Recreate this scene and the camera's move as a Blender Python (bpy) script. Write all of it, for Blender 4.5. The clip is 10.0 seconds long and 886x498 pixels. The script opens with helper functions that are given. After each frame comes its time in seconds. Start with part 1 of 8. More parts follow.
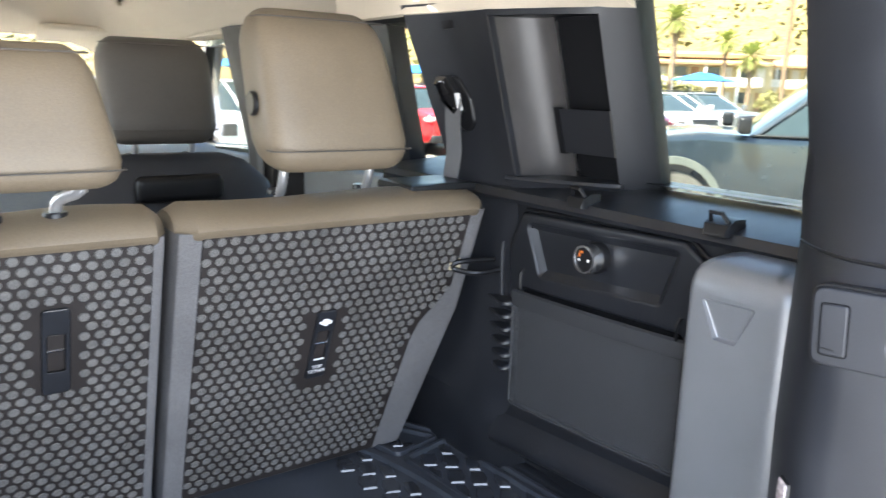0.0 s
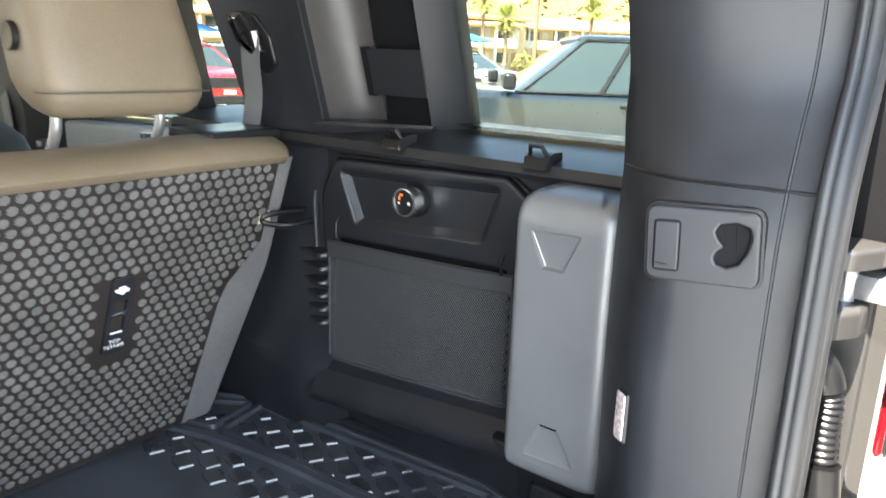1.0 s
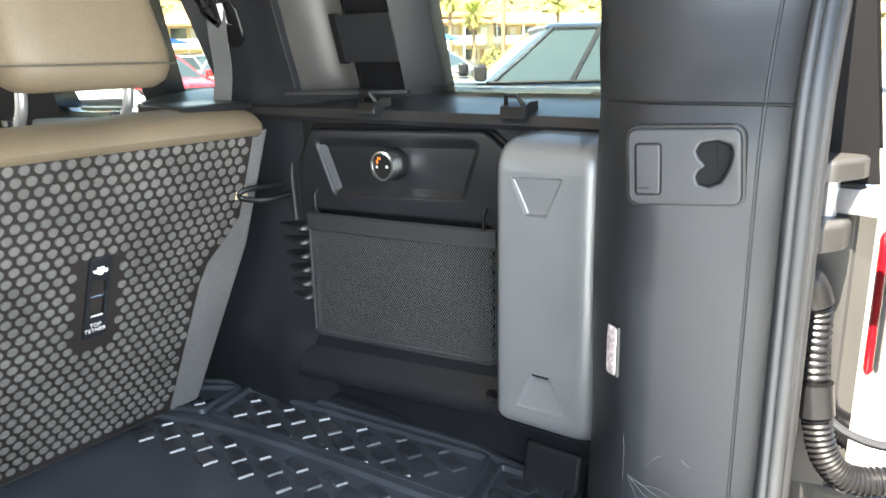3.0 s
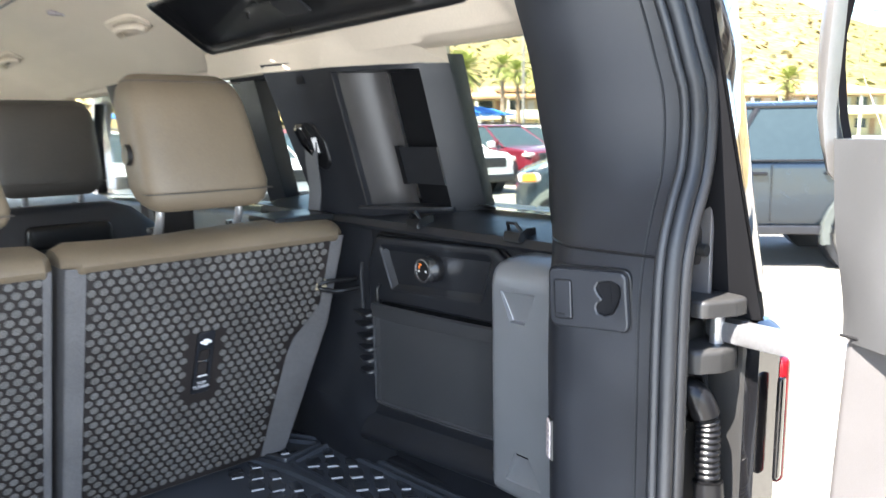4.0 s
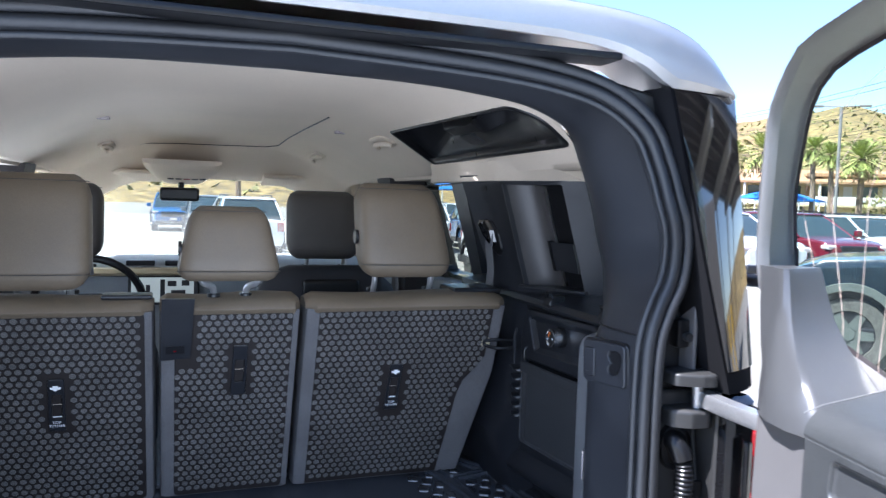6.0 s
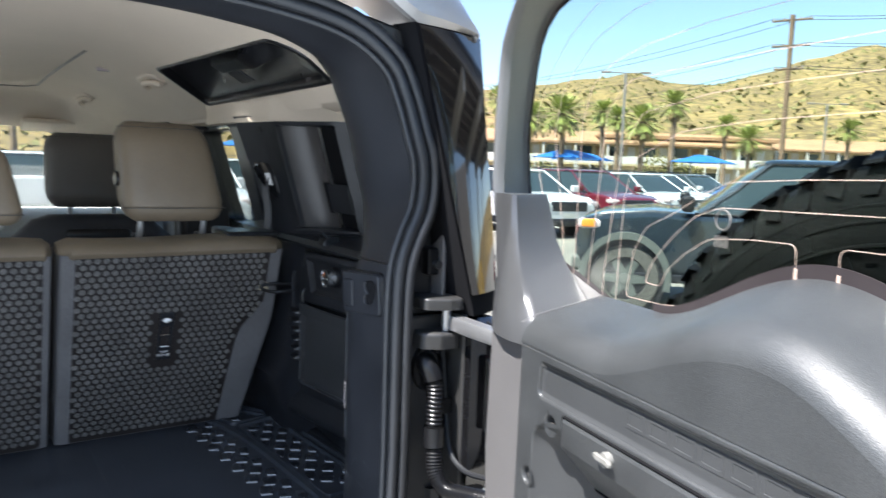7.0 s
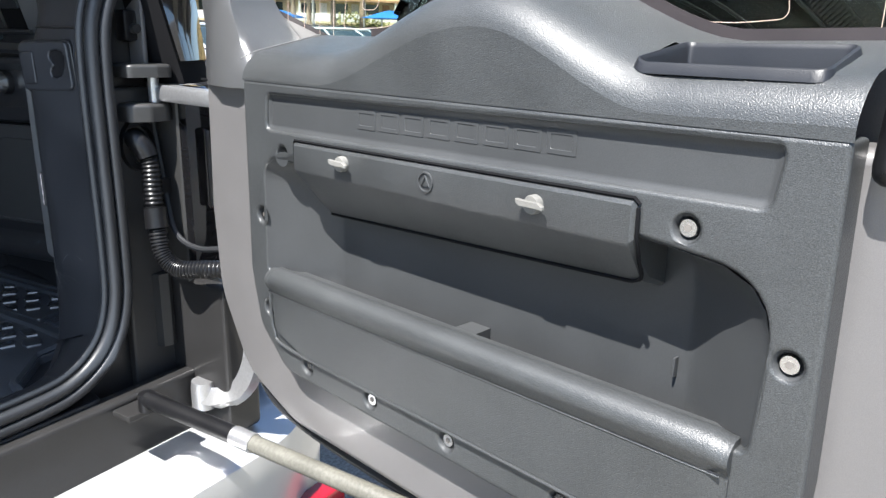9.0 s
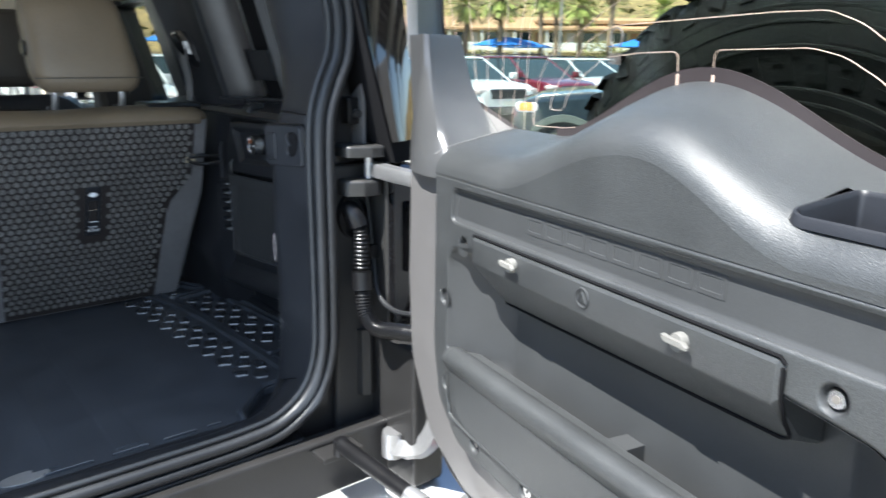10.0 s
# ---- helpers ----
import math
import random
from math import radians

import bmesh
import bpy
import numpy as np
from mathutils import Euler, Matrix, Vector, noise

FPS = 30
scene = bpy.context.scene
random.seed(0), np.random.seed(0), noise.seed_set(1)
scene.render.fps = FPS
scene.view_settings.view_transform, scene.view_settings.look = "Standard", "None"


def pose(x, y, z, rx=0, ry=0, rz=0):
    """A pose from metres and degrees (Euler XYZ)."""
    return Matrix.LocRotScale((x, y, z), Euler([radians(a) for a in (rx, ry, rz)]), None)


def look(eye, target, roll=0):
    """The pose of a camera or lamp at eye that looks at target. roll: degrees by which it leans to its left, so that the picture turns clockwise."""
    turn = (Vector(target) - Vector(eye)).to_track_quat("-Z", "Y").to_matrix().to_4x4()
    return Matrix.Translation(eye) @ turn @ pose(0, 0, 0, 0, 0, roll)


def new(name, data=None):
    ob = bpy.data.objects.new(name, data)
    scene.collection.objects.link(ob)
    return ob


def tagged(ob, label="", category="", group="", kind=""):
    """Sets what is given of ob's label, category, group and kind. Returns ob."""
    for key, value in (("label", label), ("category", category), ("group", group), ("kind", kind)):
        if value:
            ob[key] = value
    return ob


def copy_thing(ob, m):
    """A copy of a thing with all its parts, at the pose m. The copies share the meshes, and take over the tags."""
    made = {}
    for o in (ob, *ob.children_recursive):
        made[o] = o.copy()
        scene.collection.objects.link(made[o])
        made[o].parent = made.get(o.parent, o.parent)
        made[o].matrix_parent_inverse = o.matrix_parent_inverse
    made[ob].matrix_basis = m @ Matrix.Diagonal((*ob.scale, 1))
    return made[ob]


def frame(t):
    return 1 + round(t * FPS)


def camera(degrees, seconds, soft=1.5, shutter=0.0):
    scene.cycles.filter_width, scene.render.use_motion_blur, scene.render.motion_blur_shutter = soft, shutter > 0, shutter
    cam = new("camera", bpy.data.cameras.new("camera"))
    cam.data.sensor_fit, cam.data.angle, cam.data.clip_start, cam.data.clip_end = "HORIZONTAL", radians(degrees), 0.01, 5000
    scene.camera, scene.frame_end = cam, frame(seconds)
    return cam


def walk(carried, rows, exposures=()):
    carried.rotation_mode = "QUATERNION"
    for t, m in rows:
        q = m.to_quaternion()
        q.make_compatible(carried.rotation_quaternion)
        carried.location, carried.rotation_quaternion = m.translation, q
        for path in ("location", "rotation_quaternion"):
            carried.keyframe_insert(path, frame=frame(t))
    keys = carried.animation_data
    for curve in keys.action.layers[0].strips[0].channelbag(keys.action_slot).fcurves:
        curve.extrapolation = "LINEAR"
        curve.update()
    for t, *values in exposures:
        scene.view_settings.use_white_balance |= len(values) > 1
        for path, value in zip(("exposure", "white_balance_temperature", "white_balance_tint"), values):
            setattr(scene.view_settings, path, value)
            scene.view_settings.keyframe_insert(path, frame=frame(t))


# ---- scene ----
cam = camera(62.0, 10.0, soft=1.35, shutter=0.3)

PATH = [
    (0, (-0.109, -0.168, 1.615), (1.015, 1.431, 1.188), 1.6),
    (0.5, (-0.135, -0.138, 1.606), (1.265, 1.224, 1.178), 1.8),
    (1, (-0.125, -0.103, 1.583), (1.413, 1.069, 1.073), 2.0),
    (1.5, (-0.095, -0.049, 1.533), (1.493, 1.001, 0.922), 1.8),
    (2, (-0.099, -0.014, 1.518), (1.509, 0.98, 0.865), 1.2),
    (2.2, (-0.108, -0.004, 1.516), (1.511, 0.971, 0.861), 0.9),
    (3.3, (-0.151, -0.161, 1.55), (1.378, 1.045, 1.095), -1.1),
    (3.5, (-0.165, -0.2, 1.582), (1.328, 1.054, 1.139), -0.5),
    (4, (-0.148, -0.394, 1.62), (1.161, 1.083, 1.298), -1.0),
    (4.5, (-0.176, -0.508, 1.651), (0.888, 1.176, 1.467), -0.6),
    (5, (-0.235, -0.628, 1.663), (0.623, 1.174, 1.525), 0.6),
    (5.2, (-0.246, -0.675, 1.67), (0.529, 1.165, 1.551), 1.2),
    (6.3, (-0.092, -0.941, 1.673), (0.575, 0.94, 1.547), 1.8),
    (6.5, (-0.087, -0.951, 1.654), (0.716, 0.876, 1.514), 2.2),
    (7, (-0.054, -0.943, 1.637), (1.062, 0.702, 1.417), 2.0),
    (7.5, (-0.033, -0.938, 1.611), (1.359, 0.464, 1.299), 1.8),
    (8, (-0.043, -0.944, 1.565), (1.539, 0.206, 1.147), 1.7),
    (8.5, (-0.076, -0.944, 1.515), (1.57, 0.068, 0.998), 1.6),
    (9, (-0.093, -0.951, 1.485), (1.523, 0.088, 0.929), 1.2),
    (9.5, (-0.075, -0.98, 1.535), (1.426, 0.23, 1.002), 0.9),
    (10, (-0.055, -1.006, 1.569), (1.158, 0.505, 1.073), 0.5),
]
EXPOSURES = [(0.0, 3.4, 6700, 14), (1.3, 3.65, 7250, 10), (2.2, 3.8, 7300, 9), (3.5, 3.6, 7200, 9), (4.2, 2.85, 6100, 14), (5.0, 2.45, 5450, 16), (6.5, 1.95, 5800, 16), (7.2, 1.80, 6200, 10), (8.0, 1.85, 6300, 9), (9.0, 1.72, 6150, 10), (10.0, 1.82, 6050, 8)]
walk(cam, [(t, look(eye, target, roll)) for t, eye, target, roll in PATH], EXPOSURES)

# ---------------------------------------------------------------- light
SUN_DIR = Vector((-0.505, -0.02, 0.857)).normalized()
world = bpy.data.worlds.new("sky")
scene.world = world
world.use_nodes = True
sky = world.node_tree.nodes.new("ShaderNodeTexSky")
sky.sky_type, sky.sun_disc = "NISHITA", False
sky.sun_elevation = math.asin(SUN_DIR.z)
sky.sun_rotation = math.atan2(SUN_DIR.x, SUN_DIR.y)
sky.altitude, sky.air_density, sky.dust_density, sky.ozone_density = 300.0, 1.0, 0.5, 1.0
bg = world.node_tree.nodes["Background"]
bg.inputs["Strength"].default_value = 0.08
world.node_tree.links.new(sky.outputs["Color"], bg.inputs["Color"])
lamp = bpy.data.lights.new("sun", "SUN")
lamp.energy, lamp.angle, lamp.color = 4.8, radians(0.53), (1.0, 0.95, 0.87)
sun = new("sun", lamp)
sun.matrix_world = look(SUN_DIR * 50, (0, 0, 0))


def sky_panel(name, eye, target, width, height, watts):
    """An area lamp in an opening of the vehicle, for the skylight that comes through it."""
    data = bpy.data.lights.new(name, "AREA")
    data.shape, data.size, data.size_y, data.energy, data.color = "RECTANGLE", width, height, watts, (0.77, 0.885, 1.0)
    ob = new(name, data)
    ob.matrix_world = look(eye, target)
    return ob


sky_panel("rear_opening_light", (0.0, -0.035, 1.43), (0.0, 1.0, 1.47), 0.98, 0.84, 1.6)
sky_panel("left_window_light", (-0.72, 1.3, 1.60), (0.0, 1.3, 1.62), 1.1, 0.28, 1.1)


# ---------------------------------------------------------------- materials
def material(name, colour, rough=0.5, metal=0.0, grain=0.0, grain_size=0.004, vary=0.15, vary_size=0.08, bump=0.0,
             coat=0.0, spec=0.5, island=0.0, transmission=0.0, pebble=0.0, hatch=0.0):
    """A Principled surface with variation at two scales: broad tone and stains, and fine grain with relief."""
    m = bpy.data.materials.new(name)
    m.use_nodes = True
    nt = m.node_tree
    N, L = nt.nodes, nt.links
    b = N["Principled BSDF"]
    b.inputs["Metallic"].default_value = metal
    b.inputs["Coat Weight"].default_value = coat
    b.inputs["Coat Roughness"].default_value = 0.06
    b.inputs["Specular IOR Level"].default_value = spec
    b.inputs["Transmission Weight"].default_value = transmission
    geo = N.new("ShaderNodeNewGeometry")
    big = N.new("ShaderNodeTexNoise")
    big.inputs["Scale"].default_value = 1.0 / vary_size
    big.inputs["Detail"].default_value = 4.0
    L.new(geo.outputs["Position"], big.inputs["Vector"])
    fine = N.new("ShaderNodeTexNoise")
    fine.inputs["Scale"].default_value = 1.0 / grain_size
    fine.inputs["Detail"].default_value = 2.0
    L.new(geo.outputs["Position"], fine.inputs["Vector"])
    ramp = N.new("ShaderNodeMapRange")
    ramp.inputs["From Min"].default_value, ramp.inputs["From Max"].default_value = 0.3, 0.7
    ramp.inputs["To Min"].default_value, ramp.inputs["To Max"].default_value = 1 - vary, 1 + vary
    L.new(big.outputs["Fac"], ramp.inputs["Value"])
    last = ramp.outputs["Result"]
    if grain:
        g = N.new("ShaderNodeMapRange")
        g.inputs["From Min"].default_value, g.inputs["From Max"].default_value = 0.35, 0.65
        g.inputs["To Min"].default_value, g.inputs["To Max"].default_value = 1 - grain, 1 + grain
        L.new(fine.outputs["Fac"], g.inputs["Value"])
        mul = N.new("ShaderNodeMath")
        mul.operation = "MULTIPLY"
        L.new(last, mul.inputs[0]), L.new(g.outputs["Result"], mul.inputs[1])
        last = mul.outputs[0]
    if island:
        i = N.new("ShaderNodeMapRange")
        i.inputs["To Min"].default_value, i.inputs["To Max"].default_value = 1 - island, 1 + island
        L.new(geo.outputs["Random Per Island"], i.inputs["Value"])
        mul = N.new("ShaderNodeMath")
        mul.operation = "MULTIPLY"
        L.new(last, mul.inputs[0]), L.new(i.outputs["Result"], mul.inputs[1])
        last = mul.outputs[0]
    scale = N.new("ShaderNodeVectorMath")
    scale.operation = "SCALE"
    scale.inputs[0].default_value = colour[:3]
    L.new(last, scale.inputs["Scale"])
    L.new(scale.outputs["Vector"], b.inputs["Base Color"])
    r = N.new("ShaderNodeMapRange")
    r.inputs["From Min"].default_value, r.inputs["From Max"].default_value = 0.3, 0.7
    r.inputs["To Min"].default_value, r.inputs["To Max"].default_value = max(rough - 0.06, 0.0), min(rough + 0.06, 1.0)
    if rough < 0.08:
        r.inputs["To Min"].default_value = r.inputs["To Max"].default_value = rough
    L.new(big.outputs["Fac"], r.inputs["Value"])
    L.new(r.outputs["Result"], b.inputs["Roughness"])
    if bump:
        bp = N.new("ShaderNodeBump")
        bp.inputs["Strength"].default_value = bump
        bp.inputs["Distance"].default_value = grain_size * 0.6
        L.new(fine.outputs["Fac"], bp.inputs["Height"])
        L.new(bp.outputs["Normal"], b.inputs["Normal"])
        if pebble:
            cells = N.new("ShaderNodeTexVoronoi")
            cells.feature = "SMOOTH_F1"
            cells.inputs["Scale"].default_value = 1.0 / pebble
            L.new(geo.outputs["Position"], cells.inputs["Vector"])
            bq = N.new("ShaderNodeBump")
            bq.invert = True
            bq.inputs["Strength"].default_value = 0.75
            bq.inputs["Distance"].default_value = pebble * 0.35
            L.new(cells.outputs["Distance"], bq.inputs["Height"])
            L.new(bp.outputs["Normal"], bq.inputs["Normal"])
            L.new(bq.outputs["Normal"], b.inputs["Normal"])
    if hatch:
        # printed slanting threads
        wave = N.new("ShaderNodeTexWave")
        wave.bands_direction = "DIAGONAL"
        wave.inputs["Scale"].default_value = hatch
        wave.inputs["Distortion"].default_value = 0.6
        L.new(geo.outputs["Position"], wave.inputs["Vector"])
        step = N.new("ShaderNodeMapRange")
        step.inputs["From Min"].default_value, step.inputs["From Max"].default_value = 0.25, 0.6
        step.inputs["To Min"].default_value, step.inputs["To Max"].default_value = 0.3, 1.0
        L.new(wave.outputs["Fac"], step.inputs["Value"])
        mul = N.new("ShaderNodeMath")
        mul.operation = "MULTIPLY"
        L.new(last, mul.inputs[0]), L.new(step.outputs["Result"], mul.inputs[1])
        L.new(mul.outputs[0], scale.inputs["Scale"])
    return m


def glass_material(name, tint, rough=0.0, ior=1.33):
    m = bpy.data.materials.new(name)
    m.use_nodes = True
    b = m.node_tree.nodes["Principled BSDF"]
    b.inputs["Base Color"].default_value = (*tint, 1)
    b.inputs["Transmission Weight"].default_value = 1.0
    b.inputs["Roughness"].default_value = rough
    b.inputs["IOR"].default_value = ior
    return m


def dusty_glass(name, tint, dust):
    """Clear glass under a thin film of dust that scatters the daylight."""
    m = glass_material(name, tint)
    N, L = m.node_tree.nodes, m.node_tree.links
    film = N.new("ShaderNodeBsdfTranslucent")
    film.inputs["Color"].default_value = (0.80, 0.80, 0.76, 1)
    streaks = N.new("ShaderNodeTexNoise")
    streaks.inputs["Scale"].default_value, streaks.inputs["Detail"].default_value = 3.0, 5.0
    amount = N.new("ShaderNodeMapRange")
    amount.inputs["From Min"].default_value, amount.inputs["From Max"].default_value = 0.3, 0.7
    amount.inputs["To Min"].default_value, amount.inputs["To Max"].default_value = dust * 0.75, dust * 1.25
    L.new(streaks.outputs["Fac"], amount.inputs["Value"])
    both = N.new("ShaderNodeMixShader")
    L.new(amount.outputs["Result"], both.inputs["Fac"])
    L.new(N["Principled BSDF"].outputs["BSDF"], both.inputs[1])
    L.new(film.outputs["BSDF"], both.inputs[2])
    L.new(both.outputs["Shader"], N["Material Output"].inputs["Surface"])
    return m


def screen_material(name, tone, power):
    """A lit display behind glossy glass."""
    m = material(name, tone, 0.2, coat=0.5, vary=0.04)
    b = m.node_tree.nodes["Principled BSDF"]
    b.inputs["Emission Color"].default_value = (*tone, 1)
    b.inputs["Emission Strength"].default_value = power
    return m


M = {
    "black_plastic": material("black_plastic", (0.0135, 0.0145, 0.0178), 0.36, spec=0.6, grain=0.12, grain_size=0.0012, bump=0.25),
    "black_smooth": material("black_smooth", (0.008, 0.008, 0.009), 0.33, spec=0.4, vary=0.1),
    "pillar_plastic": material("pillar_plastic", (0.0150, 0.0160, 0.0196), 0.45, spec=0.48, grain=0.1, grain_size=0.0009, bump=0.22),
    "corner_grey": material("corner_grey", (0.062, 0.063, 0.065), 0.34, spec=0.9, grain=0.05, grain_size=0.001, vary=0.06, bump=0.06),
    "satin_grey": material("satin_grey", (0.222, 0.226, 0.238), 0.37, metal=0.45, grain=0.05, grain_size=0.001, vary=0.05, bump=0.06),
    "frame_silver": material("frame_silver", (0.29, 0.282, 0.275), 0.44, metal=0.6, grain=0.05, grain_size=0.001, vary=0.05, bump=0.06),
    "leather": material("leather", (0.160, 0.124, 0.084), 0.52, grain=0.08, grain_size=0.0018, vary=0.07, bump=0.25),
    "leather_dark": material("leather_dark", (0.075, 0.066, 0.058), 0.55, grain=0.08, grain_size=0.0018, vary=0.07, bump=0.25),
    "grey_cloth": material("grey_cloth", (0.125, 0.12, 0.122), 0.9, grain=0.25, grain_size=0.0012, vary=0.12, bump=0.4),
    "seat_rubber": material("seat_rubber", (0.016, 0.012, 0.011), 0.6, grain=0.2, grain_size=0.001, bump=0.2),
    "dot_grey": material("dot_grey", (0.175, 0.168, 0.160), 0.45, spec=0.8, grain=0.2, grain_size=0.001, island=0.12, hatch=250.0),
    "headliner": material("headliner", (0.66, 0.56, 0.445), 0.95, grain=0.05, grain_size=0.002, vary=0.04, vary_size=0.3, bump=0.2),
    "door_plastic": material("door_plastic", (0.044, 0.0465, 0.048), 0.42, spec=0.8, grain=0.35, grain_size=0.0009, vary=0.1, bump=0.35, pebble=0.0009),
    "door_smooth": material("door_smooth", (0.050, 0.052, 0.054), 0.45, spec=0.4, grain=0.12, grain_size=0.0007, vary=0.08, bump=0.2),
    "silver_paint": material("silver_paint", (0.55, 0.55, 0.55), 0.34, metal=0.45, grain=0.10, grain_size=0.0006, vary=0.03, coat=0.6),
    "mauve_paint": material("mauve_paint", (0.20, 0.192, 0.192), 0.38, metal=0.4, grain=0.06, grain_size=0.0006, vary=0.04, coat=0.3),
    "dark_paint": material("dark_paint", (0.035, 0.034, 0.034), 0.36, metal=0.3, grain=0.08, grain_size=0.0008, vary=0.12, coat=0.2),
    "gloss_black": material("gloss_black", (0.008, 0.008, 0.009), 0.03, coat=1.0, spec=1.0, vary=0.05),
    "rubber": material("rubber", (0.017, 0.0178, 0.020), 0.45, spec=0.45, grain=0.1, grain_size=0.002, vary=0.15),
    "mat_rubber": material("mat_rubber", (0.040, 0.045, 0.055), 0.36, spec=0.6, grain=0.15, grain_size=0.0015, vary=0.2, bump=0.2),
    "mat_gloss": material("mat_gloss", (0.036, 0.040, 0.049), 0.24, spec=1.0, vary=0.2),
    "scratch_grey": material("scratch_grey", (0.13, 0.13, 0.13), 0.7, vary=0.3),
    "knob_grey": material("knob_grey", (0.20, 0.195, 0.18), 0.5, vary=0.15, grain=0.1, grain_size=0.001),
    "net": material("net", (0.075, 0.077, 0.082), 0.6, vary=0.1),
    "chrome": material("chrome", (0.75, 0.75, 0.75), 0.12, metal=1.0, vary=0.03),
    "alloy": material("alloy", (0.55, 0.55, 0.56), 0.35, metal=0.8, vary=0.08, grain=0.05),
    "white_print": material("white_print", (0.75, 0.75, 0.75), 0.6, vary=0.03),
    "orange_print": material("orange_print", (0.8, 0.2, 0.03), 0.5, vary=0.03),
    "red_lens": material("red_lens", (0.24, 0.005, 0.010), 0.15, coat=0.8, vary=0.1),
    "lens_white": material("lens_white", (0.50, 0.43, 0.43), 0.25, vary=0.15, grain=0.3, grain_size=0.004),
    "beige_rod": material("beige_rod", (0.13, 0.125, 0.105), 0.5, vary=0.2, grain=0.15),
    "tyre": material("tyre", (0.0045, 0.0046, 0.0050), 0.62, spec=0.10, grain=0.2, grain_size=0.003, vary=0.2, bump=0.3),
    "heat_wire": material("heat_wire", (0.62, 0.47, 0.38), 0.5, vary=0.05),
    "frit": material("frit", (0.035, 0.028, 0.029), 0.5, vary=0.1),
    "asphalt": material("asphalt", (0.18, 0.17, 0.145), 0.9, grain=0.3, grain_size=0.012, vary=0.18, vary_size=2.2, bump=0.3),
    "line_paint": material("line_paint", (0.7, 0.7, 0.66), 0.8, grain=0.2, grain_size=0.02, vary=0.2, vary_size=0.5),
    "hill": material("hill", (0.165, 0.118, 0.043), 0.95, grain=0.55, grain_size=2.2, vary=0.35, vary_size=16.0),
    "shrub": material("shrub", (0.17, 0.16, 0.06), 0.9, grain=0.4, grain_size=0.3, vary=0.3, vary_size=4.0, island=0.35),
    "stucco": material("stucco", (0.50, 0.41, 0.24), 0.9, grain=0.08, grain_size=0.1, vary=0.08, vary_size=2.0),
    "terracotta": material("terracotta", (0.32, 0.19, 0.10), 0.85, grain=0.2, grain_size=0.2, vary=0.15, vary_size=2.0),
    "white_wall": material("white_wall", (0.55, 0.53, 0.48), 0.85, vary=0.06, vary_size=2.0),
    "blue_cloth": material("blue_cloth", (0.015, 0.14, 0.46), 0.7, vary=0.12, vary_size=1.0),
    "trunk": material("trunk", (0.20, 0.14, 0.09), 0.9, grain=0.35, grain_size=0.08, vary=0.2, vary_size=0.6),
    "frond": material("frond", (0.23, 0.26, 0.065), 0.6, grain=0.2, grain_size=0.1, vary=0.3, vary_size=0.8, island=0.35),
    "dry_frond": material("dry_frond", (0.26, 0.18, 0.08), 0.85, vary=0.3, vary_size=0.5, island=0.3),
    "wood_pole": material("wood_pole", (0.16, 0.105, 0.065), 0.85, grain=0.3, grain_size=0.05, vary=0.2, vary_size=0.7),
    "steel": material("steel", (0.25, 0.23, 0.21), 0.5, metal=0.5, vary=0.15),
    "wire": material("wire", (0.03, 0.03, 0.03), 0.6, vary=0.1),
    "car_white": material("car_white", (0.58, 0.59, 0.60), 0.25, coat=0.8, vary=0.03),
    "car_red": material("car_red", (0.52, 0.015, 0.02), 0.25, coat=0.8, vary=0.05),
    "car_maroon": material("car_maroon", (0.13, 0.01, 0.02), 0.22, metal=0.2, coat=0.9, vary=0.05),
    "car_black": material("car_black", (0.010, 0.017, 0.024), 0.22, spec=0.5, coat=0.7, vary=0.1),
    "car_blue": material("car_blue", (0.03, 0.12, 0.32), 0.2, metal=0.3, coat=0.9, vary=0.05),
    "car_grey": material("car_grey", (0.16, 0.17, 0.18), 0.25, metal=0.4, coat=0.8, vary=0.05),
    "dusty_tyre": material("dusty_tyre", (0.075, 0.073, 0.066), 0.85, vary=0.25, vary_size=0.06, grain=0.2, grain_size=0.01),
    "flare_grey": material("flare_grey", (0.075, 0.085, 0.078), 0.6, vary=0.1, grain=0.1),
    "dark_glass": material("dark_glass", (0.028, 0.042, 0.046), 0.05, spec=0.5, vary=0.05),
    "amber": material("amber", (0.8, 0.25, 0.03), 0.2, coat=0.5, vary=0.05),
    "dash_grey": material("dash_grey", (0.30, 0.32, 0.33), 0.6, vary=0.06, grain=0.05),
    "dash_beige": material("dash_beige", (0.50, 0.42, 0.28), 0.6, vary=0.05),
    "belt_web": material("belt_web", (0.10, 0.10, 0.105), 0.7, grain=0.2, grain_size=0.001, vary=0.1, bump=0.2),
    "hinge_grey": material("hinge_grey", (0.0413, 0.0407, 0.0401), 0.42, metal=0.2, vary=0.1, grain=0.08, grain_size=0.001, bump=0.1),
    "seat_back_dark": material("seat_back_dark", (0.03, 0.031, 0.036), 0.6, grain=0.1, grain_size=0.002, vary=0.1, bump=0.2),
    "net_band": material("net_band", (0.03, 0.031, 0.034), 0.7, vary=0.1, grain=0.2, grain_size=0.001, bump=0.2),
    "cubby_grey": material("cubby_grey", (0.055, 0.051, 0.050), 0.36, grain=0.08, grain_size=0.001, bump=0.15),
    # matt near-black that holds the shade of gaps and recesses in its colour
    "shade_black": material("shade_black", (0.008, 0.008, 0.009), 0.9, spec=0.1),
    "louvre": material("louvre", (0.16, 0.155, 0.15), 0.7, vary=0.1, vary_size=1.0, grain=0.1, grain_size=0.1),
    "yellow_paint": material("yellow_paint", (0.75, 0.45, 0.02), 0.5, vary=0.1),
    "glass_rear": glass_material("glass_rear", (0.78, 0.88, 0.79), ior=1.12),
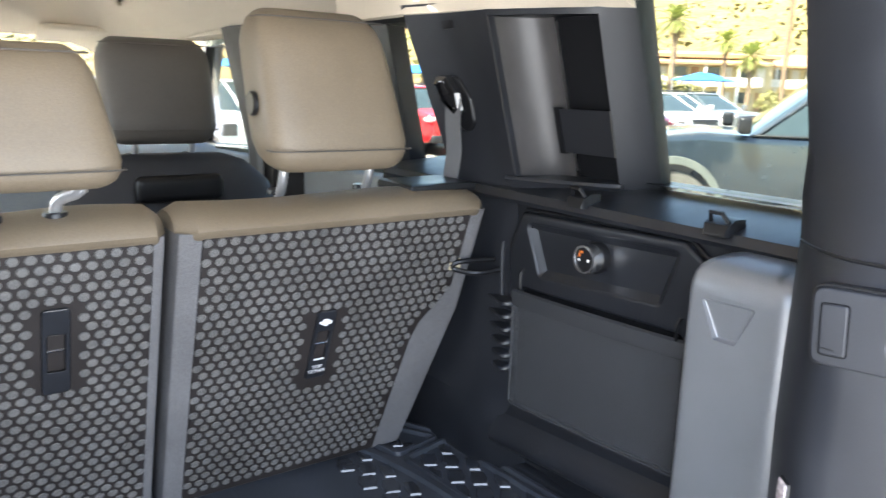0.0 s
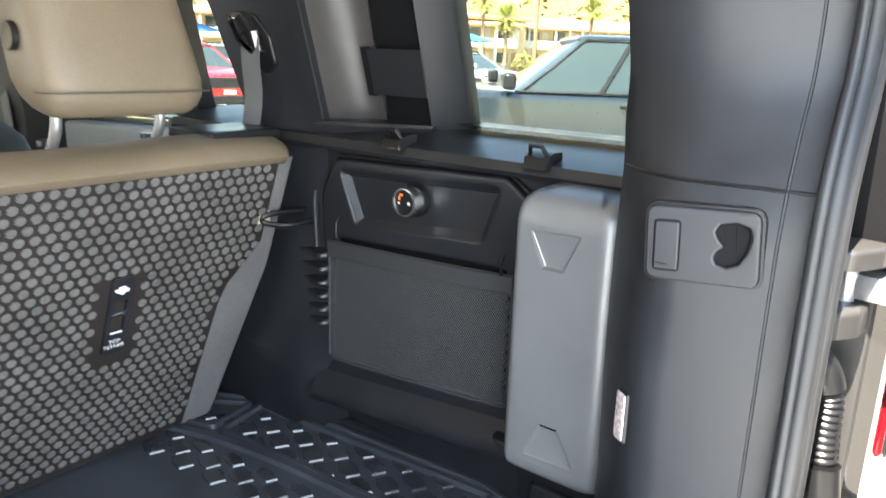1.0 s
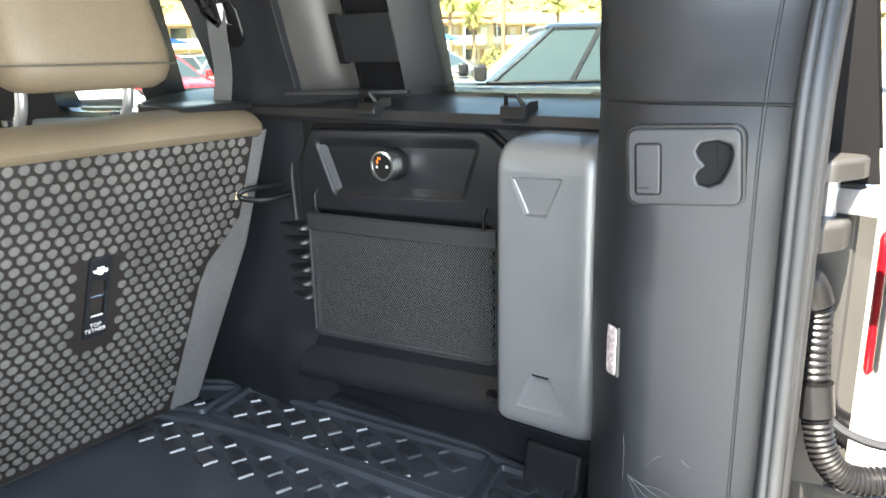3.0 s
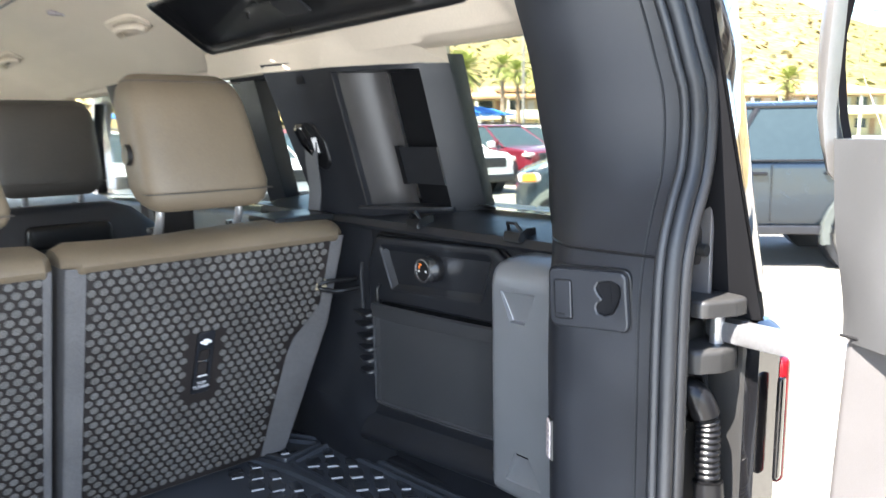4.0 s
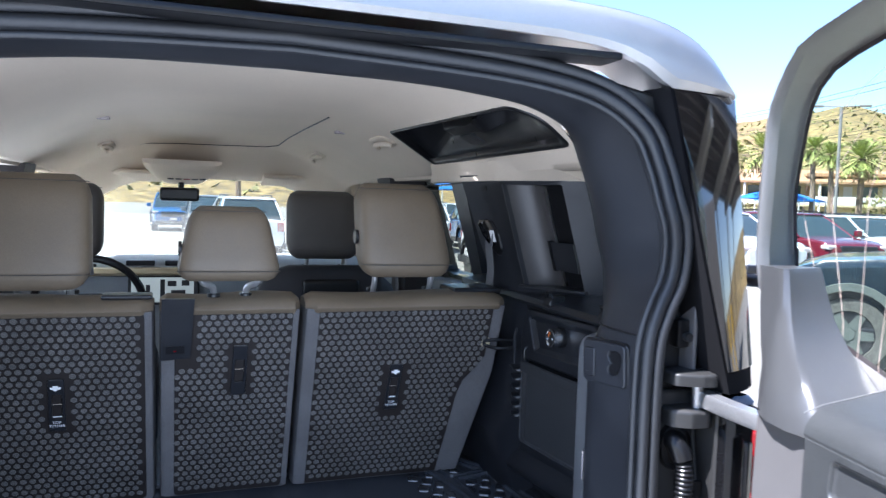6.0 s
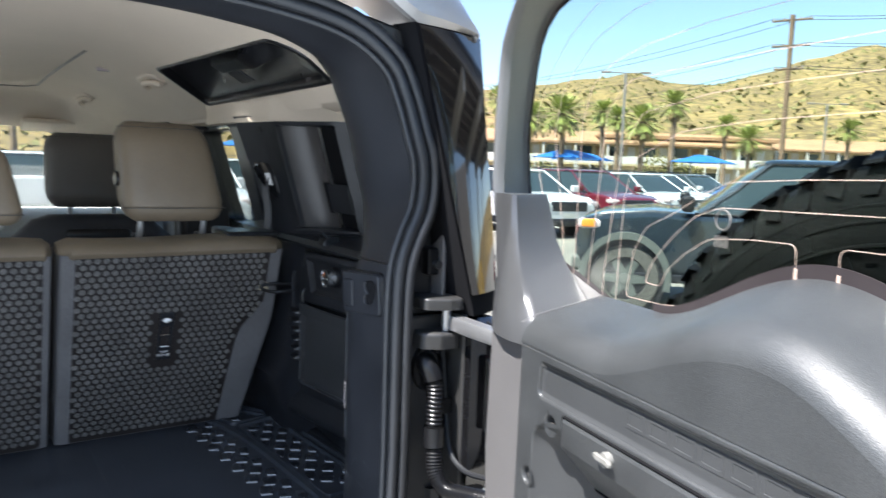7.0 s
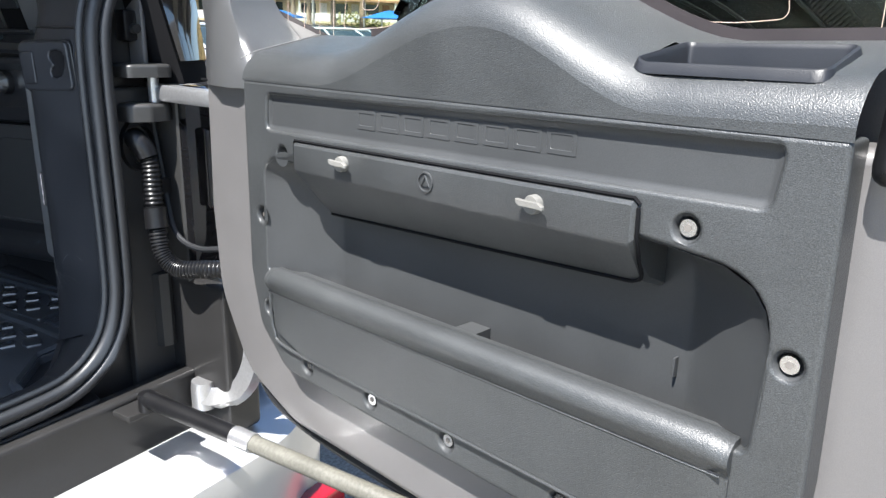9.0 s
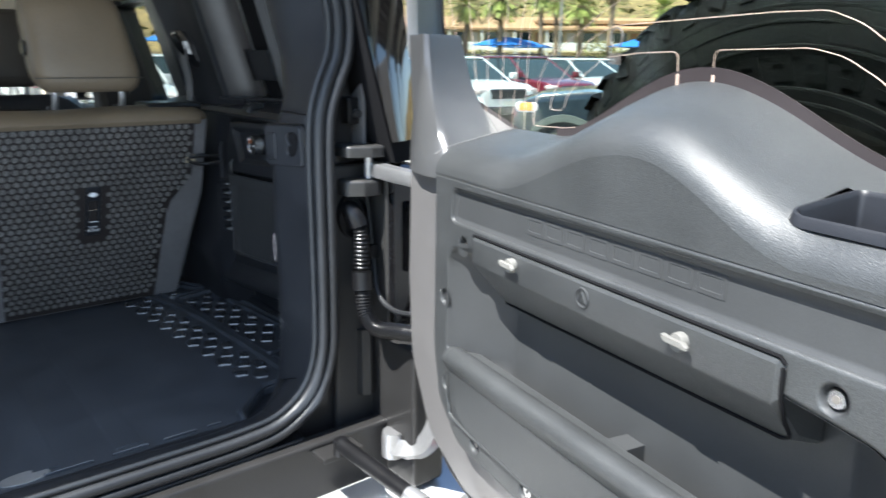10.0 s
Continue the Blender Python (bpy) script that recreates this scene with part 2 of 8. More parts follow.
    "glass_side": glass_material("glass_side", (0.72, 0.78, 0.69)),
    "glass_front": dusty_glass("glass_front", (0.80, 0.86, 0.78), 0.045),
    "screen": screen_material("screen", (0.50, 0.55, 0.50), 0.10),
}


# ---------------------------------------------------------------- mesh helpers
def part(name, bm, mat, parent=None, label="", xf=None, angle=38, shadow=True):
    """Links a bmesh as one mesh object, under a thing (an Empty) or under one of its parts."""
    if xf is not None:
        bm.transform(xf)
    bmesh.ops.recalc_face_normals(bm, faces=bm.faces)
    me = bpy.data.meshes.new(name)
    bm.to_mesh(me)
    bm.free()
    me.materials.append(M[mat])
    me.polygons.foreach_set("use_smooth", [True] * len(me.polygons))
    me.set_sharp_from_angle(angle=radians(angle))
    ob = new(name, me)
    if angle == 38 and len(me.polygons) < 4000:
        flat = ob.modifiers.new("even_shading", "WEIGHTED_NORMAL")
        flat.keep_sharp, flat.weight = True, 60
    attach(ob, parent)
    if label:
        ob["label"] = label
    if not shadow:
        ob.visible_shadow = False
    return ob


def attach(ob, parent):
    if parent is not None:
        ob.parent = parent
        if parent.type == "EMPTY":
            ob.matrix_parent_inverse = parent.matrix_basis.inverted()


def piece(name, mesh, parent, m):
    """One of many alike pieces on shared mesh data."""
    ob = new(name, mesh)
    attach(ob, parent)
    ob.matrix_basis = m
    return ob


def thing(name, label, category, base=(0, 0, 0), group="", kind=""):
    ob = new(name)
    ob.empty_display_size = 0.05
    ob.matrix_basis = Matrix.Translation(base)
    return tagged(ob, label, category, group, kind)


def mesh_of(bm, mat, angle=38):
    bmesh.ops.recalc_face_normals(bm, faces=bm.faces)
    me = bpy.data.meshes.new("piece")
    bm.to_mesh(me)
    bm.free()
    me.materials.append(M[mat])
    me.polygons.foreach_set("use_smooth", [True] * len(me.polygons))
    me.set_sharp_from_angle(angle=radians(angle))
    return me


def box(bm, lo, hi, bevel=0.0, seg=2, xf=None):
    """A bevelled box between two corners."""
    tmp = bmesh.new()
    bmesh.ops.create_cube(tmp, size=1.0)
    lo, hi = Vector(lo), Vector(hi)
    for v in tmp.verts:
        v.co = Vector([lo[i] + (v.co[i] + 0.5) * (hi[i] - lo[i]) for i in range(3)])
    if bevel:
        bmesh.ops.bevel(tmp, geom=tmp.edges[:], offset=bevel, segments=seg, affect="EDGES", profile=0.5)
    if xf is not None:
        tmp.transform(xf)
    join(bm, tmp)
    return bm


def join(bm, tmp):
    index = {}
    for v in tmp.verts:
        index[v] = bm.verts.new(v.co)
    for f in tmp.faces:
        try:
            bm.faces.new([index[v] for v in f.verts])
        except ValueError:
            pass
    tmp.free()


def boxed(lo, hi, bevel=0.0, seg=2, xf=None):
    return box(bmesh.new(), lo, hi, bevel, seg, xf)


def loft(loops, closed=True, cap0=True, cap1=True, bm=None):
    """Quads between loops of equal length."""
    bm = bm or bmesh.new()
    rows = [[bm.verts.new(p) for p in loop] for loop in loops]
    n = len(rows[0])
    for a, b in zip(rows, rows[1:]):
        for i in range(n if closed else n - 1):
            j = (i + 1) % n
            bm.faces.new((a[i], a[j], b[j], b[i]))
    if closed and cap0:
        bm.faces.new(rows[0][::-1])
    if closed and cap1:
        bm.faces.new(rows[-1])
    return bm


def spline(points, n):
    """n points along a Catmull-Rom curve through points, evenly by parameter."""
    p = [Vector(q) for q in points]
    p = [2 * p[0] - p[1]] + p + [2 * p[-1] - p[-2]]
    out = []
    for k in range(n):
        s = k / (n - 1) * (len(p) - 3)
        i = min(int(s), len(p) - 4)
        f = s - i
        a, b, c, d = p[i:i + 4]
        out.append(0.5 * (2 * b + (c - a) * f + (2 * a - 5 * b + 4 * c - d) * f * f + (3 * b - a - 3 * c + d) * f ** 3))
    return out


def sweep(path, profile, bm=None, closed_path=False, cap=True, up=None):
    """A closed 2D profile (x along the side, y along up) carried along a path."""
    bm = bm or bmesh.new()
    n = len(path)
    loops = []
    ref = Vector(up) if up else None
    last = None
    for i in range(n):
        a = path[i - 1] if (i > 0 or closed_path) else path[i]
        b = path[(i + 1) % n] if (i < n - 1 or closed_path) else path[i]
        t = (Vector(b) - Vector(a)).normalized()
        if ref is not None:
            side = t.cross(ref).normalized()
        else:
            if last is None:
                last = Vector((0, 0, 1)) if abs(t.z) < 0.9 else Vector((1, 0, 0))
            side = t.cross(last)
            side = side.normalized() if side.length > 1e-6 else Vector((1, 0, 0))
        top = side.cross(t).normalized()
        last = top
        loops.append([Vector(path[i]) + side * x + top * y for x, y in profile])
    if closed_path:
        loops.append(loops[0])
        return loft(loops, True, False, False, bm)
    return loft(loops, True, cap, cap, bm)


def circle(r, n=10):
    return [(r * math.cos(2 * math.pi * k / n), r * math.sin(2 * math.pi * k / n)) for k in range(n)]


def tube(path, r, bm=None, n=10):
    return sweep([Vector(p) for p in path], circle(r, n), bm)


def rounded(pts, r, seg=4):
    """A polygon with its corners rounded. r: one radius or one for each corner."""
    out = []
    n = len(pts)
    for i in range(n):
        a, b, c = (Vector(pts[(i + k) % n]).to_2d() for k in (-1, 0, 1))
        ri = r[i] if isinstance(r, (list, tuple)) else r
        ab, cb = a - b, c - b
        half = ab.angle(cb) / 2
        d = min(ri / max(math.tan(half), 0.05), ab.length * 0.48, cb.length * 0.48)
        p0, p1 = b + ab.normalized() * d, b + cb.normalized() * d
        if ri <= 0:
            out.append((b.x, b.y))
            continue
        for k in range(seg + 1):
            f = k / seg
            q = p0 * (1 - f) ** 2 + b * 2 * f * (1 - f) + p1 * f * f
            out.append((q.x, q.y))
    return out


def area(loop):
    return sum(a[0] * b[1] - b[0] * a[1] for a, b in zip(loop, loop[1:] + loop[:1])) / 2


def inset(loop, d):
    """Moves a loop to its inner side by d (outwards for d < 0)."""
    if area(loop) < 0:
        d = -d
    n, out = len(loop), []
    for i in range(n):
        a, b, c = (Vector(loop[(i + k) % n]).to_2d() for k in (-1, 0, 1))
        e0, e1 = (b - a), (c - b)
        if e0.length < 1e-9 or e1.length < 1e-9:
            out.append((b.x, b.y))
            continue
        e0.normalize(), e1.normalize()
        n0, n1 = Vector((-e0.y, e0.x)), Vector((-e1.y, e1.x))
        m = n0 + n1
        m = m / max(m.length_squared / 2, 0.35)
        out.append((b.x + m.x * d, b.y + m.y * d))
    return out


from mathutils.geometry import tessellate_polygon  # noqa: E402


def slab(loops, place, depth, r=0.004, seg=3, back=True, bm=None):
    """A plate with rounded edges and holes: loops[0] is the outline, the others are holes. place(a, b, d) puts a point
    of the outline at the depth d behind the front."""
    bm = bm or bmesh.new()
    fronts = []
    for k, loop in enumerate(loops):
        sign = 1 if k == 0 else -1
        rows = []
        for s in range(seg + 1):
            f = s / seg * math.pi / 2
            ins, dep = r * (1 - math.sin(f)), r * (1 - math.cos(f))
            rows.append([bm.verts.new(place(a, b, dep)) for a, b in inset(loop, sign * ins)])
        rows.append([bm.verts.new(place(a, b, depth)) for a, b in loop])
        for u, v in zip(rows, rows[1:]):
            for i in range(len(u)):
                j = (i + 1) % len(u)
                bm.faces.new((u[i], u[j], v[j], v[i]))
        fronts.append((rows[0], inset(loop, sign * r), rows[-1], loop))
    for which in (0, 2) if back else (0,):
        flat = [v for f in fronts for v in f[which]]
        polys = [[Vector((a, b, 0)) for a, b in f[which + 1]] for f in fronts]
        for tri in tessellate_polygon(polys):
            try:
                bm.faces.new([flat[i] for i in tri])
            except ValueError:
                pass
    return bm


def plane_x(x0, slope=0.0, z0=0.0, sign=1):
    """Outlines in (y, z) on a wall x = x0 + slope * (z - z0), facing -x (sign 1) or +x."""
    return lambda a, b, d: Vector((x0 + slope * (b - z0) + sign * d, a, b))


def plane_y(y0, slope=0.0, z0=0.0, sign=1):
    return lambda a, b, d: Vector((a, y0 + slope * (b - z0) + sign * d, b))


def plane_z(z0, sign=-1):
    return lambda a, b, d: Vector((a, b, z0 + sign * d))


def disc(bm, centre, normal, r, h, n=16, bevel=0.25):
    """A short turned knob: a disc with a rounded rim that stands on centre along normal."""
    normal = Vector(normal).normalized()
    side = normal.orthogonal().normalized()
    top = normal.cross(side)
    loops = []
    for rr, hh in ((r, 0), (r, h * (1 - bevel)), (r * (1 - bevel * 0.35), h), ):
        loops.append([Vector(centre) + normal * hh + side * rr * math.cos(2 * math.pi * k / n) + top * rr * math.sin(2 * math.pi * k / n)
                      for k in range(n)])
    return loft(loops, bm=bm)


def grid(fn, us, vs, bm=None, skip=None, thick=None):
    """A sheet fn(u, v) over two lists of parameters; skip(u, v) leaves cells out."""
    bm = bm or bmesh.new()
    rows = [[bm.verts.new(fn(u, v)) for v in vs] for u in us]
    for i in range(len(us) - 1):
        for j in range(len(vs) - 1):
            if skip and skip((us[i] + us[i + 1]) / 2, (vs[j] + vs[j + 1]) / 2):
                continue
            bm.faces.new((rows[i][j], rows[i + 1][j], rows[i + 1][j + 1], rows[i][j + 1]))
    if thick:
        geo = bmesh.ops.extrude_face_region(bm, geom=bm.faces[:])
        for v in geo["geom"]:
            if isinstance(v, bmesh.types.BMVert):
                v.co += Vector(thick)
    return bm


def span(a, b, n):
    return [a + (b - a) * k / (n - 1) for k in range(n)]


def text_mesh(body, size, m, mat, name, parent, label=""):
    """Printed words with the built-in font, as a flat mesh."""
    cu = bpy.data.curves.new("words", "FONT")
    cu.body, cu.size, cu.align_x, cu.align_y, cu.extrude = body, size, "CENTER", "CENTER", 0.0002
    tmp = bpy.data.objects.new("words", cu)
    me = bpy.data.meshes.new_from_object(tmp)
    me.transform(m)
    me.materials.clear()
    me.materials.append(M[mat])
    bpy.data.objects.remove(tmp)
    bpy.data.curves.remove(cu)
    me.name = name
    ob = new(name, me)
    attach(ob, parent)
    if label:
        ob["label"] = label
    return ob


# ---------------------------------------------------------------- the vehicle's shell
# x: to the vehicle's right, y: forwards, z: up from the ground; the rear opening lies at y = 0.
# The line of the door seal round the opening, right half, from the sill's middle to the roof's middle: x, z.
SEAL = [(0.0, 0.985), (0.20, 0.985), (0.36, 0.987), (0.43, 1.0), (0.480, 1.04), (0.504, 1.10), (0.509, 1.18), (0.509, 1.30), (0.509, 1.42),
        (0.513, 1.485), (0.527, 1.53), (0.546, 1.575), (0.5505, 1.63), (0.539, 1.685), (0.5265, 1.740), (0.503, 1.793), (0.440, 1.836),
        (0.34, 1.858), (0.2, 1.869), (0.0, 1.8765)]
# The front edge of the trim inside the opening, at the same steps: x, y, z.
EDGE = [(0.0, 0.1, 0.955), (0.20, 0.1, 0.955), (0.36, 0.1, 0.955), (0.45, 0.12, 0.96), (0.50, 0.16, 0.98), (0.545, 0.19, 1.04), (0.565, 0.197, 1.15),
        (0.560, 0.199, 1.30), (0.560, 0.199, 1.42), (0.560, 0.198, 1.485), (0.552, 0.197, 1.53), (0.547, 0.195, 1.575), (0.531, 0.195, 1.63),
        (0.516, 0.195, 1.69), (0.494, 0.195, 1.745), (0.462, 0.195, 1.805), (0.39, 0.195, 1.838), (0.30, 0.195, 1.853), (0.18, 0.195, 1.864),
        (0.0, 0.195, 1.868)]
N_RING = 96


def lean_y(z):
    """How far the opening's plane lies forward at a height."""
    return 0.006 + 0.21 * max(0.0, z - 1.66)


seal_line = [Vector((p.x, lean_y(p.y), p.y)) for p in spline([Vector((a, b, 0)) for a, b in SEAL], N_RING)]
edge_line = spline(EDGE, N_RING)


def mirror_x(points):
    return [Vector((-p.x, p.y, p.z)) for p in points]


def trim_point(s, e, inner, f):
    """A point of the trim between the seal s and the front edge e: it faces backwards, then rolls over to the front."""
    p = s.lerp(e, f)
    up = max(0.0, min(1.0, (s.z - 1.44) / 0.10))
    if s.z > 1.06 and s.x > 0.3:
        flat = s.x + 0.003 - 0.024 * min(1.0, f / 0.6) + (e.x - s.x + 0.021) * max(0.0, (f - 0.6) / 0.4) ** 1.7
        p.x = flat * (1 - up) + p.x * up
    else:
        up = 1.0
    return p + inner * (0.006 + 0.016 * up) * up * math.sin(math.pi * f ** 1.45) ** 0.9


def ring_strip(i0, i1, side):
    """The trim's surface between the seal and its front edge, over a stretch of the ring; side 1 is the right, -1 the left."""
    rows = []
    for i in range(i0, i1 + 1):
        s, e = seal_line[i], edge_line[i]
        top = i / (N_RING - 1)
        inner = (Vector((0, 0, 1.4)) - s).normalized()
        inner.y = 0
        row = [trim_point(s, e, inner, f) for f in (0.0, 0.06, 0.14, 0.35, 0.52, 0.62, 0.70, 0.77, 0.84, 0.92, 1.0)]
        back = e + Vector((0.05 if s.z > 1.06 and s.z < 1.8 else 0.0, 0.02, 0.03 if s.z > 1.8 else 0.0))
        row.append(back)
        rows.append([Vector((p.x * side, p.y, p.z)) for p in row])
    return loft(rows, closed=False)


seam = min(range(N_RING), key=lambda i: abs(seal_line[i].z - 1.486) + (0 if seal_line[i].x > 0.4 else 9))
low = min(range(N_RING), key=lambda i: abs(seal_line[i].z - 1.0) + (0 if seal_line[i].x > 0.3 else 9))
high = min(range(N_RING), key=lambda i: abs(seal_line[i].x - 0.30) + (0 if seal_line[i].z > 1.7 else 9))
opening = thing("trim_opening", "dark grey grained plastic trim round the rear opening", "trim", (0, 0.1, 0.97), kind="structure")
for side in (1, -1):
    tag = "scuffed dark grey pillar panel" if side > 0 else ""
    part("pillar_trim_lower", ring_strip(low, seam, side), "pillar_plastic", opening, tag)
    part("pillar_trim_upper", ring_strip(seam, high, side), "pillar_plastic", opening)
    part("header_trim", ring_strip(high, N_RING - 1, side), "pillar_plastic", opening)
    part("corner_trim", ring_strip(0, low, side), "black_plastic", opening)

# seam cover between lower and upper pillar trim
for side in (1, -1):
    s, e = seal_line[seam], edge_line[seam]
    bm = tube([Vector((side * p.x, p.y, s.z)) for p in [trim_point(s, e, Vector((-1, 0, 0)), f) for f in (0.02, 0.14, 0.35, 0.52, 0.62, 0.70, 0.77, 0.84, 0.92, 0.98)]], 0.0016)
    part("pillar_seam", bm, "black_smooth", opening)

# pale scratches on the lower pillar
def pillar_skin(y, z):
    i = min(range(low, seam), key=lambda k: abs(seal_line[k].z - z))
    return trim_point(seal_line[i], edge_line[i], Vector((-1, 0, 0)), (y - 0.006) / 0.193)


for way in ([(0.133, 1.171), (0.132, 1.15), (0.133, 1.124)], [(0.128, 1.131), (0.112, 1.124), (0.097, 1.123), (0.078, 1.115)], [(0.126, 1.130), (0.112, 1.116), (0.100, 1.108)], [(0.127, 1.128), (0.114, 1.104)],
            [(0.118, 1.127), (0.104, 1.119), (0.090, 1.112)], [(0.078, 1.158), (0.074, 1.154), (0.070, 1.152)], [(0.109, 1.144), (0.101, 1.155), (0.096, 1.157)]):
    pts = [pillar_skin(y, z) for y, z in way]
    for p, (y, z) in zip(pts, way):
        p.z, p.x = z, p.x - 0.0001
    part("scratch", tube(spline(pts, 10), 0.00014, n=4), "scratch_grey", opening)

# the raised edge strip along the pillar trim, beside the seal
for side in (1, -1):
    pts = []
    for i in range(low, high):
        s, e = seal_line[i], edge_line[i]
        inner = (Vector((0, 0, 1.4)) - s).normalized()
        inner.y = 0
        p = trim_point(s, e, inner, 0.15) + inner * -0.0004
        pts.append(Vector((p.x * side, p.y, p.z)))
    part("edge_strip", tube(pts, 0.0017, n=6), "rubber", opening)

# door seal: three soft ridges round the opening
seal = thing("door_seal", "black ribbed rubber seal round the rear opening", "door seal", (0, -0.01, 0.98))
ring = seal_line + mirror_x(seal_line)[::-1][1:-1]
n = len(ring)
for off, yy, rr in ((-0.018, -0.001, 0.0050), (-0.004, -0.007, 0.0092), (0.012, -0.012, 0.0080)):
    path = []
    for i in range(n):
        t = (ring[(i + 1) % n] - ring[i - 1])
        out = Vector((t.z, 0, -t.x)).normalized()
        path.append(ring[i] + out * off + Vector((0, yy, 0)))
    part("seal_ridge", sweep(path, circle(rr, 12), None, closed_path=True, up=(0, 1, 0)), "rubber", seal)

# the painted flange round the opening, with the lamp column and the roof's rear edge
shell = thing("body_shell", "silver sport utility vehicle body with an open rear", "vehicle body", (0, 0.5, 0.4), kind="structure")
hole = []
for i in range(0, n, 2):
    along = (ring[(i + 2) % n] - ring[i - 2]).normalized()
    hole.append((ring[i].x + along.z * 0.012, ring[i].z - along.x * 0.012))
outline = rounded([(-0.665, 0.84), (0.665, 0.84), (0.675, 1.3), (0.665, 1.60), (0.60, 1.825), (0.3, 1.885), (-0.3, 1.885), (-0.60, 1.825), (-0.665, 1.6), (-0.675, 1.3)],
                  [0.03, 0.03, 0.02, 0.1, 0.05, 0.3, 0.3, 0.05, 0.1, 0.02])
part("rear_flange", slab([outline, hole], plane_y(0.034), 0.03, 0.004), "dark_paint", shell, "dark painted metal flange")
lip = inset(hole, -0.010)
part("flange_lip", loft([[Vector((a, y + lean_y(b), b)) for a, b in lp] for lp, y in ((hole, 0.036), (hole, -0.004), (inset(hole, -0.004), -0.008), (inset(hole, -0.008), -0.004), (lip, 0.036))], cap0=False, cap1=False), "dark_paint", shell)

# outer sides of the body, with openings for the quarter window and the rear side window
SIDE_X, LEAN = 0.86, -0.32


def side_place(side):
    return lambda a, b, d: Vector((side * (SIDE_X + LEAN * max(0.0, b - 1.42) - d), a, b))


QUARTER = rounded([(0.255, 1.47), (0.72, 1.47), (0.70, 1.775), (0.235, 1.775)], 0.03)
REAR_WIN = rounded([(0.90, 1.43), (1.72, 1.41), (1.70, 1.745), (0.96, 1.755)], 0.04)
FRONT_WIN = rounded([(1.92, 1.41), (2.86, 1.36), (2.62, 1.60), (2.42, 1.74), (1.92, 1.745)], 0.04)
for side in (1, -1):
    outer = rounded([(0.16, 0.55), (4.1, 0.55), (4.1, 1.15), (2.95, 1.30), (2.45, 1.81), (0.19, 1.85)], [0.05, 0.1, 0.1, 0.05, 0.1, 0.02])
    part("side_panel", slab([outer, QUARTER, REAR_WIN, FRONT_WIN], side_place(side), 0.03, 0.006), "silver_paint", shell)
    for nm, loop in (("quarter_glass", QUARTER), ("rear_side_glass", REAR_WIN), ("front_side_glass", FRONT_WIN)):
        place = side_place(side)
        part(nm, slab([inset(loop, -0.012)], lambda a, b, d: place(a, b, d + 0.036), 0.004, 0.0005, seg=1), "glass_side", shell, "clear side window", shadow=False)
def roof_z(u):
    return 1.945 - 0.097 * abs(u / 0.655) ** 8


def roof_rear(u):
    """The rear edge of the roof in plan: it curves forward towards the corners."""
    return -0.014 + 0.040 * abs(u / 0.655) ** 6


roof_us = sorted(set([round(s * a, 4) for a in (0, 0.1, 0.2, 0.28, 0.34, 0.40, 0.44, 0.48, 0.51, 0.53, 0.55, 0.57, 0.59, 0.605, 0.62, 0.632, 0.642, 0.65, 0.655) for s in (1, -1)]))


def roof_point(u, f):
    v = roof_rear(u) + (2.75 - roof_rear(u)) * f
    return Vector((u, v, roof_z(u) - 0.008 * max(0, v - 1.5) ** 2))


bm = grid(roof_point, roof_us, span(0.0, 1.0, 24), thick=(0, 0, -0.012), skip=lambda u, f: 0.44 < u < 0.59 and 0.3 < roof_point(u, f).y < 1.0)
part("roof_skin", bm, "silver_paint", shell, "silver painted roof")
# the rear edge of the roof hangs over the opening
rim = [Vector((u, roof_rear(u), roof_z(u))) for u in roof_us]
loops = []
for p in rim:
    drop = max(0.007, roof_z(p.x) - max(1.846, 1.898 - 0.050 * abs(p.x / 0.52) ** 8))
    loops.append([p + Vector((0, 0, -0.001)), p + Vector((0, -0.007, -0.3 * drop)), p + Vector((0, -0.006, -0.85 * drop)), p + Vector((0, 0.004, -drop)), p + Vector((0, 0.03, -0.9 * drop)), p + Vector((0, 0.04, -0.002))])
part("roof_spoiler", loft(loops), "silver_paint", shell)
for side in (1, -1):
    part("roof_side", loft([[Vector((side * x, v, z)) for x, z in ((0.585, 1.836), (0.66, 1.828), (0.745, 1.80), (0.745, 1.79), (0.585, 1.825))] for v in (0.13, 1.0, 2.5)]), "silver_paint", shell)
part("spoiler_lining", boxed((-0.44, -0.006, 1.876), (0.44, 0.050, 1.886), 0.003), "black_smooth", shell)

# gloss black column between the opening and the vehicle's side
def corner_curve(z, f):
    """The curved corner pane: f runs from its inner edge to the vehicle's side."""
    xl, xr, yl = 0.610 - 0.21 * (z - 1.45), 0.691 - 0.05 * (z - 1.45), -0.043 + 0.11 * (z - 1.45)
    return Vector((xl + (xr - xl) * f, yl + 0.016 * f + 0.022 * f * f, z))


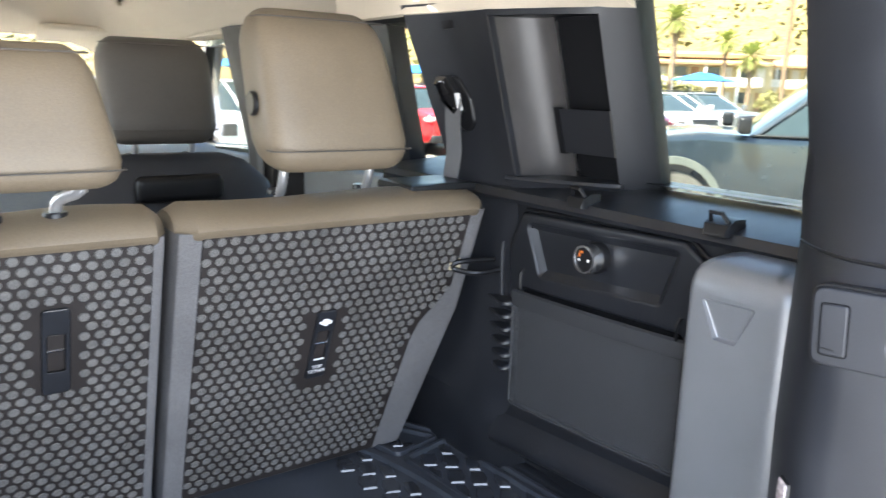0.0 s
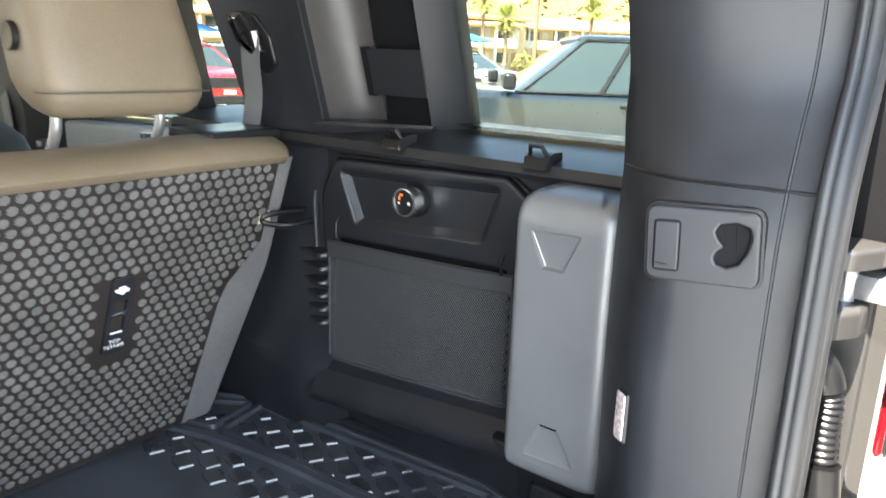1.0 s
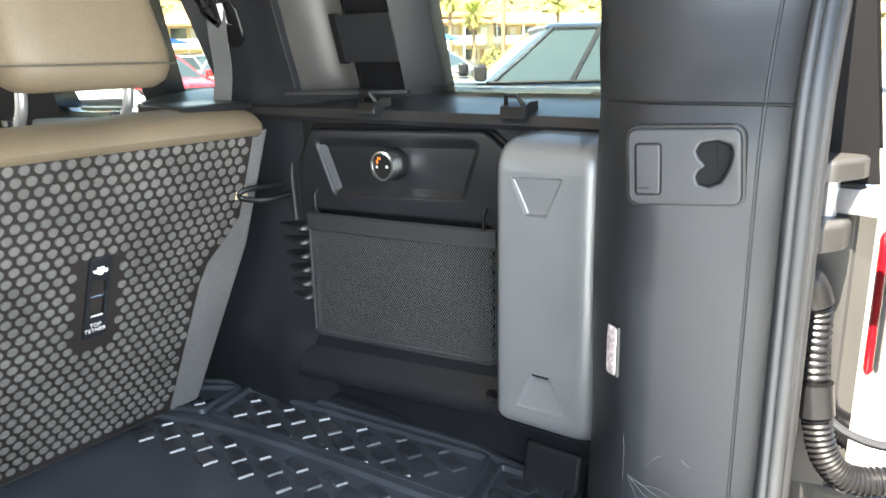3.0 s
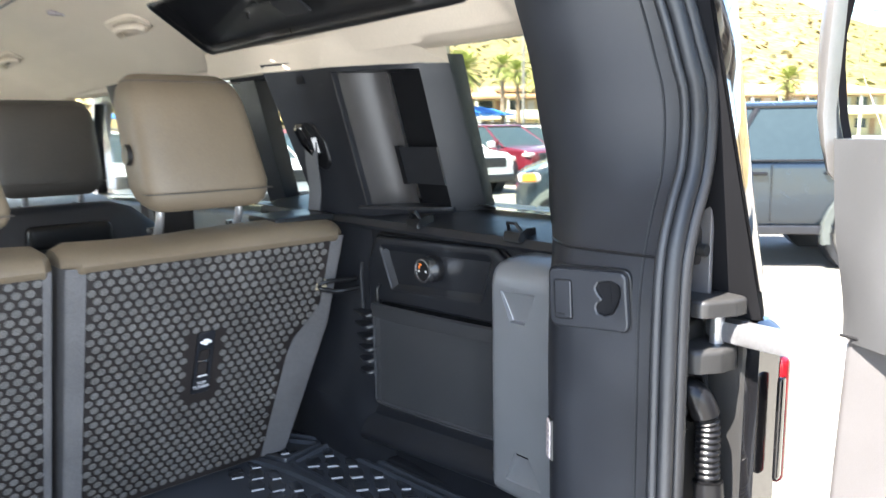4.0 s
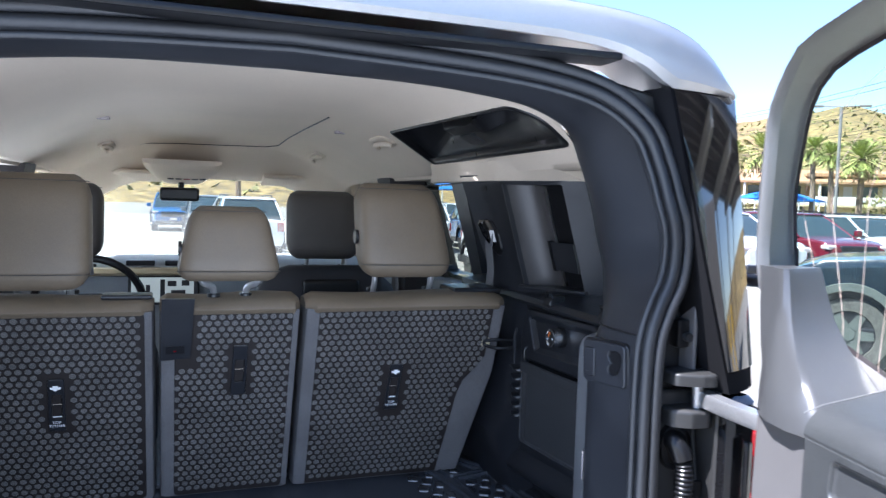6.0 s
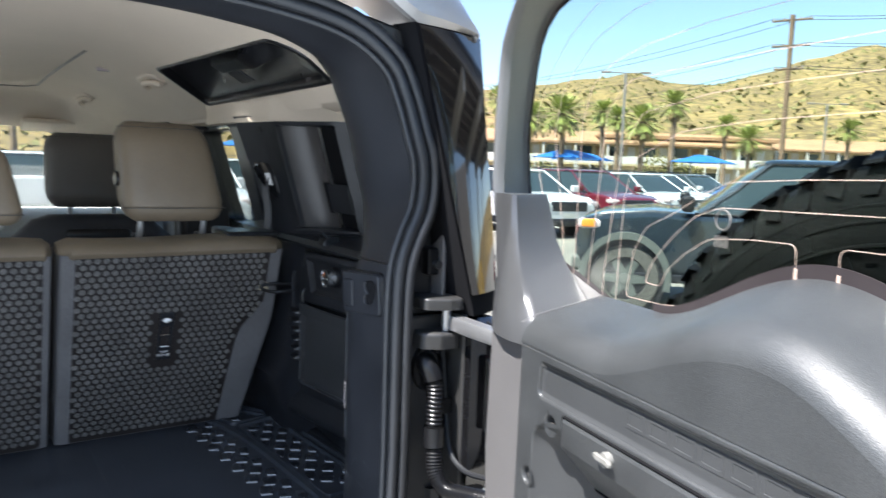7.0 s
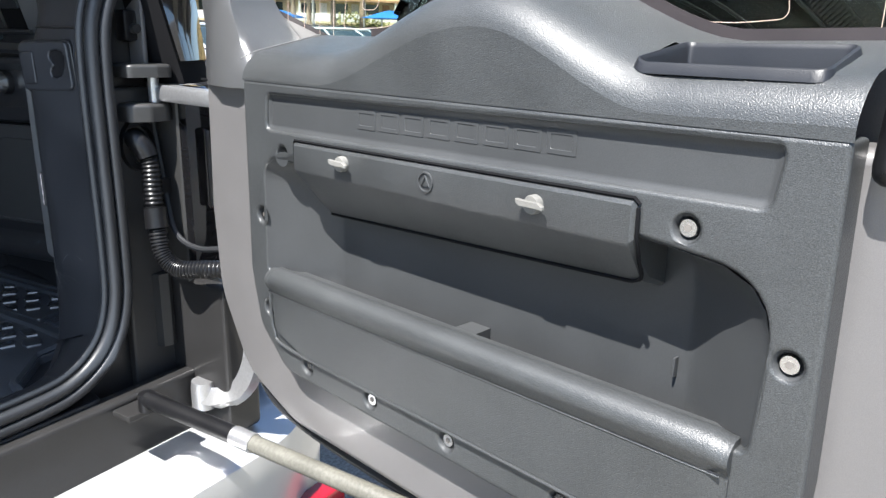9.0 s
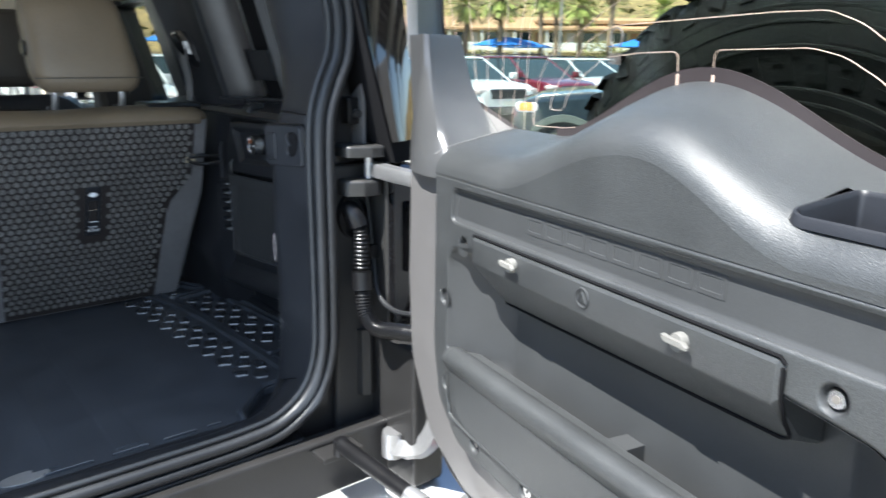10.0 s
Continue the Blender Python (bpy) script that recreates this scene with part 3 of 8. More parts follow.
for side in (1, -1):
    loops, rows = [], []
    for z in span(1.41, 1.848, 13):
        p = corner_curve(z, 0.0)
        back_row = [corner_curve(z, f) + Vector((0, 0.004, 0)) for f in (0.04, 0.25, 0.5, 0.75, 1.0)]
        loop = [Vector((p.x - 0.012, 0.042, z)), Vector((p.x - 0.003, p.y + 0.010, z)), Vector((p.x - 0.0005, p.y + 0.003, z))] + back_row
        loop += [back_row[-1] + Vector((0.004, 0.010, 0)), Vector((back_row[-1].x + 0.008, 0.17, z)), Vector((p.x - 0.012, 0.17, z))]
        loops.append([Vector((side * q.x, q.y, q.z)) for q in loop])
        if z > 1.42:
            rows.append([Vector((side * q.x, q.y, q.z)) for q in [corner_curve(z - 0.004, f) for f in span(0.03, 0.99, 9)]])
    # the dark reflection in the gloss column is put into a matt near-black
    part("lamp_column", loft(loops), "shade_black", shell, "glossy black rear corner panel", angle=20)
    bm = loft(rows, closed=False)
    geo_ = bmesh.ops.extrude_face_region(bm, geom=bm.faces[:])
    for v in geo_["geom"]:
        if isinstance(v, bmesh.types.BMVert):
            v.co.y += 0.003
    part("corner_pane", bm, "gloss_black", shell, "dark reflecting corner pane", angle=30)
    loops = []
    for z, g in ((1.12, 0.0), (1.13, 1.0), (1.28, 1.0), (1.395, 1.0), (1.405, 0.0)):
        q = 0.012 * (1 - g)
        loops.append([Vector((side * x, y, z)) for x, y in ((0.609 + q, -0.02), (0.614 + q, -0.046 + q), (0.656 - q, -0.050 + q), (0.672 - q, -0.035), (0.672 - q, 0.03), (0.609 + q, 0.03))])
    lamp_body = part("tail_lamp", loft(loops), "gloss_black", shell)
    bm = boxed((0.658, -0.056, 1.21), (0.678, -0.036, 1.36), 0.008, 3)
    if side < 0:
        bm.transform(Matrix.Diagonal((-1, 1, 1, 1)))
    lens = part("red_lens", bm, "red_lens", lamp_body, "red tail lamp lens")
    bm = boxed((0.634, -0.063, 1.225), (0.650, -0.056, 1.345), 0.005, 2)
    if side < 0:
        bm.transform(Matrix.Diagonal((-1, 1, 1, 1)))
    part("lens_core", bm, "gloss_black", lens)
    # plastic cover beside the seal, with the bulged housing of the cable hose
    if side > 0:
        part("hinge_cover", slab([rounded([(0.534, 0.93), (0.612, 0.93), (0.612, 1.405), (0.540, 1.405)], 0.008)], plane_y(0.016), 0.014, 0.005), "hinge_grey", shell)
        loops = [[Vector((x, y, z)) for x, y in ((0.576, 0.016), (0.580, 0.004), (0.594, 0.0), (0.604, 0.006), (0.606, 0.016))] for z in (1.0, 1.02, 1.09, 1.12)]
        part("cover_rib", loft(loops), "hinge_grey", shell)
        part("corner_below", boxed((0.606, -0.110, 0.86), (0.672, 0.05, 1.112), 0.010), "dark_paint", shell)
        part("jamb_wall", loft([[Vector((x, y, z)) for x, y in ((0.606, 0.030), (0.609, -0.030), (0.613, -0.034), (0.616, -0.030), (0.616, 0.030))] for z in (0.90, 1.41)]), "hinge_grey", shell)
        part("striker", boxed((0.566, 0.010, 1.468), (0.590, 0.034, 1.512), 0.006), "black_smooth", shell)
        part("striker_bolt", disc(bmesh.new(), (0.580, 0.010, 1.486), (0, -1, 0), 0.007, 0.009), "hinge_grey", shell)
        part("rain_strip", boxed((0.586, 0.000, 1.432), (0.594, 0.034, 1.60), 0.003), "mauve_paint", shell)

# sill of the opening and the bumper below it
part("sill_plate", slab([rounded([(-0.46, -0.01), (0.46, -0.01), (0.47, 0.115), (-0.47, 0.115)], 0.02)], plane_z(0.965), 0.03, 0.004), "black_plastic", shell)
bm = bmesh.new()
for k in range(56):
    x = -0.41 + k * 0.015
    box(bm, (x, 0.062, 0.965), (x + 0.009, 0.082, 0.9685), 0.001, 1)
part("sill_tread", bm, "black_smooth", shell)
bumper = thing("rear_bumper", "silver painted rear bumper with a dark lower edge", "bumper", (0, -0.1, 0.6))
prof = [(0.02, 0.865), (-0.05, 0.86), (-0.13, 0.852), (-0.155, 0.838), (-0.163, 0.80), (-0.158, 0.62), (-0.12, 0.56), (0.02, 0.56)]
loops = []
for x in span(-0.86, 0.86, 33):
    e = max(0.0, abs(x) - 0.62) / 0.24
    loops.append([Vector((x, y + (0.10 * e * e if y < 0 else 0), z)) for y, z in prof])
part("bumper_cover", loft(loops), "silver_paint", bumper)
part("lower_strip", boxed((-0.8, -0.135, 0.46), (0.8, 0.0, 0.56), 0.02), "black_plastic", bumper)
bm = boxed((0.66, -0.178, 0.66), (0.80, -0.13, 0.70), 0.006)
part("red_reflector", bm, "red_lens", bumper)
part("red_reflector", boxed((-0.80, -0.178, 0.66), (-0.66, -0.13, 0.70), 0.006), "red_lens", bumper)
part("rear_lower_panel", slab([rounded([(-0.665, 0.80), (0.665, 0.80), (0.665, 0.96), (-0.665, 0.96)], 0.01)], plane_y(-0.03), 0.03, 0.006), "dark_paint", shell)

# floor pan and underbody
part("floor", boxed((-0.86, 0.0, 0.80), (0.86, 3.6, 0.935), 0.01), "black_plastic", None)
tagged(bpy.data.objects["floor"], "black plastic load floor under the mat", "floor", kind="structure")
part("nose", boxed((-0.86, 3.1, 0.5), (0.86, 4.6, 1.16), 0.08), "silver_paint", shell, "silver bonnet")
for side in (1, -1):
    for y in (0.55, 3.6):
        wheel = part("road_wheel", disc(bmesh.new(), (side * 0.66, y, 0.39), (side, 0, 0), 0.39, 0.24, 32), "tyre", shell)

# ---------------------------------------------------------------- headliner
LINER = [(0.0, 1.905), (0.15, 1.905), (0.26, 1.902), (0.33, 1.889), (0.40, 1.866), (0.46, 1.838), (0.52, 1.806), (0.56, 1.784), (0.585, 1.768), (0.600, 1.757), (0.606, 1.752)]


def liner_z(x):
    x = abs(x)
    for (a, za), (b, zb) in zip(LINER, LINER[1:]):
        if x <= b:
            return za + (zb - za) * (x - a) / (b - a)
    return LINER[-1][1]


def liner(u, v):
    """The headliner: it meets the trim at the rear opening, and sinks towards the windscreen."""
    z = liner_z(u)
    rear = max(0.0, 1 - (v - 0.19) / 0.12)
    edge_z = 1.868 - 0.55 * max(0.0, abs(u) - 0.25) ** 2 - 4.5 * max(0.0, abs(u) - 0.36) ** 2
    z = z * (1 - rear ** 2) + min(z, edge_z) * rear ** 2
    front = max(0.0, (v - 1.9) / 0.8)
    z -= 0.085 * front ** 2
    if v < 0.5 or v > 1.0:
        z = max(z, 1.758 - 0.085 * front ** 2)
    head = max(0.0, min(1.0, (v - 2.33) / 0.24))
    z -= 0.095 * head * head * (3 - 2 * head)
    return Vector((u * (1 - 0.10 * front), v, z))


# corners of the roof side window in the headliner, and its outline along and across
A_, B_, C_, D_ = Vector((0.412, 1.090, 1.857)), Vector((0.553, 1.128, 1.779)), Vector((0.562, 0.358, 1.784)), Vector((0.437, 0.362, 1.864))
# corners in metres along and across, so that they round evenly
outer = [(a / 0.76, b / 0.16) for a, b in rounded([(1.020 * 0.76, -0.08 * 0.16), (0.985 * 0.76, 1.06 * 0.16), (-0.030 * 0.76, 1.09 * 0.16), (-0.085 * 0.76, 0.70 * 0.16), (-0.035 * 0.76, 0.05 * 0.16)], [0.028, 0.022, 0.050, 0.060, 0.034], 8)]
A_MID, B_MID = 0.47, 0.70


def drawn_in(k, m):
    return [(A_MID + (a - A_MID) * k, B_MID + (b - B_MID) * m) for a, b in outer]


def alpine_inside(x, y):
    """Whether a point of the plan lies within the window's frame."""
    a, b = (y - 0.36) / 0.75, 0.5
    for _ in range(4):
        lo, hi = C_.lerp(B_, a), D_.lerp(A_, a)
        b = (lo.x - x) / (lo.x - hi.x)
        p = lo.lerp(hi, b)
        a += (y - p.y) / 0.75
    loop, inside = drawn_in(0.985, 0.955), False
    for (a0, b0), (a1, b1) in zip(loop, loop[1:] + loop[:1]):
        if (b0 > b) != (b1 > b) and a < a0 + (a1 - a0) * (b - b0) / (b1 - b0):
            inside = not inside
    return inside


us = sorted(set([round(a * s, 4) for a in (0, 0.05, 0.1, 0.15, 0.2, 0.24, 0.262, 0.275, 0.30, 0.33, 0.36, 0.39, 0.41, 0.43, 0.46, 0.49, 0.52, 0.54, 0.56, 0.575, 0.585, 0.593, 0.600, 0.606) for s in (1, -1)]))
vs = sorted(set([round(0.19 + 0.04 * k, 4) for k in range(61)] + [1.295, 1.31, 2.315, 2.33]))
us = sorted(set(us + [round(0.40 + 0.006 * k, 4) for k in range(30)]))
vs = sorted(set(vs + [round(0.28 + 0.01 * k, 4) for k in range(88)]))
hole_alp = lambda u, v: u > 0.3 and alpine_inside(u, v)
ceiling = part("ceiling", grid(liner, us, vs, skip=hole_alp), "headliner", None, angle=60)
tagged(ceiling, "pale beige cloth headliner with a closed roof blind", "ceiling", kind="structure")
bm = bmesh.new()
gap_line = spline([Vector((0.256, 1.17, 0)), Vector((0.252, 1.6, 0)), Vector((0.25, 2.12, 0)), Vector((0.225, 2.24, 0)), Vector((0.13, 2.285, 0)), Vector((-0.25, 2.32, 0)), Vector((-0.52, 2.34, 0))], 60)
tube([Vector((p.x, p.y, liner(p.x, p.y).z - 0.0005)) for p in gap_line], 0.0028, bm, 6)
part("roof_blind_gap", bm, "black_smooth", ceiling)

# ---------------------------------------------------------------- load space, right side
WALL_X = 0.664
wall = thing("wall_right", "black plastic side trim of the load space", "side trim", (0.68, 0.55, 0.95), kind="structure")
# main panel: lower body with a raised shield-shaped field
panel = rounded([(0.18, 1.03), (1.12, 1.03), (1.12, 1.455), (0.18, 1.455)], 0.01)
field = rounded([(0.357, 1.086), (0.394, 1.054), (0.728, 1.026), (0.746, 1.044), (0.733, 1.095), (0.742, 1.365), (0.712, 1.424), (0.403, 1.434), (0.373, 1.413), (0.357, 1.395)], [0.01, 0.012, 0.012, 0.012, 0.02, 0.03, 0.012, 0.012, 0.01, 0.01])
part("side_panel_base", slab([panel], plane_x(WALL_X + 0.012), 0.05, 0.004), "black_plastic", wall)
shield = rounded([(0.434, 1.344), (0.667, 1.329), (0.701, 1.407), (0.408, 1.418)], 0.008)
net_hole = rounded([(0.376, 1.120), (0.720, 1.096), (0.718, 1.285), (0.705, 1.300), (0.396, 1.312), (0.380, 1.288)], 0.012)
part("side_field", slab([field, shield, net_hole], plane_x(WALL_X), 0.02, 0.006, 4), "black_plastic", wall)
part("field_edge", tube([Vector((WALL_X + 0.0095, a, b)) for a, b in inset(field, -0.004) + inset(field, -0.004)[:1]], 0.0036, n=8), "black_smooth", wall)
loops = [[plane_x(WALL_X + d)(a, b, 0) for a, b in inset(shield, ins)] for d, ins in ((0.003, -0.001), (0.005, 0.002), (0.014, 0.011), (0.0155, 0.014))]
part("shield_recess", loft(loops, cap0=False), "black_plastic", wall, angle=50)
# narrow ledge below the field
ledge = [[Vector((x, y, z - 0.084 * (y - 0.34))) for x, z in ((0.70, 1.112), (0.6655, 1.106), (0.661, 1.098), (0.653, 1.090), (0.643, 1.080), (0.638, 1.070), (0.638, 1.062), (0.643, 1.055), (0.654, 1.050), (0.72, 1.046))]
         for y in span(0.358, 0.745, 14)]
part("ledge", loft(ledge), "black_plastic", wall)
part("lower_wall", slab([rounded([(0.18, 0.93), (1.12, 0.93), (1.12, 1.05), (0.18, 1.05)], 0.004)], plane_x(0.706), 0.03, 0.003), "black_plastic", wall)
part("ledge_step", loft([[Vector((x, y, z)) for x, z in ((x0, 0.935), (x0 + 0.002, 0.964), (x0 + 0.010, 0.972), (0.76, 0.982), (0.76, 0.935))] for y, x0 in ((0.455, 0.722), (0.462, 0.714), (0.60, 0.700), (0.84, 0.684), (0.845, 0.690))]), "black_plastic", wall)
# wheel arch bulge beside the seat
loops = []
for y, k in ((0.72, 0.0), (0.76, 0.6), (0.80, 0.9), (0.9, 1.0), (1.02, 1.0), (1.15, 1.0)):
    xx = 0.664 - 0.022 * k
    loops.append([Vector((x, y, z)) for x, z in ((0.76, 0.94), (xx + 0.045 - 0.035 * k, 0.945), (xx + 0.03 - 0.035 * k, 1.02), (xx - 0.02 * k, 1.09), (xx, 1.13), (xx + 0.012, 1.30), (xx + 0.02, 1.452), (0.70, 1.455))])
part("wheel_arch_trim", loft(loops), "black_plastic", wall)
for k in range(6):
    z = 1.278 - 0.0226 * k
    bm = loft([[Vector((x, y, zz)) for x, zz in ((0.672, z), (0.656 - q, z - 0.001), (0.648 - q, z - 0.005), (0.648 - q, z - 0.010), (0.656 - q, z - 0.014), (0.672, z - 0.015))] for y, q in ((0.718, -0.014), (0.720, -0.006), (0.725, 0.002), (0.733, 0.005), (0.745, 0.002), (0.765, -0.006), (0.80, -0.010))])
    part("vent_rib", bm, "black_plastic", wall)
bm = tube([Vector((0.652, 0.741, 1.372)), Vector((0.645, 0.736, 1.355)), Vector((0.645, 0.732, 1.285))], 0.0036, n=6)
part("corner_bead", bm, "pillar_plastic", wall)
# top rail of the side wall, with the sill of the quarter window
sill = [[Vector((x, y, z)) for x, z in ((0.690, 1.434), (0.658, 1.4375), (0.653, 1.444), (0.659, 1.456), (0.70, 1.466), (0.80, 1.474), (0.84, 1.47), (0.84, 1.434))] for y in span(0.19, 1.13, 20)]
part("window_sill", loft(sill), "black_plastic", wall)

knob = part("suspension_knob", disc(bmesh.new(), (WALL_X + 0.012, 0.556, 1.381), (-1, 0, 0), 0.0235, 0.012, 28), "black_smooth", wall)
loops = []
for r, x in ((0.0205, 0.0), (0.0215, -0.016), (0.0205, -0.021), (0.0175, -0.0215), (0.0165, -0.0185)):
    loops.append([Vector((WALL_X + 0.002 + x, 0.556 + r * math.cos(k * math.pi / 16), 1.381 + r * math.sin(k * math.pi / 16))) for k in range(32)])
part("knob_ring", loft(loops, cap0=False), "chrome", knob, "polished metal ring")
part("knob_face", disc(bmesh.new(), (WALL_X - 0.013, 0.556, 1.381), (-1, 0, 0), 0.0168, 0.004, 28, 0.1), "black_smooth", knob)
for dy, dz, w, h, c in ((0.006, 0.010, 0.006, 0.0035, "orange_print"), (0.0095, 0.005, 0.0035, 0.005, "orange_print"), (-0.008, -0.001, 0.004, 0.004, "white_print"), (0.010, -0.002, 0.003, 0.003, "white_print")):
    part("knob_mark", boxed((WALL_X - 0.0176, 0.556 + dy - w / 2, 1.381 + dz - h / 2), (WALL_X - 0.017, 0.556 + dy + w / 2, 1.381 + dz + h / 2)), c, knob)

# net pocket
net = thing("net_pocket", "black elastic mesh pocket on the side wall", "net pocket", (0.655, 0.54, 1.09))
NX = WALL_X - 0.0045


def net_point(a, b):
    """a: 0 rear to 1 front, b: 0 foot to 1 top."""
    y = 0.378 + 0.342 * a
    z = (1.121 - 0.024 * a) + b * (0.188 + 0.012 * a)
    return Vector((NX - 0.006 * math.sin(math.pi * a) ** 0.6 * (0.3 + 0.7 * b), y, z))


bm = bmesh.new()
nu, nv = 84, 52
for fam in (1, -1):
    for k in range(-nv, nu + nv):
        pts = []
        for j in range(0, nv + 1, 4):
            i = k + fam * j * 0.62 + (nv if fam < 0 else 0) * 0.31
            if 0 <= i <= nu:
                pts.append(net_point(i / nu, j / nv * 0.86))
        if len(pts) > 1:
            rows = [[p + Vector((-0.0004 * fam, 0, 0)) + Vector((0, o, 0)) for o in (-0.00075, 0.00075)] for p in pts]
            loft(rows, closed=False, bm=bm)
strands = part("net_mesh", bm, "net", net)
tagged(strands, kind="stuff")
bm = loft([[net_point(a, b) + Vector((x, 0, 0)) for x, b in ((0.001, 0.86), (-0.004, 0.87), (-0.004, 0.985), (0.001, 1.0))] for a in span(0, 1, 12)])
part("net_top_band", bm, "net_band", net)
part("net_backing", slab([inset(net_hole, -0.003)], plane_x(WALL_X + 0.009), 0.003, 0.0005, 1), "shade_black", net)
edge = [net_point(0, b) for b in span(0.9, 0.03, 8)] + [net_point(a, 0.0) for a in span(0.03, 0.97, 12)] + [net_point(1, b) for b in span(0.03, 0.9, 8)]
part("net_binding", tube(edge, 0.0028, n=6), "net_band", net)
for y in (0.396, 0.702):
    part("net_hook", tube([Vector((WALL_X - 0.003, y, 1.296)), Vector((WALL_X - 0.008, y, 1.306)), Vector((WALL_X - 0.008, y, 1.325)), Vector((WALL_X - 0.002, y, 1.333)), Vector((WALL_X + 0.006, y, 1.334))], 0.0024, n=6), "black_smooth", net)

# hooks for the load cover on the top rail
def cover_hook(y):
    hook = thing("cover_hook", "small black plastic load cover hook on the rail", "hook", (0.665, y, 1.455), "load cover hooks")
    bm = loft([[Vector((0.664 + dx, y + dy, 1.452 + dz)) for dy, dz in ((-w, 0), (w, 0), (w * 0.9, h), (-w * 0.9, h))] for dx, w, h in ((-0.016, 0.016, 0.004), (-0.012, 0.0185, 0.014), (0.0, 0.0195, 0.02), (0.02, 0.0195, 0.02))])
    part("hook_base", bm, "black_smooth", hook)
    bm = tube([Vector((0.658, y - 0.012, 1.468)), Vector((0.650, y - 0.008, 1.480)), Vector((0.650, y + 0.008, 1.480)), Vector((0.658, y + 0.012, 1.468))], 0.003, n=6)
    part("hook_bow", bm, "black_smooth", hook)


cover_hook(0.585)
cover_hook(0.352)

# silver grey cover at the rear corner
cover = thing("corner_cover", "tall satin grey plastic cover with trapezoid dents", "cover box", (0.63, 0.268, 1.085))
CY0, CY1, CX = 0.200, 0.338, 0.587


def cover_section(z, d):
    """The cover's outline at a height, drawn in by d: a wide round edge at the rear, a tighter one in front."""
    pts = [(CY1 - d * 0.5, 0.676)]
    for k in range(6):
        a = radians(90 * k / 5)
        pts.append((CY1 - d * 0.5 - 0.012 + 0.012 * math.cos(a), CX + d + 0.012 - 0.012 * math.sin(a)))
    pts += [(y, CX + d) for y in (0.318, 0.300, 0.270, 0.232)]
    for k in range(9):
        a = radians(90 * k / 8)
        pts.append((CY0 + d * 0.5 + 0.030 - 0.030 * math.sin(a), CX + d + 0.030 - 0.030 * math.cos(a)))
    pts.append((CY0 + d * 0.5, 0.676))
    return [Vector((min(x, 0.676), y, z)) for y, x in pts]


upper = rounded([(0.3165, 1.394), (0.2975, 1.350), (0.270, 1.350), (0.249, 1.396)], 0.003)
lower = rounded([(0.288, 1.159), (0.262, 1.159), (0.237, 1.114), (0.307, 1.112)], 0.003)
loops = []
for z, d in ((1.084, 0.014), (1.086, 0.008), (1.090, 0.004), (1.096, 0.001), (1.104, 0.0), (1.25, 0.0), (1.400, 0.0), (1.410, 0.001), (1.420, 0.004), (1.428, 0.010), (1.434, 0.020), (1.438, 0.034), (1.440, 0.055)):
    loops.append(cover_section(z, d))
bm = loft(loops)
front = [f for f in bm.faces if f.calc_center_median().x < CX + 0.0002 and 1.10 < f.calc_center_median().z < 1.401 and 0.232 < f.calc_center_median().y < 0.318]
bmesh.ops.delete(bm, geom=front, context="FACES")
part("cover_shell", bm, "satin_grey", cover, angle=50)
bm = bmesh.new()
holes = [[(0.232, 1.104), (0.318, 1.104), (0.318, 1.400), (0.232, 1.400)], upper, lower]
flat = [bm.verts.new((CX, a, b)) for loop in holes for a, b in loop]
for tri in tessellate_polygon([[Vector((a, b, 0)) for a, b in loop] for loop in holes]):
    bm.faces.new([flat[i] for i in tri])
part("cover_front", bm, "satin_grey", cover)


def cover_face(a, b, d):
    return Vector((CX + d, a, b))


def dent(loop, depth, name):
    """A sloping recess; depth gives how deep its floor lies at a height."""
    rows = [[cover_face(a, b, 0.0) for a, b in loop], [cover_face(a, b, 0.0003 + 0.85 * depth(b)) for a, b in inset(loop, 0.0016)], [cover_face(a, b, 0.0003 + depth(b)) for a, b in inset(loop, 0.0028)]]
    mid = sum(rows[-1], Vector()) / len(rows[-1])
    rows += [[p.lerp(mid, f) for p in rows[2]] for f in (0.5, 0.95)]
    part(name, loft(rows, cap0=False), "satin_grey", cover, angle=12)


dent(upper, lambda z: 0.0015 + 0.0055 * (1.400 - z) / 0.045, "upper_dent")
dent(lower, lambda z: 0.012 * (z - 1.110) / 0.044, "lower_dent")
part("dent_slot", boxed((CX + 0.001, 0.2640, 1.1555), (CX + 0.012, 0.2860, 1.1590), 0.001), "shade_black", cover)

# pedestal with a small lid below the cover
pedestal = thing("corner_pedestal", "black plastic corner base with a small hinged lid", "corner base", (0.63, 0.26, 0.94))
bm = loft([[Vector((x, y, z)) for x, y in ((0.76, 0.385), (a + 0.01, 0.385), (a, 0.375), (a - 0.004, 0.21), (a, 0.185), (0.76, 0.185))] for z, a in ((0.93, 0.712), (1.00, 0.700), (1.05, 0.672), (1.075, 0.640), (1.083, 0.630), (1.087, 0.632))])
part("base_body", bm, "pillar_plastic", pedestal)
lid = Matrix.Translation((0.697, 0.306, 0.972)) @ Euler((0, radians(12), 0)).to_matrix().to_4x4()
part("lid_gap", boxed((-0.006, -0.047, -0.036), (0.004, 0.047, 0.036), 0.006, 3, lid), "shade_black", pedestal)
part("base_lid", boxed((-0.016, -0.043, -0.032), (0.0, 0.043, 0.031), 0.007, 4, lid), "pillar_plastic", pedestal)

# socket plate on the pillar
plate = thing("socket_plate", "dark grey pillar plate with a flap and a hook recess", "socket plate", (0.51, 0.098, 1.40))
def plate_place(off=0.0):
    """The plate follows the slope of the pillar trim."""
    return lambda a, b, d: Vector((0.4900 - 0.19 * (a - 0.094) + off + d, a, b))


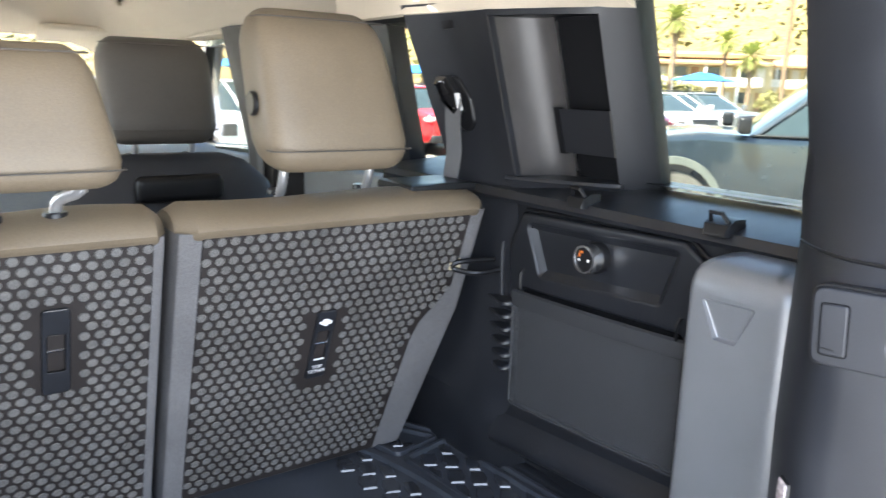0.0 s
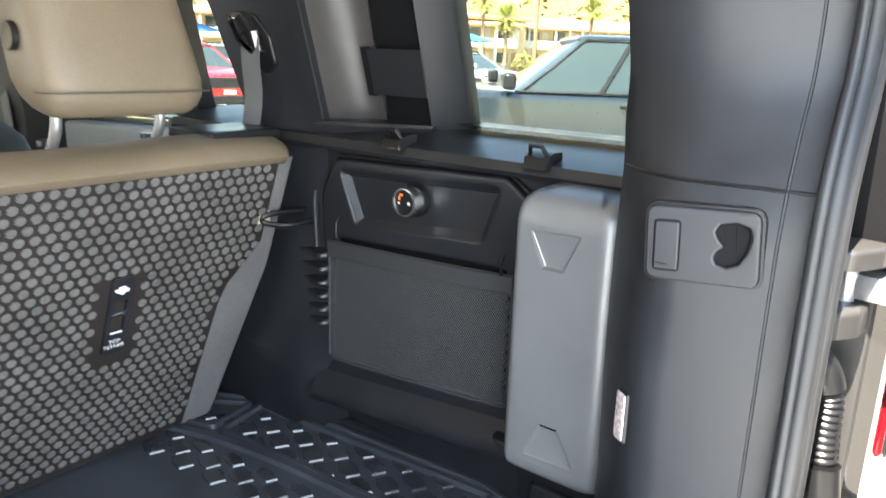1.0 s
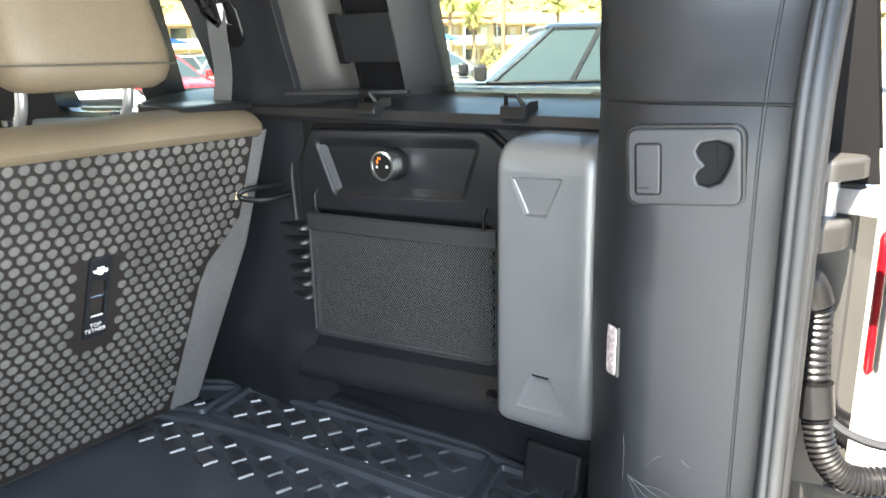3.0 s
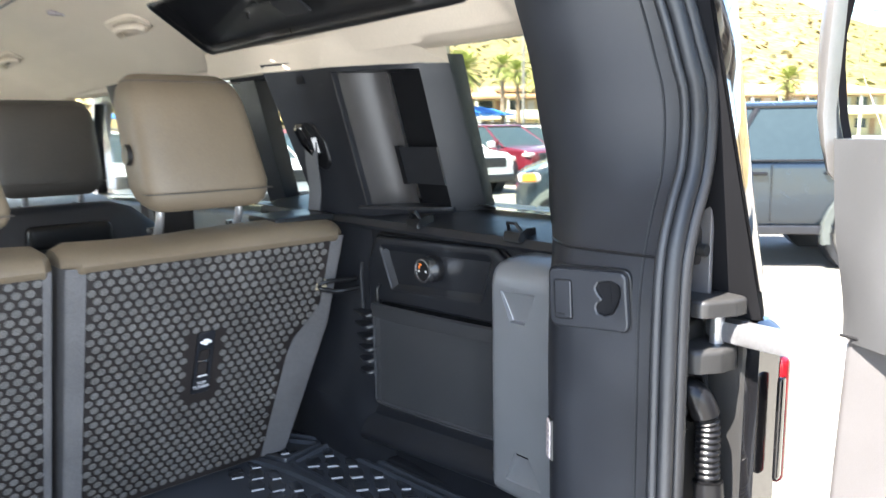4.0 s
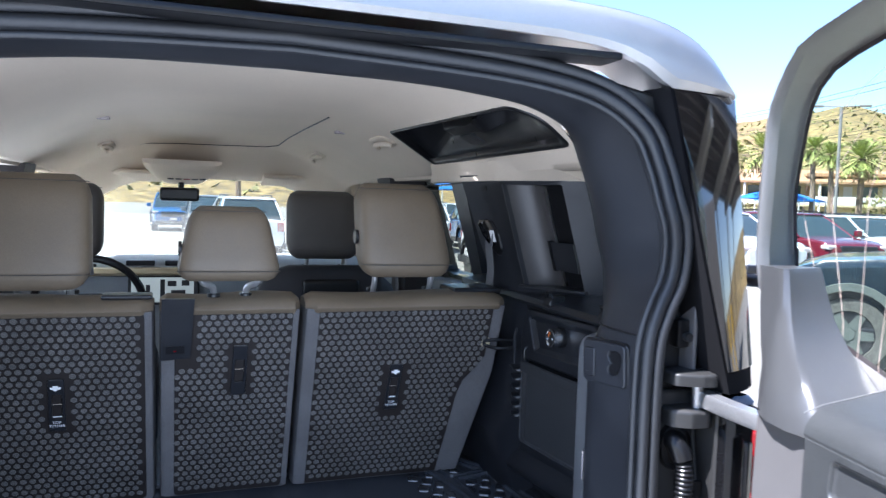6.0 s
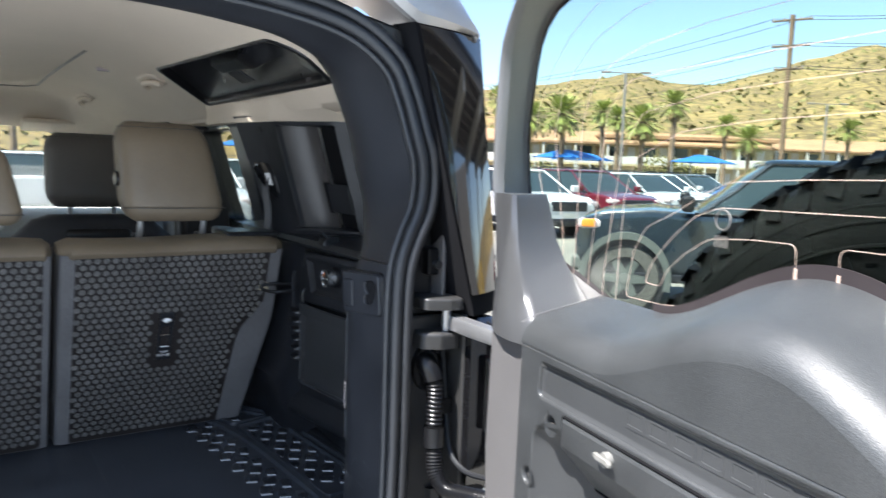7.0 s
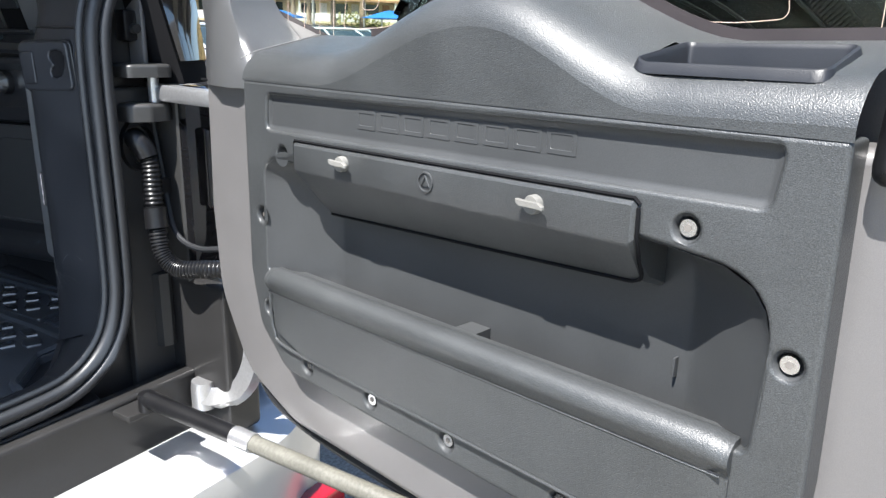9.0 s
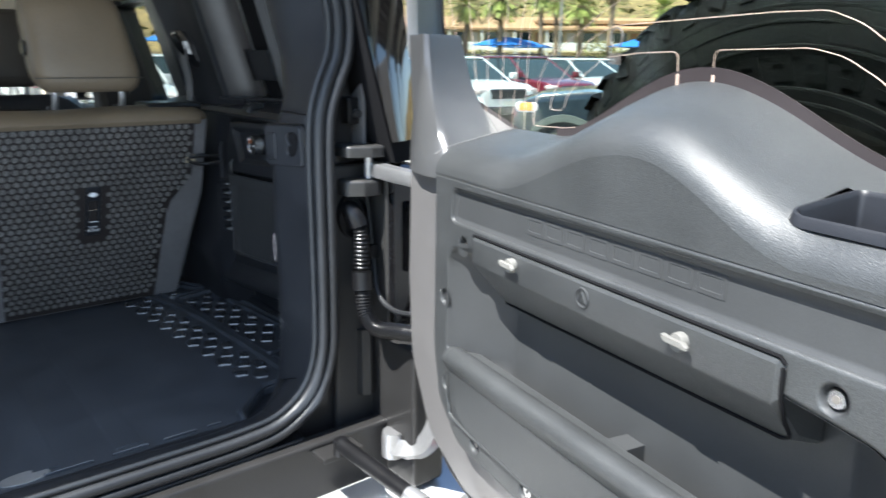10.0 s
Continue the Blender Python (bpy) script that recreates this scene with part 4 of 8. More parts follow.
outline = rounded([(0.043, 1.402), (0.135, 1.398), (0.139, 1.464), (0.048, 1.467)], 0.010)
hook_hole = rounded([(0.083, 1.451), (0.0667, 1.4537), (0.0523, 1.4506), (0.0488, 1.4426), (0.0523, 1.431), (0.0595, 1.421), (0.072, 1.417), (0.0828, 1.4188), (0.0858, 1.4246), (0.0828, 1.4296), (0.0747, 1.4332), (0.0828, 1.439), (0.0873, 1.4448)][::-1], 0.0035, 3)
hook_hole = [(0.0675 + 0.74 * (a - 0.068), 1.4365 + 1.06 * (b - 1.4353)) for a, b in hook_hole]
part("plate_front", slab([outline, hook_hole], plate_place(), 0.006, 0.0025), "pillar_plastic", plate)
part("plate_gap", slab([inset(outline, -0.003)], plate_place(0.0042), 0.01, 0.001, 1), "black_smooth", plate)
loops = [[plate_place(d)(a, b, 0) for a, b in inset(hook_hole, i)] for d, i in ((0.001, 0), (0.0035, 0.001), (0.0039, 0.003))]
part("hook_recess", loft(loops, cap0=False), "shade_black", plate)
flap_loop = rounded([(0.108, 1.409), (0.128, 1.408), (0.130, 1.451), (0.110, 1.452)], 0.003)
part("flap_gap", slab([inset(flap_loop, -0.0012)], plate_place(-0.0006), 0.002, 0.0002, 1), "shade_black", plate)
part("socket_flap", slab([flap_loop], plate_place(-0.0020), 0.004, 0.0015), "pillar_plastic", plate)
part("flap_grip", slab([[(0.116, 1.413), (0.126, 1.413), (0.126, 1.4142), (0.116, 1.4142)]], plate_place(-0.0026), 0.001, 0.0002, 1), "black_smooth", plate)
lamp_t = thing("load_lamp", "small clear load space lamp in the pillar", "lamp", (0.52, 0.162, 1.25))
ring_xf = Matrix.Translation((0.5000, 0.150, 1.251)) @ Euler((0, 0, radians(-36))).to_matrix().to_4x4()
part("lamp_lens", boxed((-0.0030, -0.0085, -0.025), (0.004, 0.0085, 0.025), 0.003, 2, ring_xf), "lens_white", lamp_t)
part("lamp_bezel", boxed((-0.0018, -0.0098, -0.0263), (0.006, 0.0098, 0.0263), 0.003, 2, ring_xf), "black_smooth", lamp_t)

# ---------------------------------------------------------------- upper right side: quarter trim with its cubby
quarter = thing("quarter_trim", "dark grey upper side trim with an open cubby", "side trim", (0.66, 0.75, 1.46), kind="structure")
QS, QZ = -0.29, 1.462
HULL = [(0.921, 0.640), (0.83, 0.664), (0.75, 0.670), (0.735, 0.673), (0.69, 0.694), (0.64, 0.722), (0.605, 0.745), (0.593, 0.755), (0.567, 0.790), (0.552, 0.815)]


def hull(y):
    """The inner side of the trim in plan at sill height: it stands in at the front and falls back towards the rear."""
    if y >= HULL[0][0]:
        return HULL[0][1] - 0.35 * (y - HULL[0][0])
    for (a, xa), (b, xb) in zip(HULL, HULL[1:]):
        if y >= b:
            return xb + (xa - xb) * (y - b) / (a - b)
    return HULL[-1][1]


def qp(y, z, d):
    return Vector((hull(y) + QS * (z - QZ) + d, y, z))


CUB = (0.593, 0.737, 1.474, 1.722)
q_ys = [0.552, 0.558, 0.567, 0.578, 0.587, 0.593, 0.605, 0.622, 0.64, 0.665, 0.69, 0.715, 0.737, 0.75, 0.79, 0.83, 0.875, 0.90, 0.921]
q_zs = [1.452, 1.462, 1.474, 1.50, 1.54, 1.58, 1.62, 1.66, 1.70, 1.722, 1.734, 1.746]
part("quarter_panel", grid(lambda y, z: qp(y - 0.13 * (1.74 - z) * max(0.0, (y - 0.83) / 0.09), z, 0.0), q_ys, q_zs, skip=lambda y, z: CUB[0] < y < CUB[1] and CUB[2] < z < CUB[3], thick=(0.012, 0, 0)), "pillar_plastic", quarter, angle=50)
# scooped side of the cubby, its back with the inner shade put into near-black, top, shelf and strap
loops = []
for z in span(CUB[2] - 0.002, CUB[3] + 0.002, 8):
    row = []
    for k in range(13):
        turn = 0.5 * math.pi * k / 12
        y = 0.681 + 0.057 * math.cos(turn) ** 0.9
        row.append(Vector((0.671 + 0.083 * math.sin(turn) ** 1.1 + QS * (z - QZ), y, z)))
    loops.append(row)
part("cubby_curve", loft(loops, closed=False), "cubby_grey", quarter, angle=70)
part("cubby_back", loft([[Vector((x + QS * (z - QZ), y, z)) for x, y in ((0.762, 0.684), (0.767, 0.588), (0.790, 0.588), (0.790, 0.684))] for z in (CUB[2] - 0.004, CUB[3] + 0.004)]), "shade_black", quarter)
part("cubby_top", loft([[qp(y, CUB[3], 0.0), qp(y, CUB[3] + 0.006, 0.004), Vector((0.795 + QS * (CUB[3] - QZ), y, CUB[3] + 0.006)), Vector((0.795 + QS * (CUB[3] - QZ), y, CUB[3]))] for y in span(CUB[0], CUB[1], 8)]), "black_smooth", quarter)
part("cubby_shelf", loft([[qp(y, 1.466, -0.006), qp(y, 1.474, -0.009), qp(y, 1.479, -0.005), Vector((0.80, y, 1.483)), Vector((0.80, y, 1.466))] for y in span(CUB[0] - 0.004, 0.755, 10)]), "pillar_plastic", quarter)
part("cubby_strap", loft([[Vector((x + QS * (z - QZ), y, z)) for x, y in ((0.744, 0.694), (0.747, 0.588), (0.751, 0.588), (0.748, 0.694))] for z in (1.520, 1.522, 1.586, 1.588)]), "black_plastic", quarter)
part("strap_end", loft([[Vector((x + QS * (z - QZ), y, z)) for x, y in ((0.741, 0.699), (0.743, 0.690), (0.756, 0.690), (0.754, 0.699))] for z in (1.518, 1.590)]), "shade_black", quarter)
rows = []
for y in span(0.562, 1.16, 30):
    top = qp(min(y, 0.921), 1.732, -0.004)
    top.y = y
    x0 = min(0.570, top.x - 0.003)
    start = Vector((x0, y, liner_z(x0)))
    rows.append([start + Vector((0.002, 0, 0.006)), start, start.lerp(top, 0.5) + Vector((0.004, 0, 0.002)), top, top + Vector((0.010, 0, -0.003)), Vector((0.72, y, 1.79))])
part("liner_edge", loft(rows), "headliner", quarter, angle=60)
part("liner_over_window", loft([[Vector((0.568, y, liner_z(0.568) + 0.006)), Vector((0.570, y, liner_z(0.570))), Vector((0.60, y, 1.7655)), Vector((0.64, y, 1.7565)), Vector((0.668, y, 1.7510)), Vector((0.672, y, 1.754)), Vector((0.70, y, 1.785))] for y in span(0.20, 0.566, 12)]), "headliner", quarter, angle=60)
part("trim_clip", loft([[qp(y, z, d) for y, z in rounded([(0.819, 1.707), (0.842, 1.706), (0.842, 1.719), (0.819, 1.720)], 0.003)] for d in (0.002, -0.0015)]), "black_smooth", quarter)
belt = thing("seat_belt", "grey webbing seat belt hanging from its guide", "seat belt", (0.63, 0.83, 1.47))
guide = rounded([(0.806, 1.560), (0.832, 1.540), (0.868, 1.575), (0.878, 1.612), (0.860, 1.634), (0.828, 1.634), (0.806, 1.60)], 0.016, 5)
part("belt_bezel", slab([guide], lambda a, b, d: qp(a, b, d - 0.006), 0.016, 0.005), "black_smooth", belt)
loops = [[qp(a + 0.004, b + 0.012, -0.007 + d) for a, b in inset(guide, i)] for d, i in ((0.0, 0.010), (-0.010, 0.013), (-0.014, 0.019), (-0.015, 0.024))]
part("belt_guide", loft(loops, cap0=False), "gloss_black", belt)
b0 = [Vector((0.612, 0.840, 1.598)), Vector((0.612, 0.840, 1.56)), Vector((0.622, 0.848, 1.51)), Vector((0.625, 0.862, 1.455))]
bm = loft([[p + Vector((dx, dy, 0)) for dx, dy in ((-0.0008, -0.021), (-0.0008, 0.021), (0.0008, 0.021), (0.0008, -0.021))] for p in spline(b0, 12)])
part("belt_webbing", bm, "belt_web", belt)
# reveals of the quarter window and the dark frame of the rear side window
for nm, loop, mat in (("window_1", QUARTER, "black_smooth"), ("window_2", REAR_WIN, "black_smooth"), ("window_3", FRONT_WIN, "black_smooth")):
    big = inset(loop, 0.012)
    w = thing(nm, "side window reveal with a black edge", "window", (0.8, sum(p[0] for p in loop) / len(loop), 1.45), kind="structure")
    bm = loft([[side_place(1)(a, b, d) for a, b in big] for d in (-0.004, 0.060)], cap0=False, cap1=False)
    part("window_edge", bm, mat, w)
part("window_divider", loft([[Vector((x - 0.3 * (z - 1.42), y - 0.12 * (z - 1.427) + w * (0.075 + 0.11 * (z - 1.427)), z)) for x, y, w in ((0.775, 1.145, 0), (0.735, 1.145, 0), (0.735, 1.145, 1), (0.775, 1.145, 1))] for z in span(1.40, 1.77, 5)]), "black_plastic", quarter)
part("divider_cap", loft([[Vector((x, y, z)) for x, z in ((0.634, 1.752), (0.632, 1.740), (0.638, 1.732), (0.70, 1.728), (0.70, 1.752))] for y in (0.985, 0.992, 1.10, 1.20, 1.212)]), "black_smooth", quarter)
# inner side trims further forward, lower parts, pillars
for side in (1, -1):
    low_trim = thing("door_trim", "grey door trim beside the seats", "door trim", (side * 0.75, 1.9, 1.0), kind="structure")
    part("door_card", slab([rounded([(1.06, 0.93), (2.9, 0.93), (2.9, 1.36), (1.06, 1.42)], 0.02)], lambda a, b, d: Vector((side * (0.74 + d), a, b)), 0.05, 0.01), "dash_grey", low_trim)
    part("centre_pillar", loft([[Vector((side * x, y, z)) for x, y in ((0.80 - q, 1.70), (0.66 - q, 1.74), (0.65 - q, 1.82), (0.66 - q, 1.92), (0.80 - q, 1.96))] for z, q in ((0.95, 0.0), (1.42, 0.0), (1.76, 0.07))]), "seat_rubber", low_trim)
    part("windscreen_pillar", tube([Vector((side * 0.74, 2.95, 1.25)), Vector((side * 0.66, 2.62, 1.60)), Vector((side * 0.60, 2.45, 1.80))], 0.045, n=8), "headliner", low_trim)
    part("roof_rail", loft([[Vector((side * x, y, z)) for x, z in ((0.596, 1.775), (0.61, 1.748), (0.74, 1.752), (0.72, 1.80))] for y in (0.99, 1.7, 2.5)]), "headliner", low_trim)
part("side_belt", loft([[Vector((0.645, y, z)) + Vector((dx, dy, 0)) for dx, dy in ((-0.001, -0.02), (-0.001, 0.02), (0.001, 0.02), (0.001, -0.02))] for y, z in ((1.83, 1.62), (1.81, 1.5), (1.78, 1.3), (1.76, 1.1))]), "belt_web", belt)
# the left side of the load space, plain
left = thing("wall_left", "black plastic side trim of the load space", "side trim", (-0.68, 0.55, 0.95), kind="structure")
part("left_panel", slab([rounded([(0.18, 0.93), (1.12, 0.93), (1.12, 1.455), (0.18, 1.455)], 0.01)], lambda a, b, d: Vector((-0.67 - d, a, b)), 0.05, 0.004), "black_plastic", left)
part("left_upper", slab([rounded([(0.19, 1.455), (1.0, 1.455), (0.955, 1.752), (0.19, 1.765)], 0.01)], lambda a, b, d: Vector((-0.69 + 0.3 * (b - 1.462) - d, a, b)), 0.03, 0.004), "pillar_plastic", left)

# ---------------------------------------------------------------- roof details
alpine = thing("alpine_light", "dark framed roof side window recess in the headliner", "roof window", (0.49, 0.72, 1.80))


def alp(a, b, d):
    """A point on the headliner; a: 0 rear to 1 front, b: 0 lower to 1 upper, d: up and out of the roof."""
    p = C_.lerp(B_, a).lerp(D_.lerp(A_, a), b)
    return Vector((p.x, p.y, liner_z(p.x))) + Vector((0.50, 0, 0.86)) * d


def bay_depth(a, b):
    """How deep the recess is: two bays that deepen towards the roof's middle, with a block between them."""
    def ramp(v, lo, hi):
        f = max(0.0, min(1.0, (v - lo) / (hi - lo)))
        return f * f * (3 - 2 * f)
    rear = ramp(a, -0.06, 0.16) * (1 - ramp(a, 0.22, 0.335))
    fore = max(0.0, min((a - 0.565) / 0.12, (1.0 - a) / 0.30))
    rise = max(0.0, min(1.0, (b - 0.08) / 0.52)) * (1 - ramp(b, 0.90, 1.02))
    return 0.008 + 0.060 * max(rear, min(1.0, fore)) * rise


loops = [[alp(a, b, d) for a, b in drawn_in(k, m)] for k, m, d in ((1.0, 1.0, 0.010), (0.998, 0.99, -0.002), (0.990, 0.96, -0.004), (0.975, 0.90, -0.004), (0.962, 0.85, -0.001), (0.956, 0.83, 0.008))]
part("alpine_frame", loft(loops, cap0=False, cap1=False), "black_smooth", alpine, angle=60)
bm, rings = bmesh.new(), []
SLITS = ((0.080, 0.215, 0.60, 0.76), (0.645, 0.720, 0.52, 0.74))
for k in span(1.0, 0.02, 40):
    row = []
    for a, b in drawn_in(0.958 * k, 0.835 * k):
        row.append(bm.verts.new(alp(a, b, 0.004 if k > 0.995 else bay_depth(a, b))))
    rings.append((row, drawn_in(0.958 * k, 0.835 * k)))
for (r0, p0), (r1, p1) in zip(rings, rings[1:]):
    for i in range(len(r0)):
        j = (i + 1) % len(r0)
        am, bmid = (p0[i][0] + p1[j][0]) / 2, (p0[i][1] + p1[j][1]) / 2
        if not any(a0 < am < a1 and b0 < bmid < b1 for a0, a1, b0, b1 in SLITS):
            bm.faces.new((r0[i], r0[j], r1[j], r1[i]))
bm.faces.new(rings[-1][0])
part("alpine_recess", bm, "black_smooth", alpine, angle=35)
part("block_plate", loft([[alp(a, b, d) for a, b in rounded([(0.415, 0.30), (0.515, 0.30), (0.515, 0.56), (0.415, 0.56)], 0.008, 2)] for d in (0.010, 0.006)]), "black_plastic", alpine)
for a0, a1, b0, b1 in SLITS:
    part("alpine_pane", loft([[alp(a, b, d) for a, b in ((a0 - 0.02, b0 - 0.06), (a1 + 0.02, b0 - 0.06), (a1 + 0.02, b1 + 0.06), (a0 - 0.02, b1 + 0.06))] for d in (0.077, 0.074)]), "glass_side", alpine, "clear roof side pane", shadow=False)


def roof_handle(y, x, z):
    """A grab handle folded against its oval base."""
    h = thing("grab_handle", "pale beige folding grab handle on the headliner", "grab handle", (x, y, z), "grab handles")
    side = 1 if x > 0 else -1

    def on_liner(dx, dy, d):
        p = liner(x + side * dx, y + dy)
        return p + Vector((-side * 0.45 * d, 0, -0.9 * d))

    def oval(lx, ly, d, power=0.6):
        return [on_liner(lx * math.copysign(abs(math.sin(g)) ** power, math.sin(g)), ly * math.copysign(abs(math.cos(g)) ** power, math.cos(g)), d) for g in [2 * math.pi * k / 32 for k in range(32)]]
    part("handle_base", loft([oval(0.027, 0.098, -0.006), oval(0.026, 0.096, 0.004), oval(0.022, 0.090, 0.006), oval(0.014, 0.066, 0.005), oval(0.012, 0.062, -0.003)], cap0=False), "headliner", h, angle=50)
    part("handle_bow", tube([on_liner(0.014 - 0.024 * math.sin(math.pi * f) ** 0.5, -0.074 + 0.148 * f, 0.010 + 0.006 * math.sin(math.pi * f)) for f in span(0, 1, 20)], 0.0075, n=8), "headliner", h)


roof_handle(1.26, 0.435, 1.838)
roof_handle(2.18, 0.41, 1.822)
roof_handle(2.18, -0.41, 1.822)
for x, y in ((0.340, 1.42), (-0.340, 1.42)):
    rl = thing("reading_lamp", "small clear reading lamp in the headliner", "lamp", (x, y, 1.87), "reading lamps")
    z = liner(x, y).z
    part("lamp_lens", boxed((x - 0.018, y - 0.012, z - 0.006), (x + 0.018, y + 0.012, z + 0.004), 0.004), "lens_white", rl)
console = thing("overhead_console", "pale overhead console with small switches", "overhead console", (-0.02, 2.45, 1.83))
cz = liner(0, 2.5).z
part("console_body", loft([[Vector((-0.125 + w * math.copysign(abs(math.sin(g)) ** 0.45, math.sin(g)), y, cz + 0.03 - h * max(0.0, math.cos(g)) ** 0.5)) for g in [radians(-90 + 180 * k / 16) for k in range(17)]]
                           for y, w, h in ((2.22, 0.150, 0.022), (2.26, 0.148, 0.048), (2.36, 0.140, 0.066), (2.46, 0.125, 0.080), (2.54, 0.100, 0.092), (2.60, 0.080, 0.085))]), "headliner", console, angle=60)
for k in range(5):
    part("console_switch", boxed((-0.185 + 0.032 * k, 2.39, cz - 0.045), (-0.16 + 0.032 * k, 2.42, cz - 0.034), 0.003), "black_smooth" if k != 2 else "red_lens", console)
mirror_t = thing("rear_view_mirror", "black rear view mirror below the headliner", "mirror", (-0.130, 2.46, 1.64))
bm = boxed((-0.080, -0.012, -0.029), (0.080, 0.016, 0.029), 0.012, 3, Matrix.Translation((-0.136, 2.46, 1.676)))
part("mirror_shell", bm, "black_smooth", mirror_t)
part("mirror_stem", tube([Vector((-0.130, 2.475, 1.69)), Vector((-0.130, 2.50, 1.73)), Vector((-0.130, 2.52, 1.80))], 0.012, n=8), "black_smooth", mirror_t)
for side in (1, -1):
    vis = thing("sun_visor", "pale beige sun visor folded up", "sun visor", (side * 0.34, 2.55, 1.79), "sun visors")
    part("visor_pad", boxed((-0.19, -0.07, -0.010), (0.19, 0.07, 0.010), 0.009, 3, Matrix.Translation((side * 0.40, 2.52, 1.752)) @ Euler((radians(-14), 0, 0)).to_matrix().to_4x4()), "headliner", vis)

# ---------------------------------------------------------------- load mat
mat = thing("load_mat", "black rubber load mat with raised hexagons and ridges", "floor mat", (0.1, 0.5, 0.937))
outline = rounded([(-0.62, 0.115), (0.42, 0.115), (0.425, 0.16), (0.50, 0.235), (0.704, 0.262), (0.700, 0.36), (0.705, 0.40), (0.715, 0.44), (0.682, 0.90), (0.62, 1.02), (-0.62, 1.02)],
                  [0.05, 0.02, 0.03, 0.03, 0.03, 0.01, 0.02, 0.03, 0.05, 0.03, 0.05])
part("mat_sheet", slab([outline], plane_z(0.950), 0.014, 0.003), "mat_rubber", mat)
rim = inset(outline, 0.008)
part("mat_rim", tube([Vector((a, b, 0.953)) for a, b in rim + rim[:1]], 0.007, n=6), "mat_rubber", mat)


def ridge(points, w=0.011, h=0.007, name="mat_ridge"):
    part(name, sweep([Vector((p[0], p[1], 0.950)) for p in points], [(-w, -0.002), (-w * 0.6, h), (w * 0.6, h), (w, -0.002)], up=(0, 0, 1)), "mat_rubber", mat)


ridge(spline([Vector((0.490, 0.985, 0)), Vector((0.530, 0.86, 0)), Vector((0.554, 0.70, 0)), Vector((0.568, 0.42, 0)), Vector((0.572, 0.265, 0))], 20))
frame_a = rounded([(0.583, 0.385), (0.692, 0.412), (0.655, 0.895), (0.553, 0.873)], 0.008)
frame_b = rounded([(0.597, 0.264), (0.688, 0.284), (0.684, 0.388), (0.584, 0.364)], 0.010)
frame_c = rounded([(0.549, 0.893), (0.648, 0.913), (0.602, 0.985), (0.523, 0.965)], 0.008)
for fr in (frame_a, frame_b, frame_c):
    pts = fr + fr[:1]
    ridge([Vector((a, b, 0)) for a, b in pts], 0.006, 0.008, "mat_frame")
for k in range(7):
    x = -0.52 + 0.125 * k
    ridge([(x, 0.17), (x, 0.97)], 0.028, 0.0022, "mat_rib")
hexm = bmesh.new()
HE, HW, HH = 0.0118, 0.0165, 0.0235
unit = [(HE, -HH), (HW, 0.0), (HE, HH), (-HE, HH), (-HW, 0.0), (-HE, -HH)]
# a low tile whose rear edge is cut to a steep polished facet
loops = []
for run, rise, ins in ((0.0, -0.0010, 0.0), (0.0002, 0.0002, 0.0002), (0.0006, 0.0010, 0.0005), (0.0019, 0.0029, 0.0011), (0.0028, 0.0032, 0.0018)):
    loops.append([Vector((x, (-HH + run) if y < -0.015 else y, rise if y < -0.015 else rise * (0.6 if y < 0.01 else 0.3))) for x, y in inset(unit, ins)])
for loop in loops:
    for v in loop:
        v.rotate(Euler((0, 0, radians(-17))))
loft(loops, bm=hexm, cap0=False)
hex_mesh = mesh_of(hexm, "mat_gloss", 12)
half_mesh = hex_mesh.copy()
for v in half_mesh.vertices:
    v.co.x *= 0.75
for x0, y0, lean, step, lo, hi in ((0.474, 0.603, -0.08, 0.072, 0.27, 0.95), (0.502, 0.572, -0.085, 0.072, 0.27, 0.93), (0.522, 0.618, -0.085, 0.072, 0.27, 0.91),
                                   (0.583, 0.633, -0.08, 0.0745, 0.41, 0.80), (0.610, 0.605, -0.09, 0.0745, 0.41, 0.86), (0.641, 0.579, -0.10, 0.0745, 0.42, 0.82), (0.664, 0.625, -0.115, 0.0745, 0.47, 0.87)):
    for k in range(-5, 6):
        y = y0 + step * k
        if lo < y < hi:
            x = x0 + lean * (y - y0)
            piece("hexagon", half_mesh if x0 in (0.522, 0.664, 0.583) else hex_mesh, mat, Matrix.Translation((x, y + 0.022, 0.950)) @ Matrix.Rotation(radians(-12 if x0 > 0.55 else -2), 4, 'Z'))
for x, y in ((0.622, 0.350), (0.658, 0.338), (0.640, 0.302), (0.612, 0.292), (0.585, 0.905), (0.572, 0.945)):
    piece("hexagon", half_mesh, mat, Matrix.Translation((x, y, 0.950)))
bm = bmesh.new()
disc(bm, (0.075, 0.165, 0.950), (0, 0, 1), 0.035, 0.002, 28)
for v in bm.verts:
    v.co.y = 0.165 + (v.co.y - 0.165) * 0.5
part("mat_badge", bm, "alloy", mat, "pale oval badge")
part("mat_notch", boxed((0.03, 0.108, 0.940), (0.085, 0.122, 0.9545), 0.003), "black_smooth", mat)
for x0, x1 in ((0.10, 0.17), (0.20, 0.255), (0.28, 0.335), (0.355, 0.38)):
    part("mat_edge_bar", boxed((x0, 0.150, 0.950), (x1, 0.153, 0.9545), 0.001, 1), "mat_rubber", mat)

# ---------------------------------------------------------------- rear seats
TILT = 0.376


def back(x, z, d):
    """A point of the seat backs' rear plane: d metres in front of it (towards the seat)."""
    return Vector((x, 0.765 + (1.417 - z) * TILT + d, z))


